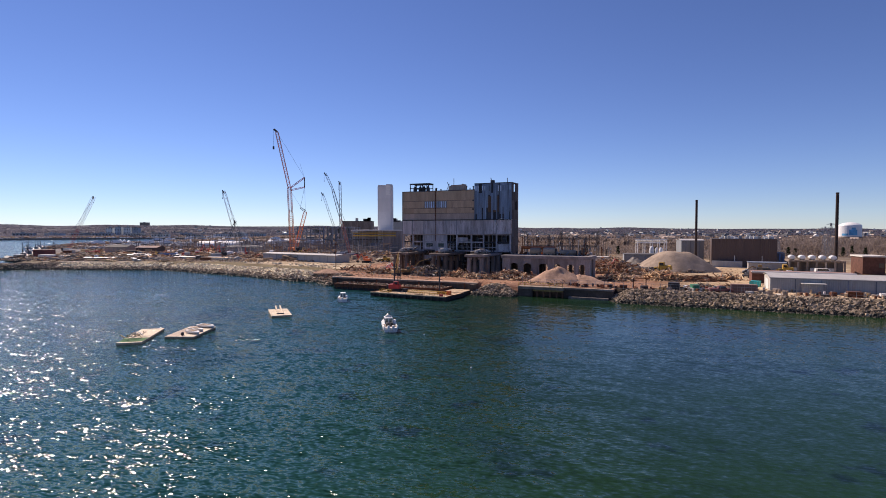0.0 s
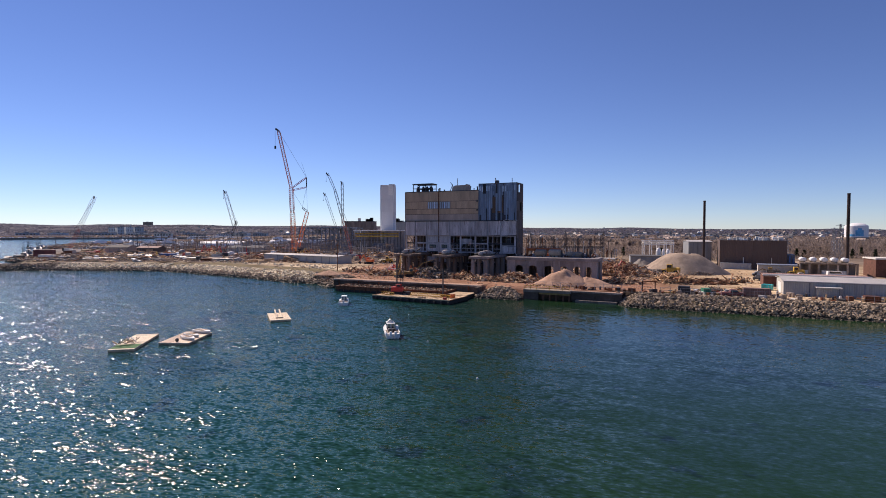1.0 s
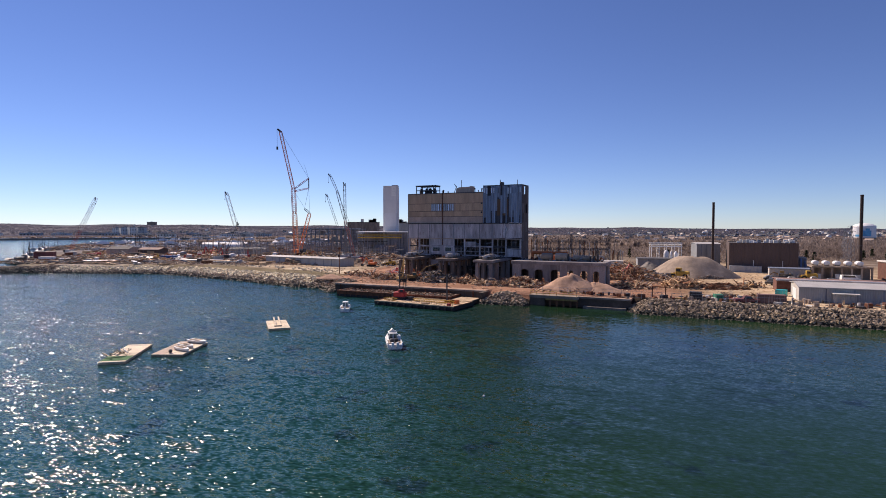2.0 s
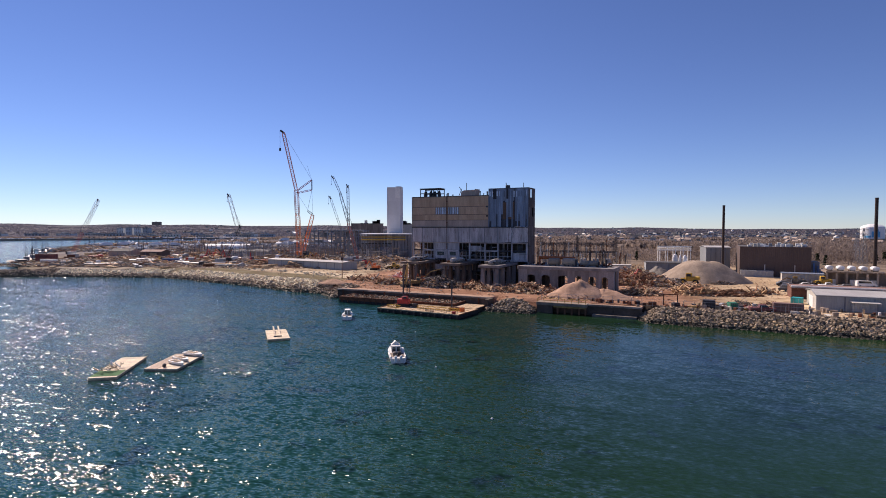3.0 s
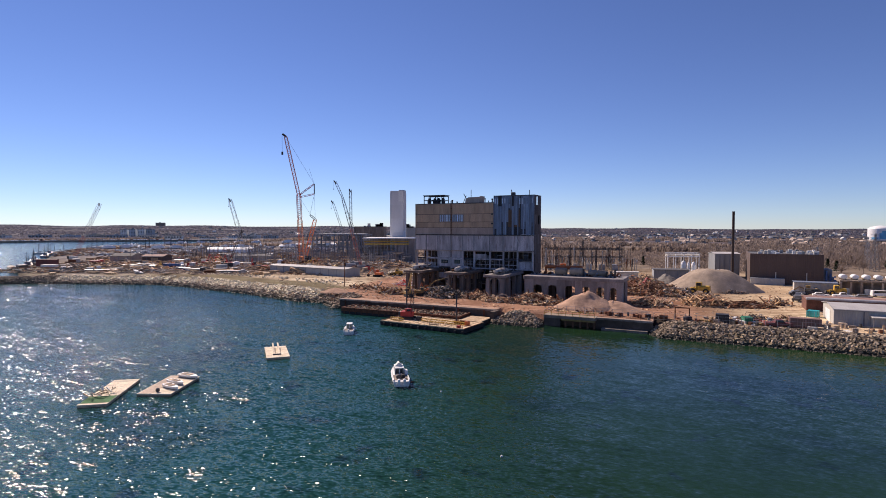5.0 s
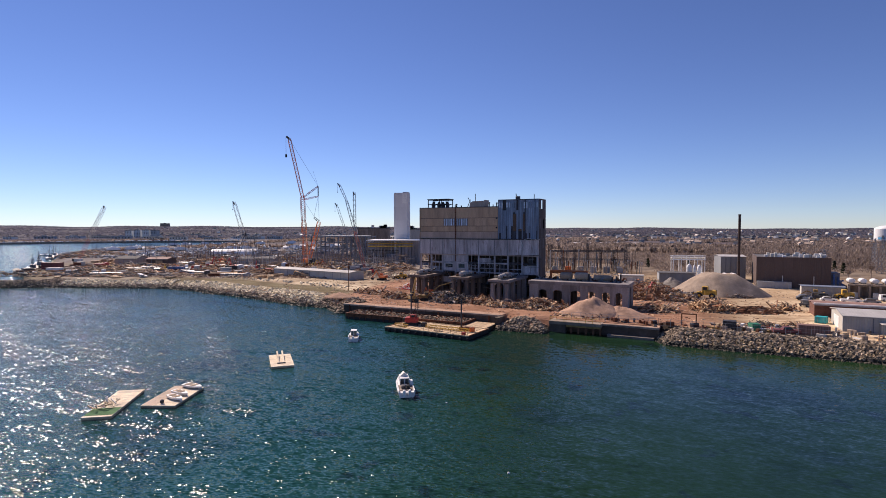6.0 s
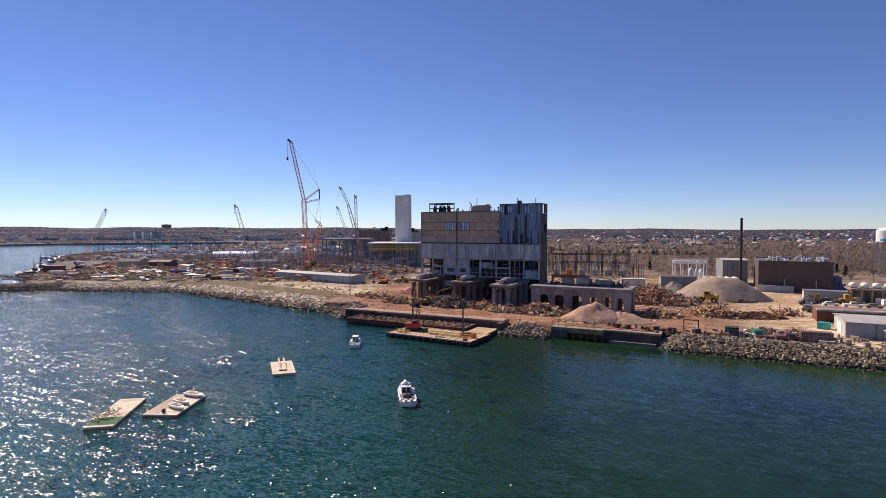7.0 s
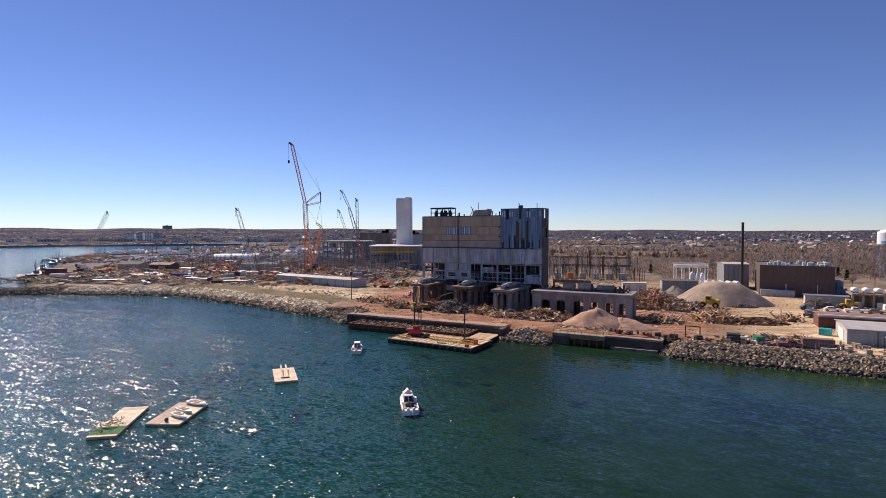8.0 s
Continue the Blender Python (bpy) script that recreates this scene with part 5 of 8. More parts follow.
r3 = raft("float_dock", pose(-50.2, 96.5, 0, 0, 0, 1), 5.3, 9.8, "wide weathered float dock carrying upturned dinghies", 27, DOCK, "floating dock")
bm = B()
box(bm, 0.1, 2.2, 0.2, 10.3, 0.425, 0.45)
part("gangway_mat", bm, CONCRETE, r3)


def dinghy(m, label):
    t = thing("dinghy", label, "dinghy", m, "dinghies on the dock")
    bm = B()
    def ring(y, h, k):
        return [(-h, y, 0.55), (-h * 0.8, y, 0.1 * k), (0, y, 0.0), (h * 0.8, y, 0.1 * k), (h, y, 0.55)]
    loft(bm, [ring(0, 0.66, 1), ring(1.2, 0.76, 1), ring(2.4, 0.6, 1.4), ring(3.3, 0.08, 3)])
    part("hull", bm, WHITE, t)
    bm = B()
    box(bm, -0.5, 0.5, 0.3, 2.3, 0.56, 0.585)
    part("well", bm, CONCRETE_DARK, t)
    for y in (0.7, 1.7):
        bm = B()
        box(bm, -0.6, 0.6, y, y + 0.25, 0.59, 0.64)
        part("thwart", bm, TIMBER, t)


for i, (x, y, rz) in enumerate(((-47.9, 100.6, -124), (-48.5, 103.0, -120), (-48.5, 106.6, -114))):
    dinghy(pose(x, y, 0.45, 0, 0, rz) @ Matrix.Diagonal((0.9 + 0.2 * (i == 2), 1.12 + 0.1 * (i == 2), 0.9, 1)), "small white dinghy drawn up on the float dock")
bm = B()
turned(bm, [(0.12, 0), (0.3, 0.15), (0.3, 0.5), (0.1, 0.65)], 8)
single("mooring_bollard", bm, STEEL_DARK, pose(-47.4, 97.5, 0.43), "small dark bollard on the float dock", "bollard")

for x, y in ((-25.9, 137.5), (-9.0, 130), (-31.0, 112), (-3.5, 100), (4.0, 76.0), (-60, 150), (-75, 180), (-100, 200)):
    b = thing("mooring_buoy", "small white mooring buoy on the water", "buoy", pose(x, y, 0), "mooring buoys")
    bm = B()
    turned(bm, [(0.05, -0.15), (0.13, -0.08), (0.16, 0.05), (0.10, 0.16), (0.02, 0.19)], 8)
    part("float", bm, WHITE, b)

# ---- machines ----
def digger(m, label, paint, reach=(3.2, 4.6, 6.0, 1.2), scale=1.0, tool="bucket"):
    """A tracked excavator; reach: boom knee and stick end as (x, z, x, z)."""
    t = thing("excavator", label, "excavator", m @ Matrix.Diagonal((scale, scale, scale, 1)), "excavators on the site")
    for y in (-1.35, 0.75):
        bm = B()
        loft(bm, [[(-2.0, yy, 0.45), (-1.7, yy, 0.05), (1.7, yy, 0.05), (2.0, yy, 0.45), (1.7, yy, 0.9), (-1.7, yy, 0.9)] for yy in (y, y + 0.6)])
        part("track", bm, RUBBER, t)
    bm = B()
    tube(bm, (0, 0, 0.7), (0, 0, 1.1), 0.8, 12)
    part("turntable", bm, STEEL_DARK, t)
    bm = B()
    soft_box(bm, -2.3, 1.1, -1.3, 1.3, 1.1, 2.1, 0.12)
    part("body", bm, paint, t)
    bm = B()
    soft_box(bm, -2.5, -1.7, -1.25, 1.25, 1.2, 2.3, 0.15)
    part("counterweight", bm, paint, t)
    bm = B()
    soft_box(bm, -0.2, 1.3, -1.28, -0.2, 2.1, 3.3, 0.12)
    cab = part("cab", bm, paint, t)
    for p in ((0.0, 1.1, -1.31, -1.27), (1.26, 1.32, -1.15, -0.35)):
        bm = B()
        box(bm, *p, 2.3, 3.1)
        part("window", bm, GLASS, cab)
    kx, kz, ex, ez = reach
    for nm, a, b, w in (("boom", (0.9, 0.3, 1.7), (kx, 0.3, kz), 0.5), ("stick", (kx, 0.3, kz), (ex, 0.3, ez), 0.38)):
        bm = B()
        beam(bm, a, b, w * 0.6, w * 0.8)
        part(nm, bm, paint, t)
    bm = B()
    beam(bm, (0.9, 0.3, 2.3), ((kx + 0.9) / 2, 0.3, (kz + 1.7) / 2 + 0.15), 0.16)
    part("ram", bm, STEEL_GREY, t)
    bm = B()
    extrude_y(bm, [(ex - 0.5, ez - 0.9), (ex + 0.4, ez - 0.7), (ex + 0.3, ez), (ex - 0.3, ez + 0.1), (ex - 0.8, ez - 0.4)], -0.3, 0.9)
    part(tool, bm, STEEL_DARK, t)
    return t


def loader(m, label):
    t = thing("wheel_loader", label, "loader", m, "earth-moving machines")
    bm = B()
    soft_box(bm, -2.8, 0.2, -1.1, 1.1, 0.9, 2.3, 0.2)
    part("body", bm, YELLOW, t)
    bm = B()
    soft_box(bm, -0.8, 0.7, -0.85, 0.85, 1.5, 3.3, 0.12)
    cab = part("cab", bm, YELLOW, t)
    bm = B()
    box(bm, -0.6, 0.5, -0.88, 0.88, 2.3, 3.1)
    part("window", bm, GLASS, cab)
    bm = B()
    soft_box(bm, 0.2, 2.0, -0.8, 0.8, 0.9, 1.7, 0.1)
    part("front_frame", bm, YELLOW, t)
    for y in (-0.75, 0.6):
        bm = B()
        beam(bm, (0.9, y, 1.7), (3.0, y, 1.0), 0.18, 0.35)
        part("lift_arm", bm, YELLOW, t)
    bm = B()
    extrude_y(bm, [(2.9, 0.2), (4.1, 0.15), (3.9, 0.5), (3.2, 0.7), (3.0, 1.5), (2.8, 1.4)], -1.3, 1.3)
    part("bucket", bm, STEEL_DARK, t)
    for x in (-1.8, 1.3):
        for y in (-1.35, 0.8):
            bm = B()
            tube(bm, (x, y, 0.75), (x, y + 0.55, 0.75), 0.75, 14)
            wh = part("wheel", bm, RUBBER, t)
            bm = B()
            tube(bm, (x, y - 0.02, 0.75), (x, y + 0.57, 0.75), 0.36, 10)
            part("rim", bm, YELLOW, wh)
    return t


def vehicle(m, label, paint, kind="car"):
    """A parked car, pickup or van."""
    t = thing({"car": "car", "pickup": "pickup_truck", "van": "van"}[kind], label, kind, m, "parked vehicles")
    L = {"car": 4.6, "pickup": 5.5, "van": 5.8}[kind]
    w = 0.92
    prof = {"car": [(0, 0.35), (L, 0.35), (L, 0.85), (L - 1.1, 0.98), (0.15, 0.98), (0, 0.8)],
            "pickup": [(0, 0.45), (L, 0.45), (L, 1.0), (L - 1.3, 1.15), (0, 1.12)],
            "van": [(0, 0.4), (L, 0.4), (L, 1.0), (L - 0.9, 1.2), (0, 1.2)]}[kind]
    bm = B()
    extrude_y(bm, prof, -w, w)
    part("body", bm, paint, t)
    top = {"car": [(0.5, 0.98), (3.4, 0.98), (2.7, 1.5), (0.95, 1.52)], "pickup": [(1.9, 1.12), (4.1, 1.15), (3.5, 1.8), (2.1, 1.82)], "van": [(0.0, 1.2), (L - 0.9, 1.2), (L - 1.6, 2.15), (0.1, 2.2)]}[kind]
    bm = B()
    extrude_y(bm, top, -w * 0.86, w * 0.86)
    cab = part("cabin", bm, paint, t)
    c = (sum(p[0] for p in top) / 4, sum(p[1] for p in top) / 4)
    inner = [(c[0] + (x - c[0]) * 0.8, c[1] + (z - c[1]) * 0.72 + 0.05) for x, z in top]
    bm = B()
    extrude_y(bm, inner, -w * 0.88, w * 0.88)
    part("side_glass", bm, GLASS, cab)
    for x in (0.85, L - 0.95):
        for y in (-w - 0.02, w - 0.2):
            bm = B()
            tube(bm, (x, y, 0.36), (x, y + 0.22, 0.36), 0.36, 12)
            wh = part("wheel", bm, RUBBER, t)
            bm = B()
            tube(bm, (x, y - 0.01, 0.36), (x, y + 0.23, 0.36), 0.2, 8)
            part("rim", bm, STEEL_GREY, wh)
    for y in (-0.7, 0.5):
        bm = B()
        box(bm, L - 0.05, L + 0.03, y, y + 0.25, 0.65, 0.8)
        part("headlight", bm, LIGHT_GLAZING, t)
    return t


def container(m, label, paint, length=6.06, h=2.6):
    t = thing("shipping_container", label, "container", m, "shipping containers")
    bm = B()
    box(bm, 0.05, length - 0.05, 0.05, 2.39, 0.1, h - 0.05)
    part("body", bm, paint, t)
    for x in (0, length - 0.16):
        for y in (0, 2.28):
            bm = B()
            box(bm, x, x + 0.16, y, y + 0.16, 0, h)
            part("corner_post", bm, paint, t)
    n = int(length / 0.55)
    for i in range(n):
        bm = B()
        box(bm, 0.25 + i * 0.53, 0.5 + i * 0.53, -0.0, 0.06, 0.15, h - 0.12)
        part("side_rib", bm, paint, t)
    for y in (0.1, 1.25):
        bm = B()
        box(bm, -0.03, 0.05, y, y + 1.1, 0.15, h - 0.1)
        door = part("door", bm, paint, t)
        bm = B()
        tube(bm, (-0.06, y + 0.5, 0.2), (-0.06, y + 0.5, h - 0.2), 0.03, 5)
        part("lock_rod", bm, STEEL_GREY, door)
    return t


def shed(name, m, w, d, h, rise, wall_mat, roof_mat, label, door_front=0, panels=0, end_door=False, end_mat=None):
    """A gabled or flat shed; the eaves run along x."""
    t = thing(name, label, "shed", m)
    bm = B()
    box(bm, 0.02, w - 0.02, 0, 0.25, 0, h)
    part("front_wall", bm, wall_mat, t)
    bm = B()
    box(bm, 0.02, w - 0.02, d - 0.25, d, 0, h)
    part("back_wall", bm, wall_mat, t)
    for x in (0.0, w - 0.25):
        bm = B()
        loft(bm, [[(xx, 0.25, 0), (xx, d - 0.25, 0), (xx, d - 0.25, h), (xx, d / 2, h + rise * 0.95), (xx, 0.25, h)] for xx in (x, x + 0.25)])
        part("end_wall", bm, end_mat or wall_mat, t)
    for s in (0, 1):
        y0, y1 = (-0.35, d / 2) if s == 0 else (d + 0.35, d / 2)
        bm = B()
        p = [(-0.3, y0, h - 0.02), (w + 0.3, y0, h - 0.02), (w + 0.3, y1, h + rise), (-0.3, y1, h + rise)]
        if s:
            p = [p[1], p[0], p[3], p[2]]
        hexa(bm, p + [(x, y, z + 0.14) for x, y, z in p])
        part("roof", bm, roof_mat, t)
    if end_door:
        bm = B()
        box(bm, -0.08, 0.0, d * 0.3, d * 0.72, 0, h * 0.78)
        part("door", bm, WHITE, t)
    for i in range(door_front):
        x = w * (i + 0.5) / door_front
        bm = B()
        box(bm, x - 0.5, x + 0.5, -0.06, 0, 0, 2.1)
        part("door", bm, STEEL_GREY, t)
    for i in range(panels):
        x = w * (i + 1) / (panels + 1)
        bm = B()
        box(bm, x - 0.12, x + 0.12, -0.08, 0, 0, h - 0.1)
        part("wall_rib", bm, SLATE, t)
    bm = B()
    box(bm, -0.1, w + 0.1, -0.5, -0.36, h - 0.15, h + 0.05)
    part("gutter", bm, STEEL_GREY, t)
    return t



digger(at(12.2, -27.0, GROUND, -40), "worn ochre long-reach excavator near the quay", OCHRE, (2.0, 9.0, -1.5, 3.5), 0.9, "grapple")
digger(at(14.5, -22.5, GROUND, 20), "worn ochre excavator with a long low boom by a pedestal", OCHRE, (5.0, 5.5, 9.6, 6.8), 0.9, "shear")
digger(at(13.0, -16.5, GROUND, 150), "orange excavator parked in front of a pedestal", ORANGE, (2.6, 4.0, 4.6, 0.9), 0.9)
digger(at(80.5, 20.0, GROUND + 1.0, 60), "red excavator with raised boom on the scrap", RED, (3.0, 4.6, 6.0, 3.2), 0.9)
loader(at(98.5, 24.4, GROUND + 0.2, 175) @ Matrix.Diagonal((1.3, 1.3, 1.2, 1)), "yellow wheel loader at work beside the gravel stockpile")
digger(at(133.0, 41.5, GROUND, 170), "worn ochre excavator parked behind the sheds", OCHRE, (3.4, 2.6, 5.6, 0.9), 0.9)
loader(at(140.6, 42.0, GROUND, 180), "yellow wheel loader parked before the site trailer")
loader(at(-33.0, 40.0, GROUND, 200), "yellow wheel loader on the far yard")

# ---- right-hand yard ----
shed("white_shed", at(128.4, -27.0), 46.0, 14.0, 3.6, 0.8, GREY_WALL, GALV, "long grey sheet-metal shed with a pale metal roof", 2, 7, True, OFFWHITE)
shed("red_roof_shed", at(126.0, -4.0), 26.0, 9.0, 3.2, 0.4, BRICK, PINK_ROOF, "low brick shed with a faded red roof", 1)
bm = B()
soft_box(bm, 0, 26.6, 0, 0.5, 0, 0.4, 0.08)
single("roof_parapet", bm, WHITE, at(125.8, -4.6, GROUND + 3.35), "long white parapet on the low brick shed", "parapet")
shed("site_trailer", at(128.9, 45.5, GROUND, 0), 12.6, 4.0, 3.6, 0.25, OFFWHITE, SLATE, "long white site trailer with dark roof", 3)
for u, v, w, d, h, lab in ((135.4, -29.6, 5.0, 2.4, 2.4, "open-fronted grey shelter beside the long shed"), (171, -33, 4.5, 2.4, 2.3, "small grey lean-to by the long shed")):
    t = thing("shelter", lab, "shelter", at(u, v))
    for x in (0, w - 0.12):
        for y in (0, d - 0.12):
            bm = B()
            box(bm, x, x + 0.12, y, y + 0.12, 0, h)
            part("post", bm, STEEL_GREY, t)
    bm = B()
    box(bm, -0.2, w + 0.2, -0.2, d + 0.2, h, h + 0.15)
    part("roof", bm, GALV, t)
    bm = B()
    box(bm, 0.13, w - 0.13, d - 0.1, d - 0.02, 0, h)
    part("back_panel", bm, GREY_WALL, t)
container(at(118.6, -36.6, GROUND, 2), "faded pink-grey shipping container near the riprap", PINK_ROOF, 6.06, 2.3)
container(at(126.6, -17.5, GROUND, 70), "turquoise skip container beside the shed", TEAL, 2.4, 1.7)
container(at(144.0, -35.0, GROUND, 0), "small rust-red skip on the waterfront", RUST, 3.0, 1.4)
container(at(156.0, -34.5, GROUND, 0), "slate-blue container by the long shed", SLATE, 6.06, 2.4)
container(at(103.4, -37.6, GROUND, 0), "dark steel skip by the fence", STEEL_DARK, 2.8, 2.2)
container(at(109.6, -36.4, GROUND, 20), "small green tool box by the fence", GREEN, 1.8, 1.7)
for u, v, rz, paint, kind, lab in ((126.0, 33.0, 5, STEEL_DARK, "car", "black car parked on the sand yard"), (126.6, 36.5, 15, SLATE, "car", "dark blue car parked on the sand yard"), (125.5, 14.5, 60, STEEL_DARK, "pickup", "dark pickup parked beside the yard road"),
                                   (132.6, 33.0, 0, WHITE, "car", "white car parked behind the shed"), (138.0, 32.5, 2, WHITE, "pickup", "white pickup parked behind the shed"), (144.0, 33.0, 0, STEEL_GREY, "car", "silver car parked behind the shed"),
                                   (127.0, 24.0, 70, STEEL_GREY, "pickup", "grey pickup beside the yard road"), (131.0, 38.5, 0, STEEL_DARK, "van", "black van parked by the trailer"), 
                                   (150.5, -34.0, 0, WHITE, "pickup", "white pickup by the riprap"), (153.5, 30, 0, STEEL_DARK, "car", "dark car by the tank building"), (150, 41, 10, WHITE, "van", "white van by the tank building"),
                                   (113.5, -37.6, 10, MAROON, "pickup", "dark red pickup by the fence"), (105.5, 58.0, 0, STEEL_GREY, "pickup", "grey pickup behind the gravel")):
    vehicle(at(u, v, GROUND, rz), lab, paint, kind)
rng = random.Random(61)
for i in range(330):
    u, v = rng.uniform(102, 127), rng.uniform(-38.3, -29)
    if i > 200:
        u, v = rng.uniform(76, 100), rng.uniform(-38.4, -35)
    if i > 270:
        u, v = rng.uniform(128, 160), rng.uniform(-38, -29)
    if 118 < u < 125.2 and -38 < v < -33.8:
        continue
    if 200 < i <= 270 and i % 3:
        continue
    l, w, h = rng.uniform(0.6, 2.0), rng.uniform(0.4, 1.0), rng.uniform(0.3, 1.1)
    mt = rng.choice((RUST, STEEL_DARK)) if 200 < i <= 270 else rng.choice((RUST, STEEL_DARK, STEEL_GREY, CONCRETE, TIMBER, OCHRE, CONCRETE_DARK, WHITE, RUST, SCRAP_TAN))
    kind, spot = rng.random(), at(u, v, GROUND, rng.uniform(0, 180))
    if kind > 0.88:
        t = thing("timber_stack", "loose stack of timber baulks by the fence", "timber stack", spot, "yard clutter")
        for k in range(3):
            bm = B()
            beam(bm, (0, k * 0.3, 0.12), (l * 1.8, k * 0.34, 0.14), 0.22)
            part("baulk", bm, mt, t)
        continue
    bm = B()
    if kind < 0.3:
        turned(bm, [(0.28, 0), (0.3, 0.45), (0.28, 0.88), (0.1, 0.9)], 10)
        nm, lab, cat = "oil_drum", "painted steel drum standing by the fence", "drum"
    else:
        soft_box(bm, 0, l, 0, w, 0, h, 0.05)
        nm, lab, cat = "equipment_crate", "weathered equipment crate by the fence", "crate"
    single(nm, bm, mt, spot, lab, cat, "yard clutter")


CHIMNEY = surf("sooty_chimney_steel", (0.045, 0.028, 0.022), 0.8, 0.1, var=0.4, scale=0.4, dirt=(0.09, 0.035, 0.02), streaks=True)


def chimney(u, v, h, r, label):
    t = thing("steel_chimney", label, "chimney", at(u, v))
    bm = B()
    turned(bm, [(r * 1.25, 0), (r * 1.15, 1.0), (r, 2.0), (r * 0.95, h - 0.5), (r * 1.05, h - 0.45), (r * 1.05, h)], 14)
    part("shaft", bm, CHIMNEY, t)
    for z in (h * 0.35, h * 0.65):
        bm = B()
        turned(bm, [(r * 1.12, z), (r * 1.12, z + 0.25)], 14)
        part("band", bm, STEEL_DARK, t)
    bm = B()
    for s in (-0.2, 0.2):
        tube(bm, (s, -r * 1.2, 0), (s, -r * 1.12, h - 0.5), 0.04, 5)
    part("ladder", bm, STEEL_DARK, t)


chimney(110.3, 74.1, 29.8, 0.52, "tall thin dark sooty steel chimney behind the gravel")
chimney(164.6, 83.9, 32.2, 0.62, "tall dark steel chimney beside the white tanks")


def brown_building():
    t = thing("brown_warehouse", "large windowless dark brown ribbed warehouse", "warehouse", at(116.6, 73.0, GROUND, 0))
    w, d, h = 25.2, 30.0, 12.4
    n = 8
    for i in range(n):
        bm = B()
        box(bm, w * i / n + 0.02, w * (i + 1) / n - 0.02, 0, 0.4, 0, h)
        part("wall_panel", bm, BROWN_WALL, t)
    for x in (0, w - 0.4):
        bm = B()
        box(bm, x, x + 0.4, 0.4, d, 0, h)
        part("side_wall", bm, BROWN_WALL, t)
    bm = B()
    box(bm, 0, w, d, d + 0.4, 0, h)
    part("rear_wall", bm, BROWN_WALL, t)
    bm = B()
    box(bm, 0.1, w - 0.1, 0.3, d, h - 0.6, h - 0.3)
    part("roof", bm, ROOF_DARK, t)
    rng = random.Random(3)
    for i in range(28):
        x, y = rng.uniform(3, w - 2), rng.uniform(2, 16)
        bm = B()
        l, k = rng.uniform(0.5, 2.0), rng.uniform(0.5, 1.6)
        soft_box(bm, x, x + l, y, y + 1.2, h - 0.3, h + k, 0.1)
        part("roof_unit", bm, rng.choice((WHITE, WHITE, OFFWHITE, STEEL_GREY)), t)
    for x in (9.0, 19.5):
        bm = B()
        box(bm, x, x + 0.3, -0.25, 0, 0, 5.0)
        part("downpipe", bm, OFFWHITE, t)
    bm = B()
    box(bm, 0.2, 12, -3, -0.1, 0, 2.6)
    part("annex", bm, GREY_WALL, t)
    # the blue service bay at the end
    bm = B()
    box(bm, w + 0.02, w + 4.5, 1.0, 12, 0, 3.2)
    box(bm, w + 0.02, w + 3.0, 1.5, 10, 3.2, 6.5)
    part("service_bay", bm, SLATE, t, "slate-blue service bay")
    for k in range(3):
        bm = B()
        tube(bm, (w + 1 + k * 1.4, 0.9, 0), (w + 1 + k * 1.4, 0.9, 6.0 - k), 0.35, 10)
        part("duct", bm, BLUE, t)


brown_building()


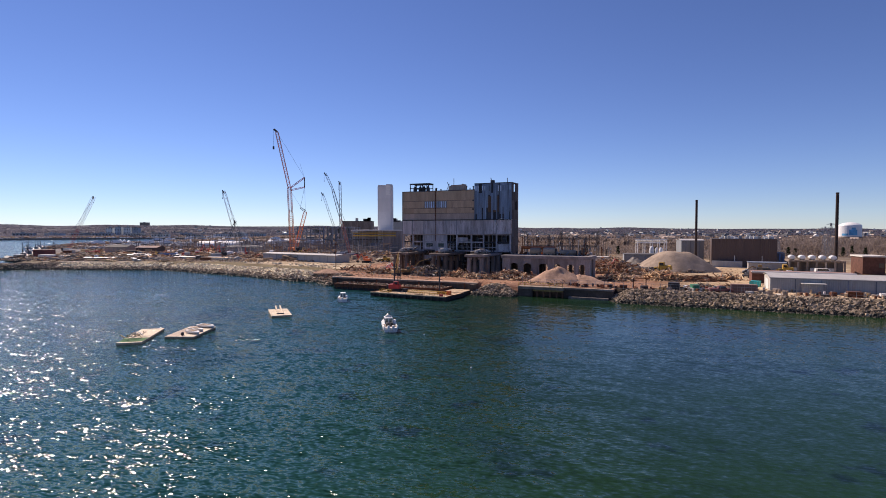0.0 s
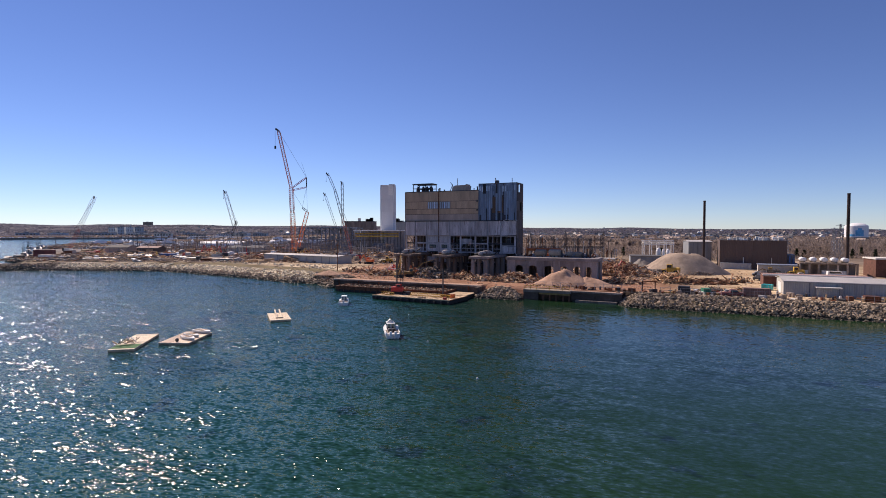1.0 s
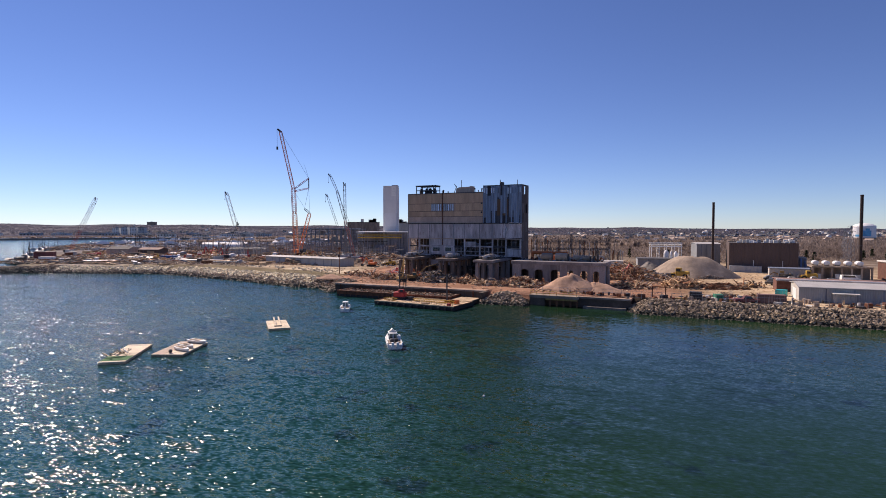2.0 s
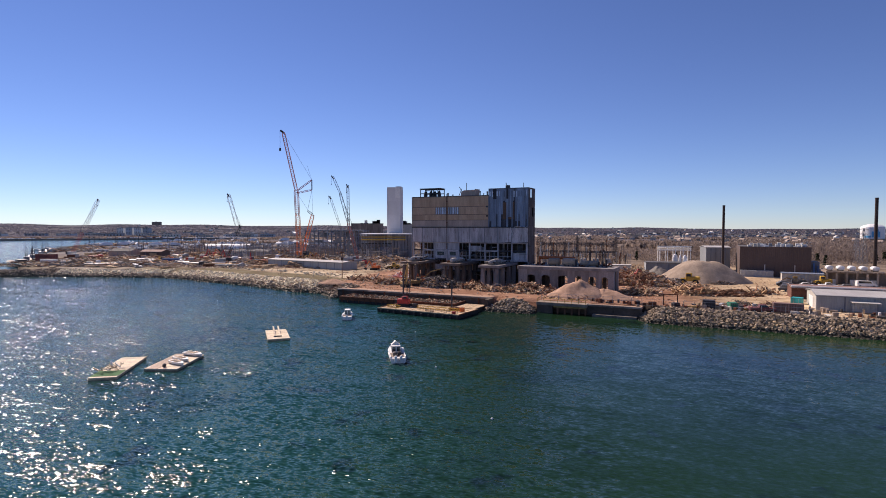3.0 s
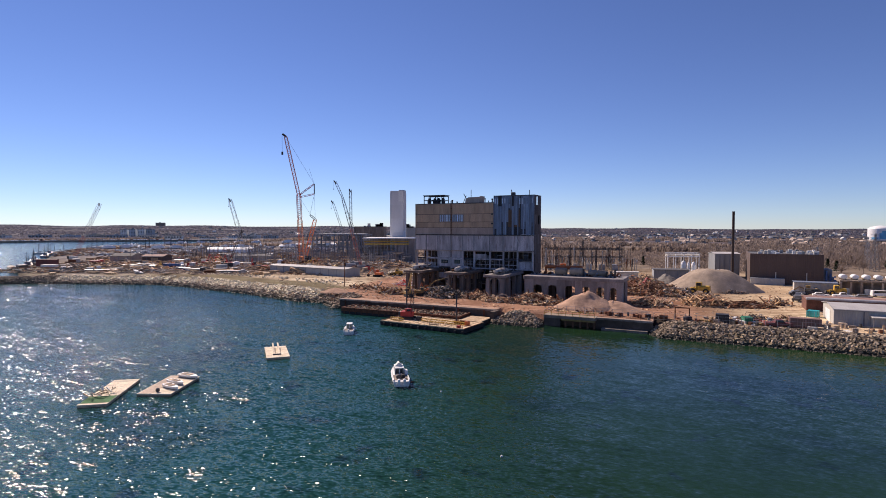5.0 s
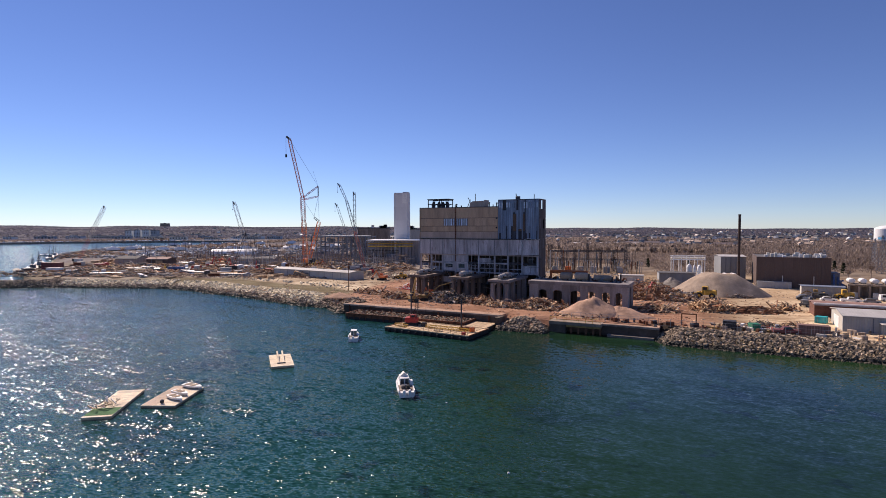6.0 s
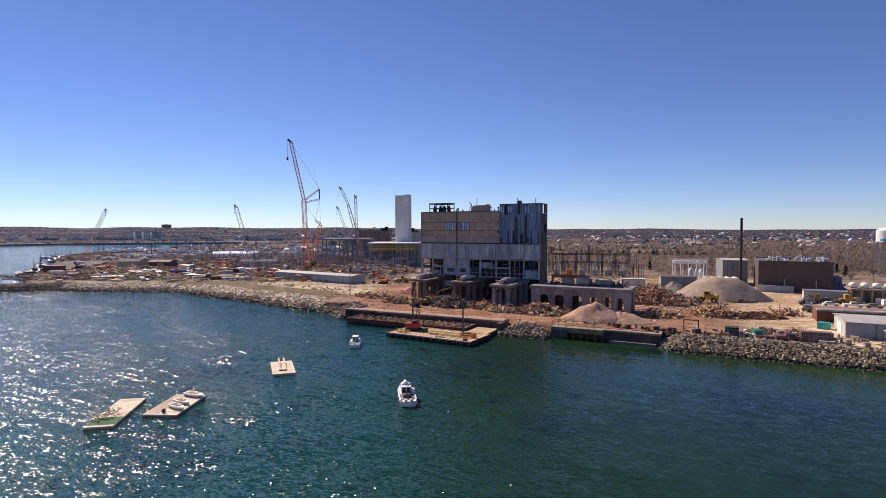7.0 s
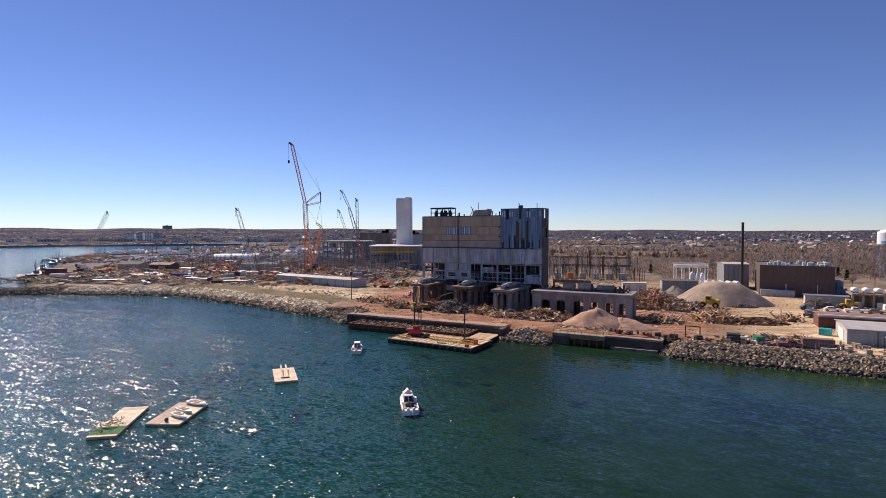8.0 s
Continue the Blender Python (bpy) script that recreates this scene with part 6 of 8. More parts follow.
def process_plant():
    """The white pipe bridge with tanks, and the hall behind."""
    t = thing("pipe_bridge", "white steel pipe bridge on trestles", "pipe bridge", pose(94.6, 262, GROUND, 0, 0, -6))
    for x in (0, 3.4, 6.8, 10.2, 13.4):
        for y in (0, 3.5):
            bm = B()
            box(bm, x - 0.16, x + 0.16, y - 0.16, y + 0.16, 0, 11.2)
            part("leg", bm, WHITE, t)
    for y in (0, 3.5):
        for z in (9.8, 11.4):
            bm = B()
            box(bm, -0.4, 13.8, y - 0.15, y + 0.15, z, z + 0.4)
            part("girder", bm, WHITE, t)
    for k in range(3):
        bm = B()
        tube(bm, (-0.5, 0.9 + k * 0.9, 10.8), (14.0, 0.9 + k * 0.9, 10.7), 0.32, 8)
        part("pipe", bm, OFFWHITE, t)
    def silo(m, r, h, label):
        s = thing("white_tank", label, "tank", m, "white process tanks")
        bm = B()
        turned(bm, [(r * 0.55, 0), (r * 0.55, h * 0.15), (r, h * 0.25), (r, h * 0.82), (r * 0.7, h * 0.94), (r * 0.2, h)], 16)
        part("shell", bm, WHITE, s)
        for k in range(4):
            a = math.pi / 4 + k * math.pi / 2
            bm = B()
            tube(bm, (r * 0.85 * math.cos(a), r * 0.85 * math.sin(a), 0), (r * 0.85 * math.cos(a), r * 0.85 * math.sin(a), h * 0.3), 0.12, 6)
            part("leg", bm, STEEL_GREY, s)
        return s
    for x, y, r, h in ((98.3, 254, 1.15, 8.6), (100.9, 255, 0.6, 8.0), (103.5, 256, 0.9, 8.0)):
        silo(pose(x, y, GROUND), r, h, "upright white process tank")
    def lying(m, label):
        s = thing("white_tank", label, "tank", m, "lying white tanks")
        bm = B()
        rings = []
        for y, k in ((0, 0.5), (0.25, 0.9), (0.7, 1), (5.3, 1), (5.75, 0.9), (6.0, 0.5)):
            rings.append([(1.35 * k * math.cos(2 * math.pi * i / 14), y, 1.75 + 1.35 * k * math.sin(2 * math.pi * i / 14)) for i in range(14)])
        loft(bm, rings)
        part("shell", bm, WHITE, s)
        for y in (1.2, 4.6):
            bm = B()
            box(bm, -1.0, 1.0, y, y + 0.4, 0, 1.0)
            part("saddle", bm, CONCRETE, s)
    for k in range(5):
        lying(pose(103.2 + k * 2.95, 249.4 - k * 0.36, GROUND + 2.4, 0, 0, -7) @ Matrix.Diagonal((0.8, 0.8, 0.8, 1)), "white horizontal storage tank on a concrete stand")
    bm = B()
    box(bm, 0, 16.4, -0.4, 6, 0, 2.4)
    single("tank_stand", bm, WHITE, pose(101.4, 249.6, GROUND, 0, 0, -7), "long white-painted stand under the white tanks", "tank stand")
    shed("plant_hall", pose(118.0, 267, GROUND, 0, 0, -12), 10.4, 12.0, 11.0, 0.6, GREY_WALL, GALV, "grey plant hall with a pale flat roof", 0, 4)
    shed("low_plant_building", pose(84, 250, GROUND, 0, 0, -14), 14.0, 8.0, 5.0, 0.3, GREY_WALL, ROOF_DARK, "low grey plant building behind the scrap", 1, 2)
    shed("white_office_trailer", pose(69, 256, GROUND, 0, 0, -10), 10.0, 3.2, 3.4, 0.2, OFFWHITE, GALV, "white office trailer behind the scrap ridge", 2)
    # tanks by the second chimney
    t = thing("tank_building", "low concrete building with open bays and white roof tanks", "building", at(142.3, 46, GROUND, 0))
    bm = B()
    box(bm, 0, 18, 0, 10, 4.2, 4.8)
    part("roof_slab", bm, CONCRETE, t)
    for i in range(7):
        bm = B()
        box(bm, i * 2.9, i * 2.9 + 0.6, 0, 0.6, 0, 4.2)
        part("pillar", bm, CONCRETE, t)
    bm = B()
    box(bm, 0, 18, 4, 4.4, 0, 4.2)
    part("inner_wall", bm, CONCRETE_DARK, t)
    for i in range(3):
        bm = B()
        box(bm, 1.2 + i * 5.8, 3.0 + i * 5.8, 0.2, 0.5, 0, 2.0)
        part("low_panel", bm, OFFWHITE, t)
    for i in range(15):
        bm = B()
        box(bm, 0.4 + i * 1.18, 0.8 + i * 1.18, -0.3, 0.0, 4.35, 4.7)
        part("joist_end", bm, CONCRETE_DARK, t)
    for k in range(5):
        lying(at(143.8 + k * 3.3, 48, GROUND + 4.8, 0) @ Matrix.Diagonal((0.8, 0.7, 0.6, 1)), "white horizontal tank on a flat roof")
    b = thing("brick_building", "square brown brick building with a pale flat roof", "building", at(165.6, 47.5, GROUND, 8))
    bm = B()
    box(bm, 0, 7.0, 0, 10, 0, 6.4)
    part("wall", bm, BRICK, b)
    bm = B()
    box(bm, -0.3, 7.3, -0.3, 10.3, 6.4, 6.9)
    part("roof", bm, OFFWHITE, b)
    bm = B()
    box(bm, 5.0, 6.6, -0.05, 0, 2.4, 4.2)
    part("window", bm, GLASS, b)
    tall = silo(at(178.0, 50, GROUND), 1.8, 9.6, "tall white silo with a bent duct beside the brick building")
    bm = B()
    for a, b in zip(((0, 0, 8.8), (0, 0, 10.6), (0.7, 0, 11.4), (2.2, 0, 11.4)), ((0, 0, 10.6), (0.7, 0, 11.4), (2.2, 0, 11.4), (3.2, 0, 10.2))):
        tube(bm, a, b, 0.6, 10)
    part("duct", bm, WHITE, tall)


process_plant()


def pylon(m, h, label, base=3.2):
    t = thing("lattice_pylon", label, "pylon", m, "lattice pylons")
    bm = B()
    def leg(k, z):
        f = z / h
        q = base / 2 * (1 - 0.86 * f)
        return (q * (1, 1, -1, -1)[k], q * (1, -1, -1, 1)[k], z)
    zs = [h * i / 8 for i in range(9)]
    for a, b in zip(zs, zs[1:]):
        for k in range(4):
            beam(bm, leg(k, a), leg(k, b), 0.16)
            beam(bm, leg(k, a), leg((k + 1) % 4, b), 0.08)
            beam(bm, leg((k + 1) % 4, a), leg(k, b), 0.08)
    part("mast", bm, STEEL_GREY, t)
    for z in (h * 0.72, h * 0.84, h * 0.96):
        bm = B()
        beam(bm, (-2.6, 0, z), (2.6, 0, z), 0.14)
        beam(bm, (-2.6, 0, z), (0, 0, z + 0.8), 0.08)
        beam(bm, (2.6, 0, z), (0, 0, z + 0.8), 0.08)
        part("cross_arm", bm, STEEL_GREY, t)


pylon(pose(219.2, 305, GROUND), 20, "grey lattice power pylon among bare trees")
pylon(pose(228, 322, GROUND), 18, "grey lattice power pylon by the wood")
pylon(pose(186, 300, GROUND), 13, "small grey lattice pylon behind the tanks")


SKY_BLUE = surf("sky_blue_paint", (0.12, 0.38, 0.60), 0.5, var=0.3, scale=0.2, dirty=0.1)


def water_tank():
    t = thing("water_tower", "broad white water tank with a sky-blue patch", "water tank", pose(618.5, 820.5, GROUND + 5, 0, 0, -42) @ Matrix.Diagonal((0.82, 0.82, 1, 1)))
    bm = B()
    turned(bm, [(18.0, 0), (18.0, 16.5), (17.2, 17.6), (13, 19.6), (7, 21.0), (0.5, 21.6)], 40)
    part("shell", bm, WHITE, t)
    bm = B()
    n = 10
    for a0, a1, z0, z1 in ((-1.55, -0.85, 2.0, 10.5), (-1.35, -1.0, 10.5, 13.5), (-2.2, -1.6, 1.5, 4.5)):
        lo = [(18.06 * math.cos(a0 + (a1 - a0) * i / n), 18.06 * math.sin(a0 + (a1 - a0) * i / n)) for i in range(n + 1)]
        hi = [(18.16 * math.cos(a0 + (a1 - a0) * i / n), 18.16 * math.sin(a0 + (a1 - a0) * i / n)) for i in range(n + 1)]
        loft(bm, [[(x, y, z) for x, y in lo + hi[::-1]] for z in (z0, z1)])
    part("painted_patch", bm, SKY_BLUE, t, "painted blue patch")
    bm = B()
    turned(bm, [(18.3, -4), (18.3, 0)], 40)
    part("footing", bm, CONCRETE, t)


water_tank()


# ---- switchyard ----
def switchyard():
    rng = random.Random(19)
    t = thing("switchyard", "open steel switchyard gantries with rows of insulators", "switchyard", pose(48, 322, GROUND, 0, 0, -14))
    for i in range(7):
        for j in range(4):
            x, y, h = i * 7.2, j * 11.0, 12.5 + (3.5 if i % 3 == 0 else 0) - j * 0.6
            bm = B()
            lattice(bm, (x, y, 0), (x, y, h), 0.8, 8, 0.07)
            part("gantry_column", bm, STEEL_DARK, t)
    for j in range(4):
        for z in (7.0, 11.6):
            bm = B()
            lattice(bm, (0, j * 11.0, z - j * 0.6), (43.2, j * 11.0, z - j * 0.6), 0.7, 24, 0.06)
            part("gantry_beam", bm, STEEL_DARK, t)
    for i in range(150):
        x, y = rng.uniform(-6, 50), rng.uniform(-14, 40)
        bm = B()
        h = rng.uniform(2.5, 6) if rng.random() < 0.7 else rng.uniform(7, 12)
        tube(bm, (x, y, 0), (x, y, h), 0.16, 6)
        turned(bm, [(0.2, h), (0.35, h + 0.3), (0.2, h + 0.6), (0.35, h + 0.9), (0.15, h + 1.4)], 8, (x, y))
        part("insulator", bm, rng.choice((STEEL_GREY, RUST, STEEL_DARK, STEEL_GREY, CONCRETE)), t)
    for k in range(6):
        bm = B()
        soft_box(bm, 3 + k * 6.8, 6.2 + k * 6.8, -5, -2, 0, 3.2, 0.15)
        part("transformer", bm, rng.choice((STEEL_GREY, GREY_WALL, ORANGE)), t)


switchyard()

# ---- cranes ----
def crawler_base(t, m_local, paint):
    """Tracks and house, as parts of a crane."""
    for y in (-3.2, 2.0):
        bm = B()
        soft_box(bm, -4.2, 4.2, y, y + 1.2, 0, 1.5, 0.2)
        part("track", bm, RUBBER, t, m=m_local)
    bm = B()
    soft_box(bm, -4.5, 3.0, -1.7, 1.7, 1.5, 4.3, 0.2)
    part("house", bm, paint, t, m=m_local)
    bm = B()
    box(bm, -6.2, -4.5, -1.9, 1.9, 1.7, 4.6)
    part("counterweight", bm, STEEL_DARK, t, m=m_local)
    bm = B()
    soft_box(bm, 1.2, 3.2, -2.9, -1.7, 1.8, 4.0, 0.15)
    part("cab", bm, paint, t, m=m_local)


def crane(base, tip, label, paint, w=1.8, lower=None, lower_to=0.0, jib=None, stays=True, r=0.09):
    """A crawler crane at base; its boom runs to tip, and jib, if given, is the end of a second boom."""
    bx, by = base
    t = thing("crawler_crane", label, "crane", pose(bx, by, GROUND), "construction cranes")
    foot = Vector((0, 0, 2.6))
    end = Vector((tip[0] - bx, tip[1] - by, tip[2] - GROUND))
    yaw = math.degrees(math.atan2(end.y, end.x if abs(end.x) > 0.5 else 0.5))
    crawler_base(t, pose(0, 0, 0, 0, 0, yaw) @ Matrix.Diagonal((0.7, 0.7, 0.7, 1)), paint)
    mid = foot.lerp(end, lower_to)
    n = int((end - foot).length / 3.0)
    if lower_to:
        bm = B()
        lattice(bm, foot, mid, w, int(n * lower_to), r)
        part("lower_boom", bm, lower, t)
    bm = B()
    lattice(bm, mid, end, w, max(3, int(n * (1 - lower_to))), r)
    part("boom", bm, paint, t)
    top = end
    if jib:
        top = Vector((jib[0] - bx, jib[1] - by, jib[2] - GROUND))
        bm = B()
        lattice(bm, end, top, w * 0.8, max(4, int((top - end).length / 3)), r * 0.9)
        part("jib", bm, STEEL_GREY, t)
    bm = B()
    soft = top - (top - mid).normalized() * 1.5
    beam(bm, soft, top + Vector((-0.8, 0, 0.4)), 0.45, 0.55)
    part("boom_head", bm, STEEL_DARK, t)
    bm = B()
    tube(bm, top + Vector((-0.8, 0, 0)), top + Vector((-0.8, 0, -4)), 0.05, 4)
    box(bm, top.x - 0.95, top.x - 0.65, top.y - 0.15, top.y + 0.15, top.z - 4.6, top.z - 4)
    part("hook_block", bm, STEEL_DARK, t)
    if stays:
        back = Vector((3.5 if end.x < 0 else -3.5, 0, 4.5))
        bm = B()
        tube(bm, back, end, 0.07, 4)
        part("pendant_stay", bm, STEEL_DARK, t)
    return t


RED_DARK = surf("faded_red_paint", (0.52, 0.21, 0.17), 0.6, var=0.3, scale=0.5)


def great_crane():
    bx, by = -103.0, 370.0
    t = thing("crawler_crane", "very tall luffing crawler crane with orange lower mast", "crane", pose(bx, by, GROUND), "construction cranes")
    crawler_base(t, pose(0, 0, 0, 0, 0, 150), CRANE_ORANGE)
    foot, knee, tip = Vector((-0.3, 0, 2.5)), Vector((-2.0, 0, 45.2)), Vector((-9.2, -3.3, 82.6))
    join = foot.lerp(knee, 0.62)
    for nm, a, b, n, w, mt in (("lower_boom", foot, join, 18, 2.6, CRANE_ORANGE), ("boom", join, knee, 12, 2.4, RED_DARK), ("jib", knee, tip, 26, 1.8, RED_DARK), ("derrick_mast", Vector((1.6, 1, 3)), Vector((8.4, 2, 28.8)), 16, 2.1, CRANE_ORANGE),
                               ("derrick_head", Vector((8.4, 2, 28.8)), Vector((4.9, 2, 31.6)), 3, 1.1, STEEL_DARK), ("luffing_strut", knee + Vector((0.5, 0, -0.5)), Vector((8.2, 1, 52.0)), 4, 0.8, RED), ("rear_strut", knee + Vector((0.5, 0, -2)), Vector((8.2, 1, 45.4)), 4, 0.8, RED)):
        bm = B()
        lattice(bm, a, b, w, n, 0.17 if w > 1.5 else 0.12)
        part(nm, bm, mt, t)
    for a, b, k in (((8.2, 1, 52.0), (8.2, 1, 45.4), 0.35), ((8.2, 1, 52.0), (5.0, 1, 62), 0.06), ((8.2, 1, 52.0), tip, 0.07), ((8.2, 1, 45.4), (4.9, 2, 31.6), 0.08), ((-2, 0, 44), (5.5, 2, 31.5), 0.06), ((8.2, 1, 45.4), (8.4, 2, 28.8), 0.06)):
        bm = B()
        tube(bm, a, b, k, 5)
        part("pendant_stay", bm, STEEL_DARK, t)
    bm = B()
    beam(bm, tip, tip + Vector((-1.8, 0, 1.4)), 1.6, 1.2)
    part("boom_head", bm, STEEL_DARK, t)
    bm = B()
    tube(bm, tip + Vector((-2.2, 0, 0.8)), tip + Vector((-2.2, 0, -10)), 0.07, 4)
    box(bm, tip.x - 2.7, tip.x - 1.7, tip.y - 0.4, tip.y + 0.4, tip.z - 12, tip.z - 10)
    part("hook_block", bm, STEEL_DARK, t)


great_crane()
crane((-273, 393), (-253.4, 393, 43.3), "pale lattice-boom crawler crane at the end of the yard", OFFWHITE, 1.9, RED, 0.38)
crane((-122.3, 326), (-131.4, 324.4, 42.6), "pale lattice-boom crane beyond the shore road", OFFWHITE, 1.9)
crane((-131.5, 322), (-124.7, 325, 24.6), "dark crawler crane with a short boom", STEEL_DARK, 1.1, stays=False, r=0.14)
crane((-52.4, 305), (-62.2, 305, 42.4), "crawler crane with grey luffing jib and faded red lower boom", STEEL_GREY, 1.3, RED_DARK, 0.55, (-66.0, 304.8, 51.0))
crane((-60.4, 320), (-60.8, 320, 47.6), "slim grey crane with an almost upright boom", STEEL_GREY, 1.2, stays=False)
crane((-61.8, 332), (-73.4, 330, 41.6), "slim grey crane with a leaning boom", STEEL_GREY, 1.1, stays=False)


# ---- new plant behind ----
def stack_tower():
    t = thing("exhaust_stack", "tall white-grey clad square exhaust stack", "stack", pose(-44.4, 418.5, GROUND))
    c, h, k = 5.6, 50.6, 1.3
    ring = [(-c + k, -c), (c - k, -c), (c, -c + k), (c, c - k), (c - k, c), (-c + k, c), (-c, c - k), (-c, -c + k)]
    zs = [0, 10, 20, 30, 40, 49]
    for a, b in zip(zs, zs[1:]):
        bm = B()
        loft(bm, [[(x, y, a + 0.03) for x, y in ring], [(x, y, b - 0.03) for x, y in ring]])
        part("cladding_lift", bm, STACK_WHITE, t)
    bm = B()
    loft(bm, [[(x * 0.985, y * 0.985, 0.1) for x, y in ring], [(x * 0.985, y * 0.985, 49.2) for x, y in ring]])
    part("core", bm, STACK_WHITE, t)
    bm = B()
    box(bm, -5.3, 0.6, -5.5, 5.5, 49, 50.3)
    box(bm, 1.0, 5.3, -5.3, 5.3, 49, 50.9)
    part("top_rim", bm, STACK_WHITE, t)
    bm = B()
    box(bm, 0.8, 4.4, -5.75, -5.55, 42.5, 50.2)
    part("notch_panel", bm, WHITE, t)


STACK_WHITE = surf("stack_cladding", (0.60, 0.60, 0.61), 0.6, var=0.08, scale=0.08, dirty=0.12, pieces=0.03, streaks=True)
stack_tower()


def flat_roof_hall():
    t = thing("flat_roof_hall", "unfinished grey hall with white flat roof and yellow crane beams", "building", pose(-64.5, 384, GROUND))
    w, d, h = 35.0, 34.0, 15.6
    bm = B()
    box(bm, -0.8, w + 0.6, -0.8, d, h, h + 0.6)
    part("roof", bm, WHITE, t)
    bm = B()
    box(bm, 21.5, w, 0, 0.5, 0, h)
    part("front_wall", bm, GREY_CONCRETE, t)
    bm = B()
    box(bm, w - 0.5, w, 0.5, d, 0, h)
    part("side_wall", bm, GREY_CONCRETE, t)
    bm = B()
    box(bm, 0, w - 0.5, d - 0.5, d - 0.05, 0, h)
    part("back_wall", bm, GREY_CONCRETE, t)
    for i in range(15):
        bm = B()
        box(bm, i * 2.3, i * 2.3 + 0.4, 0, 0.5, 0, h)
        part("column", bm, STEEL_GREY, t)
    for z in (4.5, 9.0):
        bm = B()
        box(bm, 0, 21.4, 0.55, 0.9, z, z + 0.5)
        part("girt", bm, STEEL_DARK, t)
    for z in (11.6, 13.4):
        bm = B()
        box(bm, 0.3, w - 4, -0.35, -0.05, z, z + 0.8)
        part("crane_beam", bm, YELLOW, t, "yellow crane runway beam")
    bm = B()
    box(bm, 14, 22, -6, -0.5, 0, 7)
    part("annex", bm, SLATE, t)


flat_roof_hall()


def steel_frame_plant():
    rng = random.Random(77)
    t = thing("steel_plant_frame", "unfinished grey steel frame of the new plant", "steel frame building", pose(-113, 420, GROUND))
    nx, w = 14, 44.0
    for i in range(nx):
        for j in range(3):
            x, y = w * i / (nx - 1), j * 14.0
            bm = B()
            box(bm, x - 0.3, x + 0.3, y - 0.3, y + 0.3, 0, 18.4)
            part("column", bm, STEEL_GREY if (i + j) % 3 else SLATE, t)
    for j in range(3):
        for z in (4.5, 9.0, 13.5, 18.2):
            bm = B()
            box(bm, 0, w, j * 14 - 0.22, j * 14 + 0.22, z - 0.35, z)
            part("floor_beam", bm, STEEL_GREY, t)
    for i in range(nx):
        for z in (9.0, 18.2):
            bm = B()
            x = w * i / (nx - 1)
            box(bm, x - 0.15, x + 0.15, 0.3, 27.7, z - 0.8, z - 0.4)
            part("cross_beam", bm, SLATE, t)
    for i in range(nx - 1):
        if rng.random() < 0.6:
            x0, x1 = w * i / (nx - 1), w * (i + 1) / (nx - 1)
            z = rng.choice((0, 4.5, 9.0, 13.5))
            bm = B()
            beam(bm, (x0, -0.2, z), (x1, -0.2, z + 4.3), 0.2)
            beam(bm, (x1, -0.2, z), (x0, -0.2, z + 4.3), 0.2)
            part("brace", bm, STEEL_GREY, t)
    for i in range(26):
        x, y, z = rng.uniform(1, w - 4), rng.uniform(3, 24), rng.choice((0, 4.5, 9.0, 13.5))
        bm = B()
        if rng.random() < 0.5:
            soft_box(bm, x, x + rng.uniform(1.5, 5), y, y + 3, z, z + rng.uniform(1.5, 4), 0.1)
        else:
            tube(bm, (x, y, z + 1), (x + rng.uniform(2, 6), y, z + 1), rng.uniform(0.4, 1.1), 10)
        part("plant_unit", bm, rng.choice((STEEL_GREY, SLATE, GREY_WALL, OFFWHITE, CONCRETE_DARK)), t)
    bm = B()
    box(bm, 6, w - 3, 2, 26, 18.25, 18.6)
    part("roof_deck", bm, GREY_WALL, t)


steel_frame_plant()
for i, (x, y, w, d, h, mt, lab) in enumerate(((-97, 520, 28, 20, 24, CONCRETE_DARK, "dark grey plant block with rooftop units"), (-47, 480, 12, 14, 23, GREY_WALL, "grey plant block beside the white stack"),
                                         (-110, 600, 26, 20, 22, CONCRETE_DARK, "far grey plant block with rooftop units"))):
    t = thing("plant_block", lab, "building", pose(x, y, GROUND))
    bm = B()
    box(bm, 0, w, 0, d, 0, h)
    part("wall", bm, mt, t)
    rng = random.Random(i)
    bm = B()
    box(bm, -0.3, w + 0.3, -0.3, d, h, h + 0.5)
    part("roof", bm, ROOF_DARK, t)
    for k in range(6):
        bm = B()
        xx = rng.uniform(0, w - 3)
        soft_box(bm, xx, xx + rng.uniform(1.5, 4.5), 1, 4, h + 0.5, h + rng.uniform(1.4, 4.0), 0.1)
        part("roof_unit", bm, rng.choice((STEEL_GREY, STEEL_DARK, OFFWHITE)), t)

shed("waterfront_shed", pose(-98.6, 295.4, GROUND, 0, 0, -32.5), 54.0, 10.0, 3.5, 0.5, GREY_WALL, GALV, "very long low grey shed with a pale roof", 1, 9)
t = thing("utility_pole", "slim dark utility pole above the shore", "pole", pose(-44.7, 224.7, GROUND))
bm = B()
tube(bm, (0, 0, -0.3), (0, 0, 11), 0.17, 8, 0.11)
part("shaft", bm, RUST, t)
bm = B()
box(bm, -0.8, 0.8, -0.07, 0.07, 10.2, 10.4)
part("cross_arm", bm, RUST, t)
digger(pose(-38, 268, GROUND, 0, 0, 160), "orange excavator beside rubble behind the shed", ORANGE, (2.8, 4.4, 5.0, 1.0), 1.0)

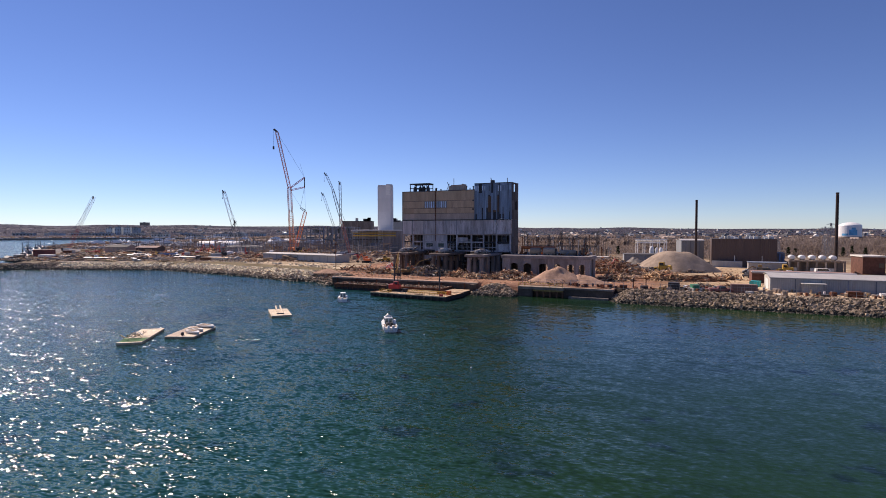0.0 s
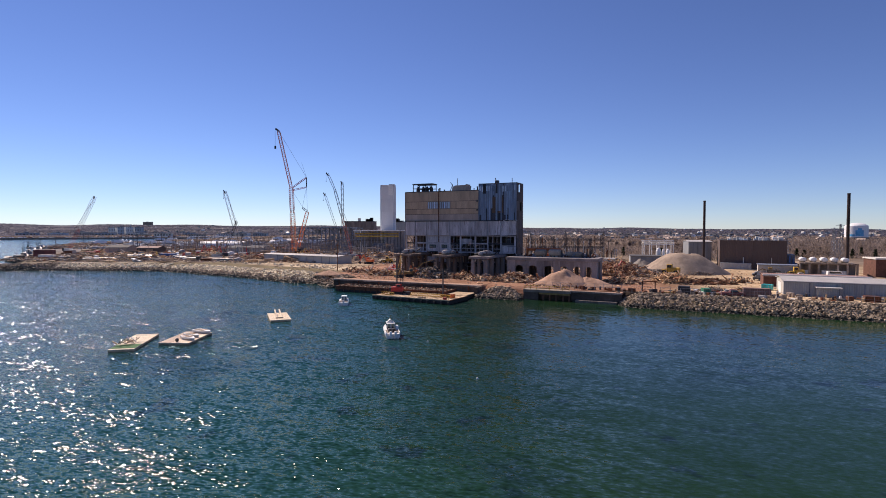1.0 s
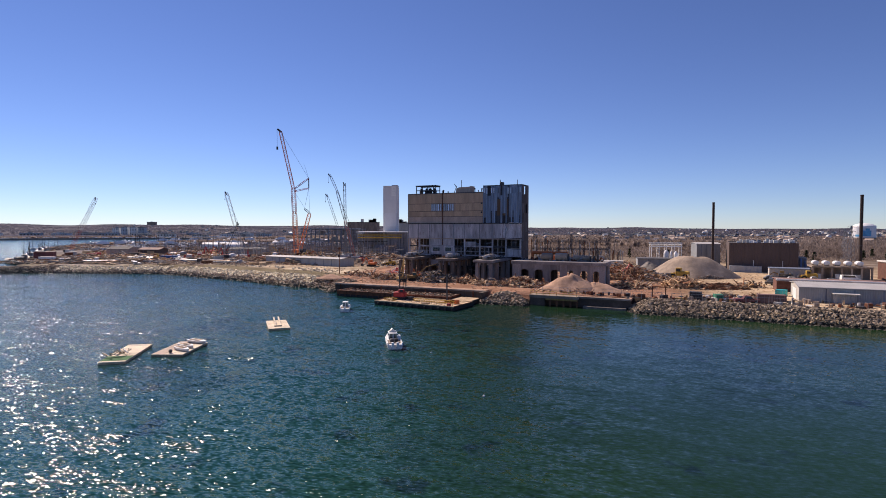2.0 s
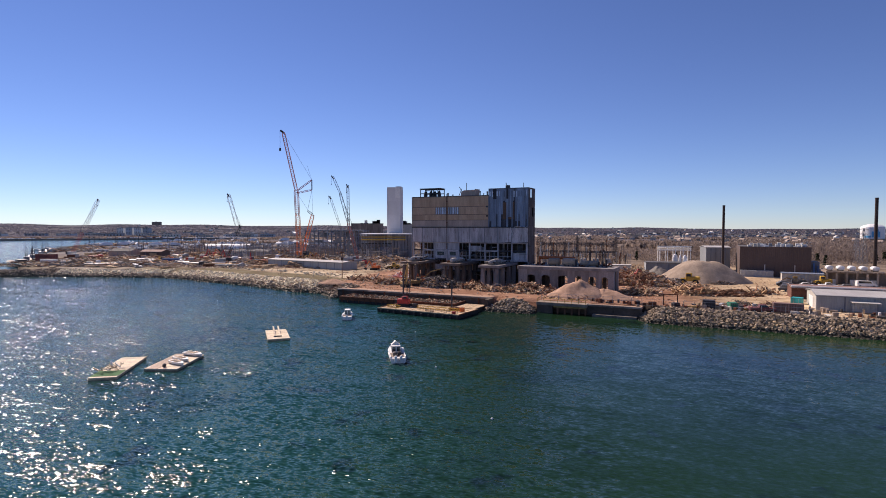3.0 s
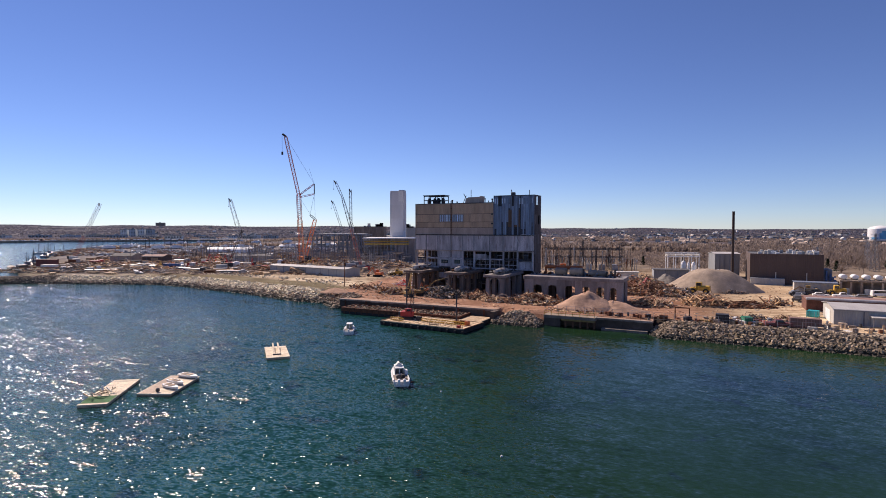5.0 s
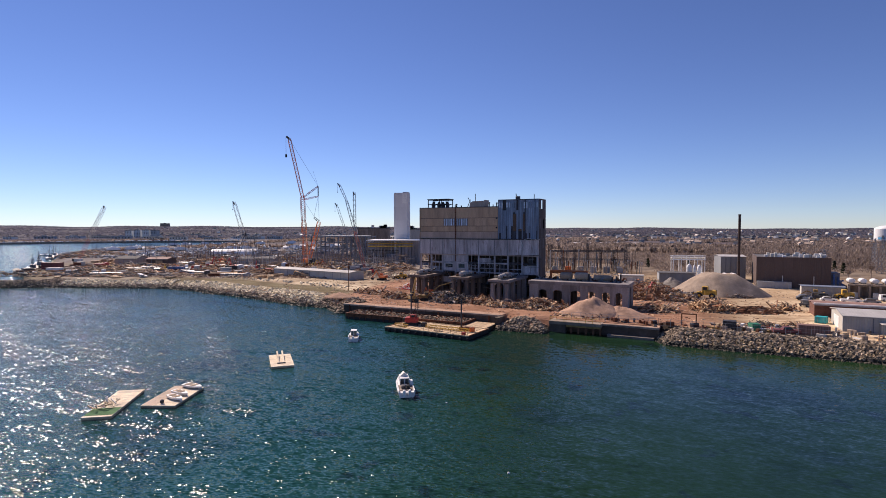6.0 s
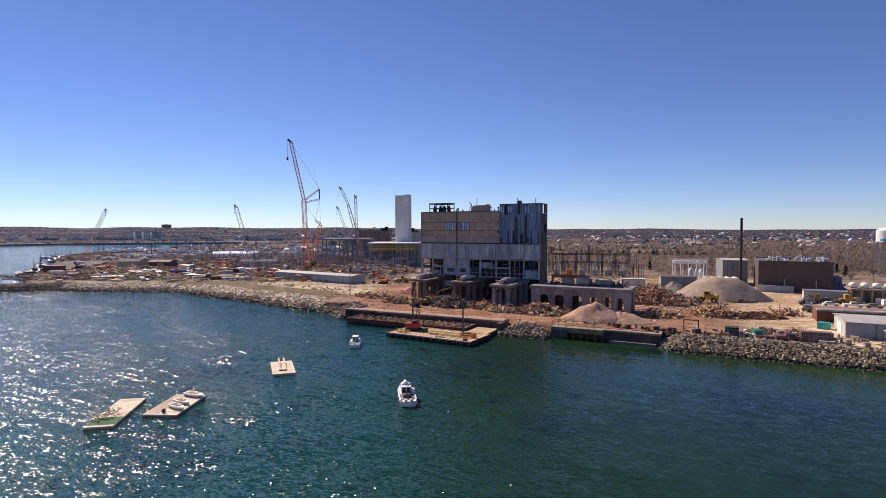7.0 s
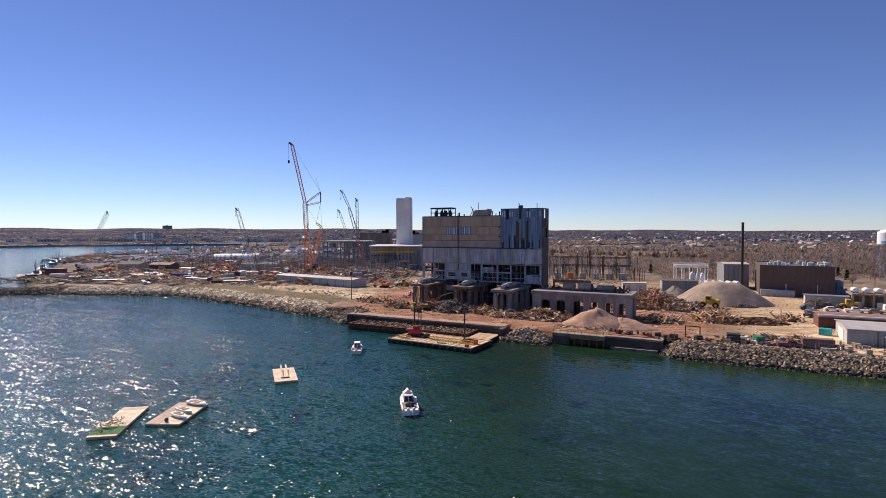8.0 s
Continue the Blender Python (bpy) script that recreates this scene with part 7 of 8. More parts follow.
# ---- left-hand yard on the point ----
container(pose(-252.5, 332, GROUND, 0, 0, 0), "maroon shipping container at the end of the point", MAROON, 12.2, 4.3)
container(pose(-245.0, 326, GROUND, 0, 0, 0), "low white container at the end of the point", WHITE, 9.0, 1.5)
container(pose(-167.4, 317.0, GROUND, 0, 0, 0), "long blue shipping container above the beach", BLUE, 9.2, 2.7)
container(pose(-160.0, 330.0, GROUND, 0, 0, 0), "red shipping container on the yard", RED, 5.0, 2.4)
container(pose(-139.0, 333.0, GROUND, 0, 0, 0), "orange-red shipping container on the yard", ORANGE, 6.06, 2.4)
shed("wharf_building", pose(-231, 368, GROUND, 0, 0, 0), 15.0, 12.0, 4.4, 1.6, GREY_TAN, ROOF_DARK, "brown wharf building with a low gable", 2, 4)
shed("wharf_shed", pose(-212, 372, GROUND, 0, 0, -8), 16.0, 9.0, 4.0, 1.2, BROWN_WALL, PINK_ROOF, "dark wharf shed with a faded red roof", 1, 3)
shed("grey_storehouse", pose(-150, 372, GROUND, 0, 0, -6), 26.0, 10.0, 4.2, 1.4, GREY_WALL, ROOF_DARK, "grey storehouse on the point", 2, 4)
# the white tent
t = thing("storage_tent", "long white barrel-roofed fabric storage tent", "tent", pose(-226, 495, GROUND, 0, 0, 13))
bm = B()
arc = [(8 * math.cos(math.pi * i / 10), 5.4 * math.sin(math.pi * i / 10)) for i in range(11)]
loft(bm, [[(x, 8 - a, z) for a, z in arc] for x in (0, 13, 26, 39)])
part("canopy", bm, WHITE, t)
bm = B()
box(bm, -0.1, 0.0, 5, 11, 0, 3.8)
part("door", bm, GREY_WALL, t)


def workboat(m, label):
    t = thing("work_boat", label, "boat", m)
    bm = B()
    def ring(x, h, zt, zk):
        return [(x, -h, zt), (x, -h * 0.85, 0.1), (x, 0, zk), (x, h * 0.85, 0.1), (x, h, zt)]
    loft(bm, [ring(0, 3.2, 1.7, -0.8), ring(8, 3.7, 1.5, -1), ring(32, 3.6, 1.6, -1), ring(39, 2.2, 2.4, -0.8), ring(42, 0.2, 3.0, 0)])
    part("hull", bm, HULL_DARK, t)
    bm = B()
    box(bm, 1, 36, -2.6, 2.6, 1.62, 1.72)
    part("deck", bm, CONCRETE_DARK, t)
    for s in (-1, 1):
        bm = B()
        box(bm, 0.4, 36, s * 3.05 - 0.12, s * 3.05 + 0.12, 1.6, 2.15)
        part("bulwark", bm, GALV, t)
    for x, l, k, mt in ((3, 4, 1.0, STEEL_GREY), (8.5, 2, 0.8, TIMBER), (22, 5, 1.1, SLATE), (29, 3, 0.8, RUST)):
        bm = B()
        soft_box(bm, x, x + l, -1.4, 1.2, 1.72, 1.72 + k, 0.1)
        part("deck_load", bm, mt, t)
    bm = B()
    soft_box(bm, 12, 19, -2.2, 2.2, 1.7, 4.2, 0.15)
    w = part("wheelhouse", bm, STEEL_DARK, t)
    bm = B()
    box(bm, 18.95, 19.05, -1.9, 1.9, 3.0, 3.9)
    part("window", bm, GLASS, w)
    for x in (2, 22):
        bm = B()
        tube(bm, (x, 0, 1.7), (x, 0, 5.5), 0.12, 6)
        part("mast", bm, STEEL_DARK, t)


workboat(pose(-246, 319, 0, 0, 0, 142), "long dark workboat lying at the point")

rng = random.Random(90)


def stack_of(kind, m, label):
    t = thing(kind, label, kind.replace("_", " "), m, "stored materials on the point")
    if kind == "pipe_stack":
        L = rng.uniform(6, 16)
        for k in range(rng.randint(4, 7)):
            bm = B()
            y, z = (k % 4) * 0.85, 0.4 + (k // 4) * 0.75
            tube(bm, (0, y, z), (L, y + rng.uniform(-0.2, 0.2), z), 0.4, 8)
            part("pipe", bm, PICK, t)
    elif kind == "beam_stack":
        L = rng.uniform(6, 18)
        for k in range(rng.randint(3, 6)):
            bm = B()
            beam(bm, (0, k * 0.7, 0.3), (L, k * 0.7 + rng.uniform(-0.3, 0.3), 0.3 + rng.uniform(0, 0.5)), 0.45, 0.6)
            part("beam", bm, PICK, t)
    elif kind == "equipment_crate":
        l, w, h = rng.uniform(2, 6), rng.uniform(1.5, 3), rng.uniform(1, 3)
        bm = B()
        soft_box(bm, 0, l, 0, w, 0, h, 0.1)
        part("crate_body", bm, PICK, t)
        bm = B()
        box(bm, -0.1, l + 0.1, -0.1, w + 0.1, h, h + 0.12)
        part("lid", bm, PICK, t)
    else:
        bm = B()
        r = rng.uniform(1, 2.2)
        turned(bm, [(r, 0), (r, r * 1.4), (r * 0.7, r * 1.7), (0.1, r * 1.8)], 12)
        part("shell", bm, PICK, t)


def land(x, y):
    return float(inside_by(np.array([x]), np.array([y]), COAST)[0])


PICKS = {"pipe_stack": ((STEEL_GREY, "grey"), (RUST, "rusty"), (SCRAP_TAN, "tan"), (GALV, "pale")), "beam_stack": ((TIMBER, "tan timber"), (RUST, "rusty steel"), (STEEL_DARK, "dark steel"), (CONCRETE, "pale concrete"), (GALV, "pale steel")),
         "equipment_crate": ((OFFWHITE, "off-white"), (STEEL_DARK, "dark"), (RUST, "rusty"), (GREY_WALL, "grey"), (TIMBER, "tan"), (RED, "red"), (CONCRETE, "pale"), (TIMBER, "tan")), "storage_tank": ((WHITE, "white"), (STEEL_GREY, "grey"))}
made = 0
while made < 330:
    x, y = rng.uniform(-245, -35), rng.uniform(272, 470)
    if made < 120:
        x, y = rng.uniform(-262, -120), rng.uniform(284, 390)
    if land(x, y) < (9 if made < 120 else 22) or (-104 < x < -40 and 255 < y < 306 and abs(y - 295.4 + (x + 98.6) * 0.637) < 16) or x > -30 - (400 - y) * 0.2 or (-68 < x < -26 and y > 374):
        continue
    kind = rng.choices(("pipe_stack", "beam_stack", "equipment_crate", "storage_tank"), (4, 7, 3, 0.3))[0]
    PICK, word = rng.choice(PICKS[kind])
    stack_of(kind, pose(x, y, GROUND, 0, 0, rng.gauss(-10, 30)), f"{word} {kind.replace('_', ' ')} stored on the point")
    made += 1
for i in range(46):
    x, y = rng.uniform(-235, -45), rng.uniform(292, 440)
    if land(x, y) < 22 or (-104 < x < -40 and y < 312):
        continue
    kind = rng.choice(("car", "pickup", "van", "pickup"))
    mt, word = rng.choice(((WHITE, "white"), (RED, "red"), (STEEL_DARK, "black"), (SLATE, "blue-grey"), (YELLOW, "yellow"), (WHITE, "white")))
    vehicle(pose(x, y, GROUND, 0, 0, rng.uniform(0, 360)), f"{word} {kind} parked on the point", mt, kind)
for i in range(10):
    x, y = rng.uniform(-170, -60), rng.uniform(312, 400)
    digger(pose(x, y, GROUND, 0, 0, rng.uniform(0, 360)), "small machine with raised boom on the point", rng.choice((YELLOW, ORANGE, RED)), (2.8, rng.uniform(4, 7), 5.2, rng.uniform(1, 4)))
for k in range(70):
    x, y = rng.uniform(-245, -70), rng.uniform(284, 430)
    if k > 58:
        x, y = rng.uniform(-110, -34), rng.uniform(300, 375)
    if land(x, y) < (9 if x < -180 else 24):
        continue
    if x < -230 and y < 340:
        continue
    d = Vector((x, y, 0))
    q = SITE.inverted() @ d
    scrap(q.x, q.y, rng.uniform(6, 14), rng.uniform(4, 9), rng.uniform(0.8, 2.4), 150, "spread of tan and grey building materials on the point", 300 + k, rng.uniform(-30, 30), rng.choice(((SCRAP_TAN, SCRAP_RUST, SCRAP_GREY), (SCRAP_GREY, SCRAP_TAN, SCRAP_RUST))), 2.4, 0.45)
for k in range(7):
    x, y = rng.uniform(-30, -8), rng.uniform(262, 290)
    bm = B()
    for i in range(160):
        stone(bm, (rng.gauss(0, 2.4), rng.gauss(0, 1.6), 0.3 + rng.uniform(0, 0.9)), rng.uniform(0.3, 0.9), rng)
    single("rubble_heap", bm, [ROCK_TAN, CONCRETE], pose(x, y, GROUND), "heap of pale broken concrete behind the block", "rubble heap", "rubble heaps", "stuff")



def trawler(m, label, paint):
    t = thing("fishing_boat", label, "boat", m, "fishing boats at the point")
    bm = B()
    loft(bm, [[(x, -h, z), (x, -h * 0.8, 0), (x, 0, -0.8), (x, h * 0.8, 0), (x, h, z)] for x, h, z in ((0, 2.4, 1.9), (6, 2.9, 1.8), (14, 2.7, 2.2), (19, 1.4, 3.2), (21, 0.2, 3.8))])
    part("hull", bm, paint, t)
    bm = B()
    soft_box(bm, 9, 13, -1.5, 1.5, 1.9, 4.2, 0.2)
    house = part("wheelhouse", bm, STEEL_GREY, t)
    bm = B()
    box(bm, 9.5, 12.6, -1.55, 1.55, 3.1, 3.8)
    part("window", bm, GLASS, house)
    for a, b in (((8, 0, 2), (8, 0, 11)), ((8, 0, 3), (1, 0, 8)), ((16, 0, 2.5), (16, 0, 8))):
        bm = B()
        tube(bm, a, b, 0.16, 6)
        part("mast", bm, STEEL_DARK, t)


for x, y, rz, paint, word in ((-275, 352, 124, MAROON, "maroon"), (-292, 378, 120, HULL_DARK, "black"), (-312, 404, 125, SLATE, "slate-blue"), (-362, 478, 120, STEEL_GREY, "grey"), (-388, 516, 118, SLATE, "slate-blue")):
    trawler(pose(x, y, 0, 0, 0, rz), f"{word} steel fishing boat moored at the point", paint)
for k in range(26):
    x, y = rng.uniform(-390, -230), rng.uniform(370, 620)
    if land(x, y) < 10:
        continue
    q = SITE.inverted() @ Vector((x, y, 0))
    scrap(q.x, q.y, rng.uniform(9, 18), rng.uniform(6, 12), rng.uniform(1.0, 2.6), 110, "dark spread of gear and materials by the moorings", 500 + k, rng.uniform(-30, 30), (SCRAP_GREY, SCRAP_RUST, SCRAP_TAN), 2.6, 0.45)

# ---- marina ----
def sailboat(m, mast, label):
    t = thing("sailing_boat", label, "sailing boat", m, "boats in the marina")
    bm = B()
    loft(bm, [[(x, -h, z), (x, -h * 0.7, 0), (x, 0, -0.4), (x, h * 0.7, 0), (x, h, z)] for x, h, z in ((0, 1.2, 1.1), (4, 1.6, 1.1), (8, 1.2, 1.3), (11, 0.1, 1.6))])
    part("hull", bm, WHITE, t)
    bm = B()
    soft_box(bm, 3, 7, -0.9, 0.9, 1.2, 1.8, 0.15)
    part("coachroof", bm, WHITE, t)
    bm = B()
    tube(bm, (6, 0, 1.2), (6, 0, mast), 0.16, 6)
    part("mast", bm, STEEL_DARK, t)
    bm = B()
    tube(bm, (6, 0, 2.6), (1.5, 0, 2.6), 0.2, 6)
    part("boom", bm, SLATE, t)
    return t


first = sailboat(pose(-424, 564, 0, 0, 0, 20), 10, "moored white sailing boat with a bare dark mast")
second = sailboat(pose(-300, 520, GROUND, 0, 0, 80), 11.5, "white sailing boat laid up ashore with a tall mast")
for i in range(70):
    x, y = rng.uniform(-450, -200), rng.uniform(500, 760)
    ashore = land(x, y) > 12
    if land(x, y) < -14:
        continue
    copy_thing(second if ashore else first, pose(x, y, GROUND - 0.2 if ashore else 0, 0, 0, rng.uniform(0, 360)))


def wrapped_boat(m):
    t = thing("wrapped_boat", "laid-up boat under white shrink-wrap cover", "boat", m, "wrapped boats ashore")
    bm = B()
    loft(bm, [[(x, -h, 0.9), (x, -h * 0.9, 2.2), (x, 0, z), (x, h * 0.9, 2.2), (x, h, 0.9)] for x, h, z in ((0, 1.5, 3.2), (5, 2.0, 4.4), (10, 1.6, 4.0), (14, 0.2, 3.0))])
    part("cover", bm, WHITE, t)
    bm = B()
    box(bm, 3, 11, -0.2, 0.2, 0, 1.0)
    part("cradle", bm, STEEL_DARK, t)
    return t


wrap = wrapped_boat(pose(-260, 640, GROUND, 0, 0, 0))
for i in range(50):
    x, y = rng.uniform(-430, -90), rng.uniform(560, 900)
    if land(x, y) > 15:
        copy_thing(wrap, pose(x, y, GROUND, 0, 0, rng.uniform(0, 360)))

# ---- town and woods in the distance ----
def far_block(m, w, d, h, label, wall_mat, storeys, bays, name="far_building"):
    t = thing(name, label, "building", m, "far buildings")
    bm = B()
    box(bm, 0, w, 0, d, -6, h)
    wl = part("wall", bm, wall_mat, t)
    for s in range(storeys):
        for b in range(bays):
            x0, z0 = w * (b + 0.25) / bays, h * (s + 0.3) / storeys
            bm = B()
            box(bm, x0, x0 + w * 0.5 / bays, -0.12, -0.02, z0, z0 + h * 0.45 / storeys)
            part("window", bm, GLASS, wl)
    bm = B()
    box(bm, -0.4, w + 0.4, -0.4, d + 0.4, h, h + 0.6)
    part("roof", bm, ROOF_DARK, t)
    bm = B()
    soft_box(bm, w * 0.35, w * 0.55, d * 0.3, d * 0.6, h + 0.6, h + 2.6, 0.2)
    part("roof_house", bm, GREY_WALL, t)
    return t


def level(x, y):
    return float(ground_height(np.array([float(x)]), np.array([float(y)]))[0])


for i, (x, w, h) in enumerate(((-781, 15, 18), (-760, 14, 19.5), (-740, 15, 19), (-720, 14, 18.5))):
    far_block(pose(x, 1250, level(x, 1250), 0, 0, 5), w, 14, h, "blue-grey waterfront apartment tower across the bay", CONDO if i % 2 else WHITE, 6, 4, "apartment_tower")
far_block(pose(-1690, 3010, level(-1690, 3010)), 46, 20, 20, "dark slab block on the far ridge", CONCRETE_DARK, 4, 8, "ridge_block")
rng = random.Random(140)
for i in range(26):
    x = -980 + i * 34 + rng.uniform(-12, 12)
    y = 1120 + rng.uniform(0, 160) + max(0, (x + 560)) * 0.6
    w, h = rng.uniform(16, 44), rng.uniform(4, 8)
    far_block(pose(x, y, level(x, y), 0, 0, rng.uniform(-15, 15)), w, 14, h, rng.choice(("low white waterfront building across the bay", "low grey waterfront building across the bay")), rng.choice((WHITE, OFFWHITE, WHITE, CONDO)), 1, 6)
far_block(pose(-120, 1400, level(-120, 1400)), 60, 20, 12, "long pale school building among far woods", OFFWHITE, 3, 9)


def far_house(m, wall_mat, label, roof_mat):
    t = thing("far_house", label, "house", m, "houses on the far slope")
    bm = B()
    box(bm, 0, 9, 0, 6, -3, 4.8)
    part("wall", bm, wall_mat, t)
    bm = B()
    loft(bm, [[(x, -0.5, 4.8), (x, 6.5, 4.8), (x, 3, 7.2)] for x in (-0.4, 9.4)])
    part("roof", bm, roof_mat, t)
    bm = B()
    box(bm, 1.4, 7.4, -0.1, -0.02, 2.6, 3.8)
    part("window", bm, GLASS, t)
    return t


seeds = [far_house(pose(340, 1200, level(340, 1200), 0, 0, 10), WHITE, "white gabled house with pale roof among far trees", GALV), far_house(pose(420, 1260, level(420, 1260), 0, 0, -20), OFFWHITE, "cream gabled house among bare far trees", ROOF_DARK), far_house(pose(500, 1200, level(500, 1200), 0, 0, 40), GREY_WALL, "grey gabled house among bare far trees", ROOF_DARK)]
for i in range(330):
    d = rng.choice((rng.uniform(1050, 1500), rng.uniform(1300, 1800), rng.uniform(1500, 2800)))
    az = rng.uniform(-0.2, 0.72) + 0.03 * math.sin(d * 0.02) if rng.random() < 0.8 else rng.uniform(-0.6, -0.2)
    if az < -0.15 and d < 1500:
        continue
    x, y = d * math.sin(az), d * math.cos(az)
    if land(x, y) < 30:
        continue
    copy_thing(rng.choices(seeds, (2, 4, 4))[0], pose(x, y, level(x, y), 0, 0, rng.uniform(0, 360)))


def house_cluster():
    """The many more small houses of the far town, too far off to tell apart."""
    r = random.Random(141)
    bm = B()
    for i in range(520):
        d = r.choice((r.uniform(820, 1250), r.uniform(900, 1500), r.uniform(1400, 2600)))
        az = r.uniform(0.0, 0.74) if r.random() < 0.75 else r.uniform(-0.62, 0.0)
        az += 0.04 * math.sin(az * 40)
        if (az < -0.1 and d < 1400) or (az > 0.17 and az < 0.33 and 840 < d < 970):
            continue
        x, y = d * math.sin(az), d * math.cos(az)
        if land(x, y) < 30:
            continue
        z, k, mi = level(x, y), r.uniform(0.5, 0.85), r.choice((0, 1, 1, 2, 2))
        yaw = r.uniform(0, 3.14)
        ca, sa = math.cos(yaw), math.sin(yaw)
        def put(px, py, pz):
            return (x + (px * ca - py * sa) * k, y + (px * sa + py * ca) * k, z + pz * k)
        hexa(bm, [put(*q) for q in ((-5, -3, -2), (5, -3, -2), (5, 3, -2), (-5, 3, -2), (-5, -3, 4.6), (5, -3, 4.6), (5, 3, 4.6), (-5, 3, 4.6))], mi)
        loft(bm, [[put(px, -3.5, 4.6), put(px, 3.5, 4.6), put(px, 0, 7.2)] for px in (-5.4, 5.4)], r.choice((3, 3, 4)))
    single("far_town", bm, [WHITE, OFFWHITE, GREY_WALL, GREY_TAN, ROOF_DARK], pose(0, 0, 0), "pale gabled houses scattered through the far woods", "houses", kind="stuff")


house_cluster()


# ---- trees ----
def bare_tree(m, h, label, seed, twig_mat=TWIGS):
    rng = random.Random(seed)
    t = thing("bare_tree", label, "tree", m, "leafless trees")
    bm = B()
    tube(bm, (0, 0, -0.4), (0.1, 0, h * 0.45), h * 0.022, 7, h * 0.014)
    limbs = []
    for i in range(11):
        z = h * rng.uniform(0.25, 0.5)
        a = i * 2.4 + rng.uniform(-0.4, 0.4)
        e = Vector((math.cos(a) * h * rng.uniform(0.12, 0.27), math.sin(a) * h * rng.uniform(0.12, 0.27), h * rng.uniform(0.62, 0.92)))
        tube(bm, (0.05, 0, z), e, h * 0.009, 5, h * 0.004)
        limbs.append((Vector((0.05, 0, z)), e))
    part("trunk", bm, BARK, t)
    bm = B()
    for a, b in limbs:
        for k in range(34):
            p = a.lerp(b, rng.uniform(0.3, 1.05))
            q = p + Vector((rng.gauss(0, 1), rng.gauss(0, 1), rng.uniform(0, 1.5))) * h * 0.075
            r = p.lerp(q, 0.5) + Vector((rng.gauss(0, 1), rng.gauss(0, 1), rng.gauss(0, 1))) * h * 0.012
            v = [bm.verts.new(s) for s in (p, r, q)]
            bm.faces.new(v)
    part("crown", bm, twig_mat, t)
    return t


def conifer(m, h, label, seed):
    rng = random.Random(seed)
    t = thing("conifer", label, "tree", m, "dark conifers")
    bm = B()
    tube(bm, (0, 0, -0.3), (0, 0, h * 0.9), h * 0.02, 6, h * 0.006)
    part("trunk", bm, BARK, t)
    bm = B()
    for i in range(420):
        f = rng.random() ** 0.8
        z = h * (0.12 + 0.88 * f)
        r = h * 0.2 * (1 - f) * rng.uniform(0.4, 1.1) + 0.1
        a = rng.uniform(0, 6.28)
        c = Vector((r * math.cos(a), r * math.sin(a), z))
        s = h * 0.06
        v = [bm.verts.new(c + Vector((rng.gauss(0, 1), rng.gauss(0, 1), rng.gauss(-0.3, 0.5))) * s) for _ in range(3)]
        bm.faces.new(v)
    part("crown", bm, CONIFER, t)
    return t


protos = [bare_tree(pose(176, 268, GROUND), 7, "leafless grey-brown tree behind the tanks", 1), bare_tree(pose(192, 276, GROUND), 9, "tall leafless brown tree behind the tanks", 2), bare_tree(pose(84, 300, GROUND), 5.5, "small leafless tree behind the switchyard", 3)]
rng = random.Random(200)
for i in range(210):
    if i < 110:
        x, y = rng.uniform(120, 420), rng.uniform(300, 400)
        if y < 305 + max(0, 170 - x) * 0.3:
            continue
    else:
        x, y = rng.uniform(-20, 260), rng.uniform(440, 660)
    copy_thing(rng.choice(protos), pose(x, y, GROUND - 0.1, 0, 0, rng.uniform(0, 360)))
fir = conifer(pose(168, 275, GROUND), 6, "dark green conifer among bare trees", 5)
for x, y in ((178, 290), (196, 300), (236, 318), (243, 310), (130, 330), (112, 345), (205, 320), (258, 340), (96, 360)):
    copy_thing(fir, pose(x, y, GROUND, 0, 0, rng.uniform(0, 360)))


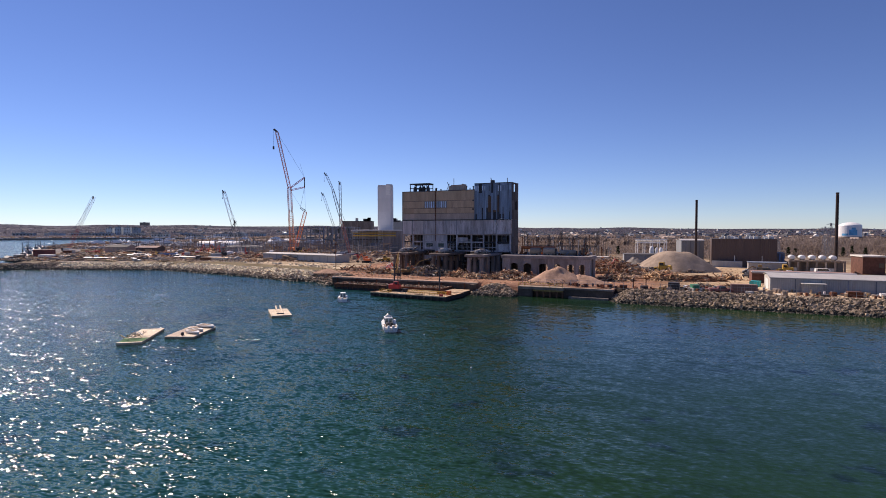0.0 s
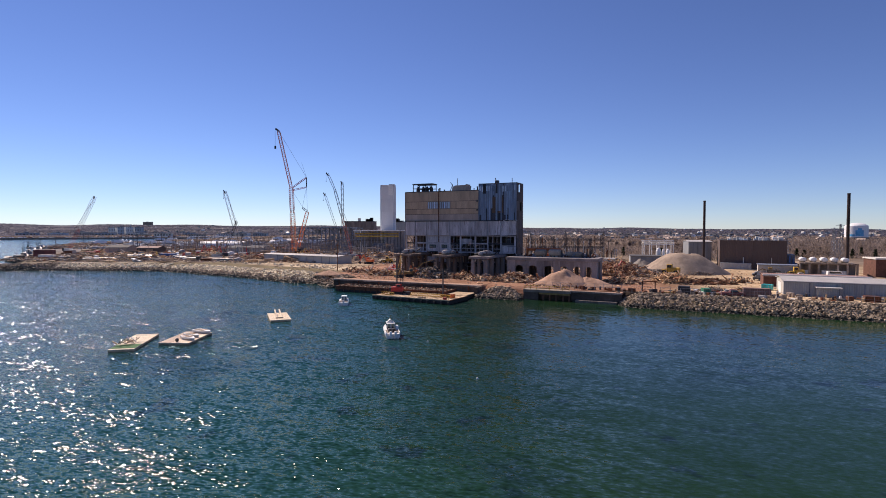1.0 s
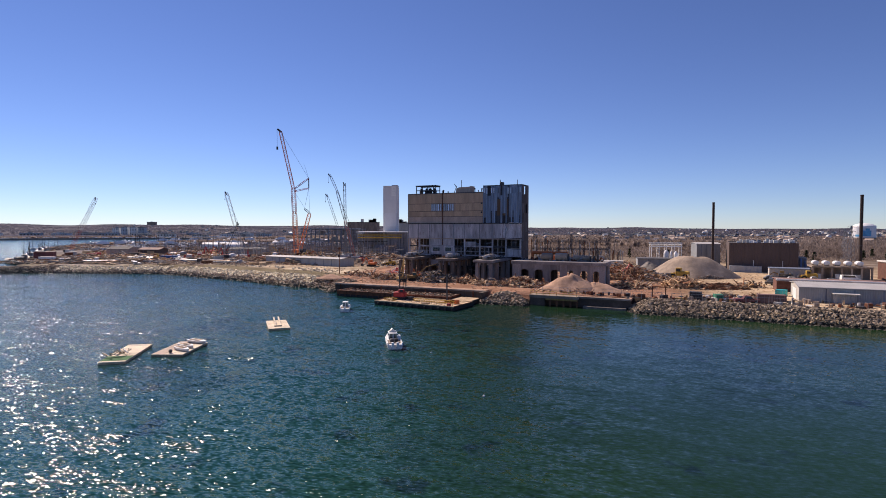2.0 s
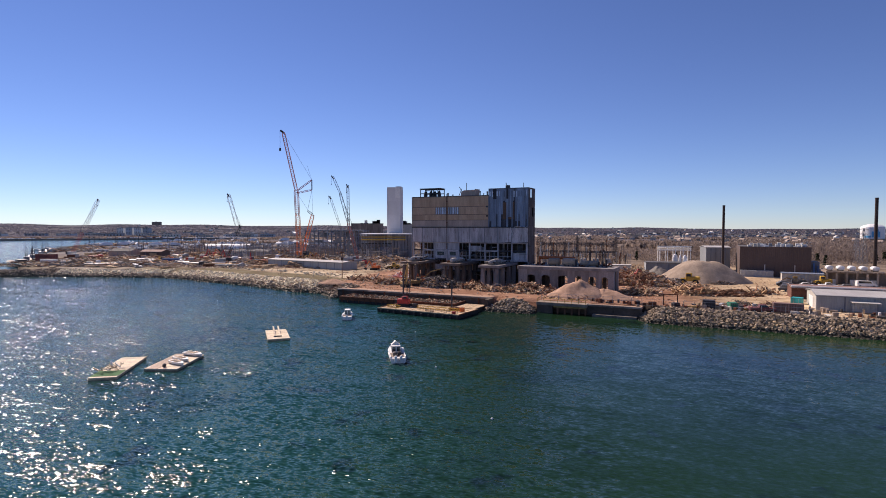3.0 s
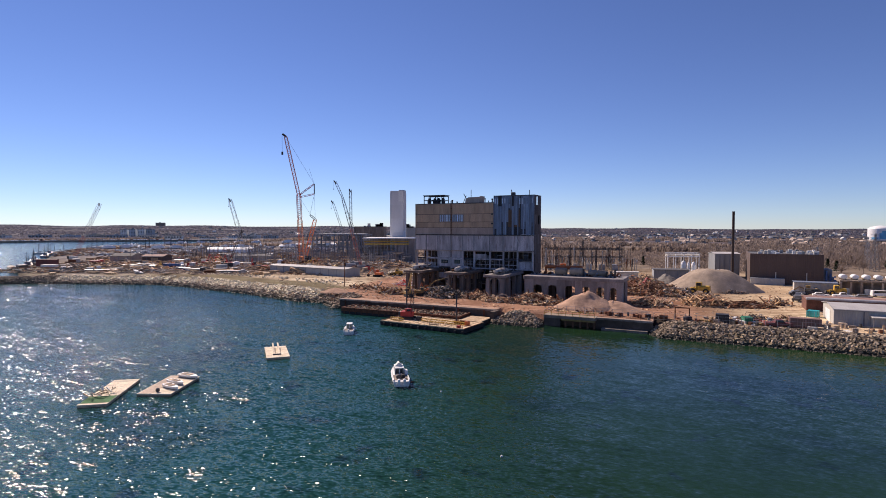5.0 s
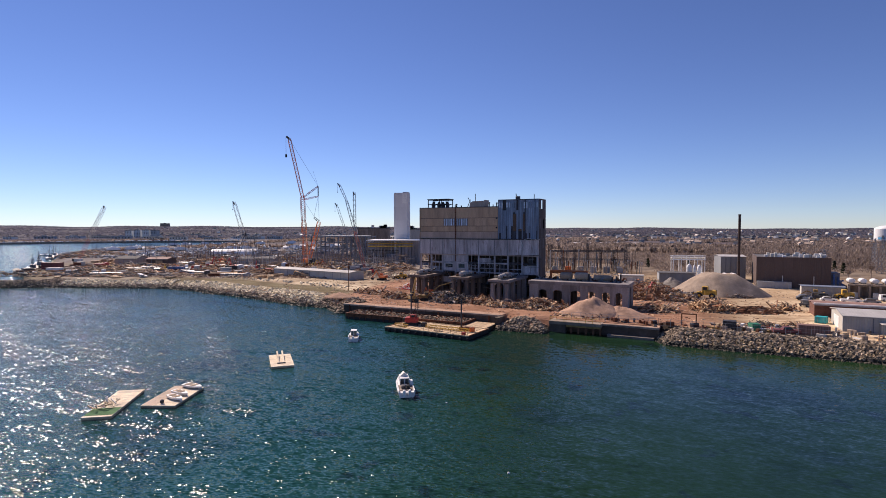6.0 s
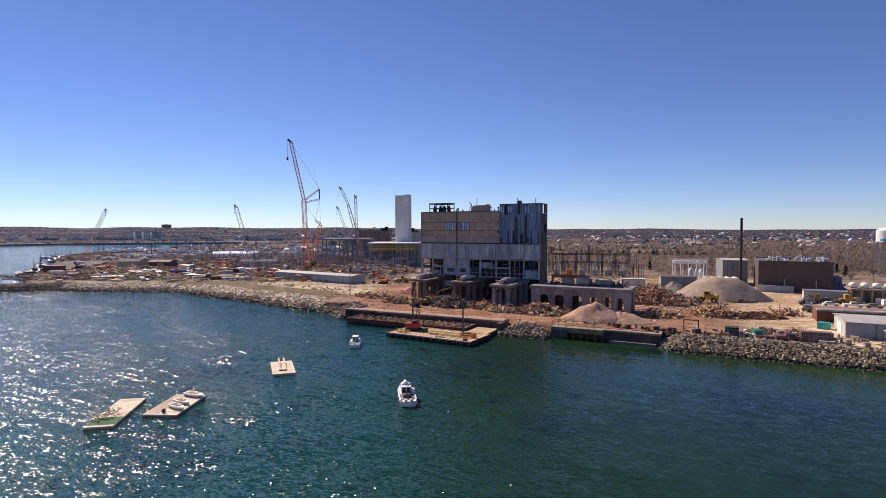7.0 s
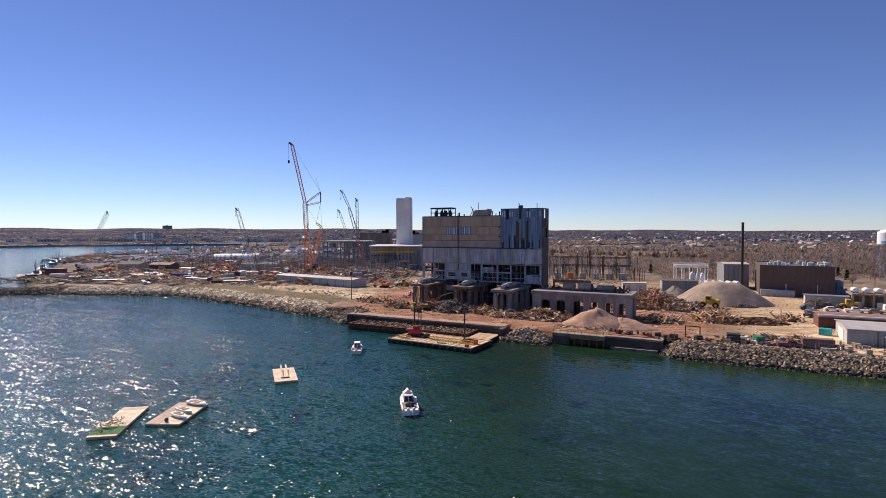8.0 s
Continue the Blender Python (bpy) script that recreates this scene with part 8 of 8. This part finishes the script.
def woods():
    """Far leafless woods: sprays of upright branches, thousands of crowns in one mesh."""
    r = np.random.default_rng(7)
    n = 90000
    d = np.where(r.random(n) < 0.55, r.uniform(560, 1500, n), r.uniform(1300, 3900, n))
    az = r.uniform(-0.82, 0.82, n)
    x, y = d * np.sin(az), d * np.cos(az)
    keep = inside_by(x, y, COAST) > 25
    keep &= ~((x < -60) & (d < 740)) & ~((x < -350) & (d < 1330))
    keep &= ~((d > 585) & (d < 735) & (az > 0.28)) & ~((d > 830) & (d < 965) & (az > 0.17) & (az < 0.33))
    patch = np.sin(x * 0.012 + 1) * np.sin(y * 0.009) + np.sin(x * 0.031) * 0.5 * np.sin(y * 0.027)
    keep &= (patch > -0.35) | (d > 1700)
    x, y, d = x[keep], y[keep], d[keep]
    n, k = len(x), 5
    z = ground_height(x, y)
    h = r.uniform(0.55, 1.0, n) * np.interp(d, (560, 760, 1300, 2200, 3900), (7.0, 4.6, 4.0, 3.4, 2.4))
    w = r.uniform(0.5, 0.9, n) * np.interp(d, (560, 1200, 2200, 3900), (3.6, 4.5, 6.5, 8.0))
    turn = r.uniform(-0.9, 0.9, (n, k))
    ox, oy = r.normal(0, 0.45, (n, k)) * w[:, None], r.normal(0, 0.45, (n, k)) * w[:, None]
    tall = h[:, None] * r.uniform(0.55, 1.0, (n, k))
    cx, cy = x[:, None] + ox, y[:, None] + oy
    hx, hy = np.cos(turn) * w[:, None] * 0.5, np.sin(turn) * w[:, None] * 0.5
    base = z[:, None] + tall * r.uniform(0.0, 0.25, (n, k)) - 0.3
    corner = np.stack([np.stack([cx, cy, base - 0.4], -1),
                       np.stack([cx + hx, cy + hy, base + tall * r.uniform(0.35, 0.7, (n, k))], -1),
                       np.stack([cx + ox * 0.2, cy, base + tall], -1),
                       np.stack([cx - hx, cy - hy, base + tall * r.uniform(0.35, 0.7, (n, k))], -1)], 2)
    # crowns beyond 1350 m take the haze-tinted material, nearer ones plain brown
    for name, pick, paint, label in (("near_woods", d < 1350, TWIGS, "brown leafless woodland on the low ground"), ("far_woods", d >= 1350, WOODS, "leafless woodland covering the far slopes, haze blue in its colour")):
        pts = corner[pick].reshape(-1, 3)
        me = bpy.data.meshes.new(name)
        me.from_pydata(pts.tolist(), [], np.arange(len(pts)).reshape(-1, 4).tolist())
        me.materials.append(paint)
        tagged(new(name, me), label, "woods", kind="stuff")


woods()


def thicket():
    """Leafless scrub between the yard and the far woods."""
    r = np.random.default_rng(12)
    verts, faces = [], []
    n = 9500
    x, y = r.uniform(0, 660, n), 300 + 290 * r.random(n) ** 1.2
    x = np.where(r.random(n) < 0.25, r.uniform(-40, 120, n), x)
    ok = (y > 300 + 0.45 * np.abs(x - 150)) & (np.hypot(x - 70, y - 340) > 46)
    for px, py in zip(x[ok], y[ok]):
        h = r.uniform(1.4, 3.8)
        for k in range(20):
            a, q = r.uniform(0, 6.28), r.uniform(0, 0.35) * h
            b = len(verts)
            c = np.array([px + q * np.cos(a), py + q * np.sin(a), GROUND + h * r.uniform(0.0, 0.55)])
            e = c + np.array([r.normal(0, 0.16), r.normal(0, 0.16), r.uniform(0.25, 0.5)]) * h
            s = r.normal(0, 0.045, 3) * h
            verts += [c.tolist(), (c + s + (e - c) * 0.3).tolist(), e.tolist()]
            faces.append((b, b + 1, b + 2))
    # low scrub close behind the yards
    n = 9000
    x, y = r.uniform(20, 430, n), r.uniform(292, 520, n)
    ok = (y > 296 + 0.25 * np.abs(x - 150)) & (np.hypot(x - 70, y - 340) > 44)
    for px, py in zip(x[ok], y[ok]):
        h = r.uniform(0.8, 2.8)
        for k in range(14):
            b = len(verts)
            c = np.array([px + r.normal(0, 0.9), py + r.normal(0, 0.9), GROUND + h * r.uniform(-0.05, 0.4)])
            e = c + np.array([r.normal(0, 0.3), r.normal(0, 0.3), r.uniform(0.3, 0.7)]) * h
            s = r.normal(0, 0.10, 3) * h
            verts += [c.tolist(), (c + s + (e - c) * 0.3).tolist(), e.tolist()]
            faces.append((b, b + 1, b + 2))
    # the taller bare wood beyond the tanks
    n = 2400
    x, y = r.uniform(215, 560, n), r.uniform(335, 560, n)
    ok = y > 300 + 0.3 * np.abs(x - 150)
    for px, py in zip(x[ok], y[ok]):
        h = r.uniform(5.0, 9.5)
        for k in range(26):
            a, q = r.uniform(0, 6.28), r.uniform(0, 0.22) * h
            b = len(verts)
            c = np.array([px + q * np.cos(a), py + q * np.sin(a), GROUND + h * r.uniform(0.0, 0.6)])
            e = c + np.array([r.normal(0, 0.1), r.normal(0, 0.1), r.uniform(0.25, 0.42)]) * h
            s = r.normal(0, 0.022, 3) * h
            verts += [c.tolist(), (c + s + (e - c) * 0.3).tolist(), e.tolist()]
            faces.append((b, b + 1, b + 2))
    me = bpy.data.meshes.new("thicket")
    me.from_pydata(verts, [], faces)
    me.materials.append(TWIGS)
    tagged(new("thicket", me), "brown leafless scrub behind the works", "scrub", kind="stuff")


thicket()


def weeds():
    """Dry brush and loose debris over the yard on the point."""
    r = np.random.default_rng(33)
    n = 9000
    x, y = r.uniform(-260, -30, n), r.uniform(275, 520, n)
    keep = inside_by(x, y, COAST) > 20
    verts, faces = [], []
    for px, py in zip(x[keep], y[keep]):
        h = r.uniform(0.4, 1.6)
        for k in range(4):
            b = len(verts)
            c = np.array([px + r.normal(0, 0.8), py + r.normal(0, 0.8), GROUND - 0.05])
            d = np.array([r.normal(0, 1.2), r.normal(0, 0.8), r.uniform(0.1, 0.9)]) * h
            s = r.normal(0, 0.35, 3) * h
            verts += [c.tolist(), (c + s + d * 0.4 + [0, 0, 0.2]).tolist(), (c + d).tolist()]
            faces.append((b, b + 1, b + 2))
    me = bpy.data.meshes.new("dry_brush")
    me.from_pydata(verts, [], faces)
    me.materials.append(TWIGS)
    tagged(new("dry_brush", me), "dry brown brush and debris on the point", "brush", kind="stuff")


weeds()
for i in range(64):
    x, y = rng.uniform(-240, -60), rng.uniform(300, 560)
    if land(x, y) < 20:
        continue
    h = rng.uniform(7, 13)
    pole = thing("light_pole", "thin dark pole standing on the point", "pole", pose(x, y, GROUND), "poles on the point")
    bm = B()
    tube(bm, (0, 0, -0.2), (0, 0, h), 0.14, 5, 0.09)
    part("shaft", bm, BARK, pole)
    bm = B()
    box(bm, -0.7, 0.7, -0.06, 0.06, h - 0.6, h - 0.45)
    part("cross_arm", bm, BARK, pole)
for i in range(34):
    x, y = rng.uniform(-250, -60), rng.uniform(400, 620)
    if land(x, y) > 25:
        copy_thing(protos[2], pose(x, y, GROUND - 0.1, 0, 0, rng.uniform(0, 360)))


# ---- the far waterfront ----
FAR_SHORE = [(-1300, 800), (-812, 936), (-757, 997), (-670, 1028), (-577, 1060), (-440, 1075)]
bm = B()
for (x0, y0), (x1, y1) in zip(FAR_SHORE, FAR_SHORE[1:]):
    hexa(bm, [(x0, y0 - 1, -1), (x1, y1 - 1, -1), (x1, y1 + 4, -1), (x0, y0 + 4, -1), (x0, y0 - 1, 3.3), (x1, y1 - 1, 3.3), (x1, y1 + 4, 3.3), (x0, y0 + 4, 3.3)])
single("far_seawall", bm, CONCRETE_DARK, pose(0, 0, 0), "long dark seawall along the far shore", "seawall", kind="structure")
rng = random.Random(52)
bm = B()
for i in range(150):
    k = rng.randrange(len(FAR_SHORE) - 1)
    f = rng.random()
    (x0, y0), (x1, y1) = FAR_SHORE[k], FAR_SHORE[k + 1]
    x, y = x0 + (x1 - x0) * f, y0 + (y1 - y0) * f + rng.uniform(12, 40)
    z = level(x, y)
    q = rng.choice((0, 0, 0, 1, 2))
    box(bm, x, x + 5.0, y, y + 2, z + 0.3, z + 1.2, q)
    hexa(bm, [(x + 0.8, y + 0.1, z + 1.2), (x + 4.2, y + 0.1, z + 1.2), (x + 4.2, y + 1.9, z + 1.2), (x + 0.8, y + 1.9, z + 1.2), (x + 1.4, y + 0.2, z + 2.0), (x + 3.6, y + 0.2, z + 2.0), (x + 3.6, y + 1.8, z + 2.0), (x + 1.4, y + 1.8, z + 2.0)], q)
single("parked_cars", bm, [WHITE, STEEL_GREY, MAROON], pose(0, 0, 0), "distant parked cars along the far waterfront", "cars", kind="stuff")


# ---- stones of the shore ----
def stone_mesh(seed, material):
    rng = random.Random(seed)
    bm = B()
    stone(bm, (0, 0, 0), 1.0, rng, 0.8, 0)
    return mesh_of(bm, "stone", material)


def riprap():
    rng = random.Random(17)
    shapes = [stone_mesh(k, STONE) for k in range(8)]
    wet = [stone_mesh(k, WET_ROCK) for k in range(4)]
    t = thing("riprap_slope", "sloping riprap of large angular grey-brown stones", "riprap", pose(0, 0, 0), kind="structure")
    spots = []
    for i in range(4300):
        u, v = rng.uniform(88, 152), rng.uniform(-47.5, -39.2)
        spots.append((u, v))
    for i in range(620):
        spots.append((rng.uniform(48.9, 62.2), rng.uniform(-47, -40.2)))
    near = 0
    rest = B()
    for u, v in spots:
        x, y = s2w(u, v)
        z = level(x, y)
        r = rng.uniform(0.22, 0.54)
        if near < 300 and 96 < u < 134 and v < -43.5:
            near += 1
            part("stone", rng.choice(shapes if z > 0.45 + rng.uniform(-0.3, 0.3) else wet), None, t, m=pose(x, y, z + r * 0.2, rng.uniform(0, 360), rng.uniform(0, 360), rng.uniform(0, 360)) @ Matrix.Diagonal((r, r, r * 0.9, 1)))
        else:
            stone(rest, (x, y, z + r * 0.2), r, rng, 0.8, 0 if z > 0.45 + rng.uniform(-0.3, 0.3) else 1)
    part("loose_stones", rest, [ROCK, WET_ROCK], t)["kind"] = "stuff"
    # the beach and the jetty
    rest = B()
    beach = [s2w(-4, -40), (-40, 188), (-46, 199), (-58, 205), (-75, 219), (-87, 228), (-103, 238), (-118, 249), (-136, 258), (-163, 260), (-205, 262), (-216, 259.5), (-330, 259)]
    for (x0, y0), (x1, y1) in zip(beach, beach[1:]):
        L = math.hypot(x1 - x0, y1 - y0)
        nx, ny = (y0 - y1) / L, (x1 - x0) / L
        if ny < 0:
            nx, ny = -nx, -ny
        wide = 12.0 if -160 < x0 < -50 else 9.5
        for i in range(int(L * 2.3 * (wide + 1))):
            f, d = rng.random(), rng.uniform(-1.2, wide)
            x, y = x0 + (x1 - x0) * f + nx * d, y0 + (y1 - y0) * f + ny * d
            r = rng.uniform(0.3, 0.75)
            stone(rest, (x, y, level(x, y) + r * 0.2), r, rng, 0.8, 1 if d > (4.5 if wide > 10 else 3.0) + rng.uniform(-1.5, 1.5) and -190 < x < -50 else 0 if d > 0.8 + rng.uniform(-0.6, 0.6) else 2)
    for i in range(2600):       # the pale bank below the shore road
        x = rng.uniform(-165, -48)
        y = 200 + rng.uniform(0, 110)
        d = land(x, y)
        if 26.5 + math.sin(x * 0.13) < d < 33.5 + math.sin(x * 0.2):
            r = rng.uniform(0.3, 0.65)
            stone(rest, (x, y, GROUND + r * 0.3), r, rng, 0.9, 1)
    b = thing("shore_rubble", "long tan rubble beach running out to the point", "rubble beach", pose(0, 0, 0), kind="stuff")
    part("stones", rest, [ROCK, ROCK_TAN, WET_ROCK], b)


riprap()
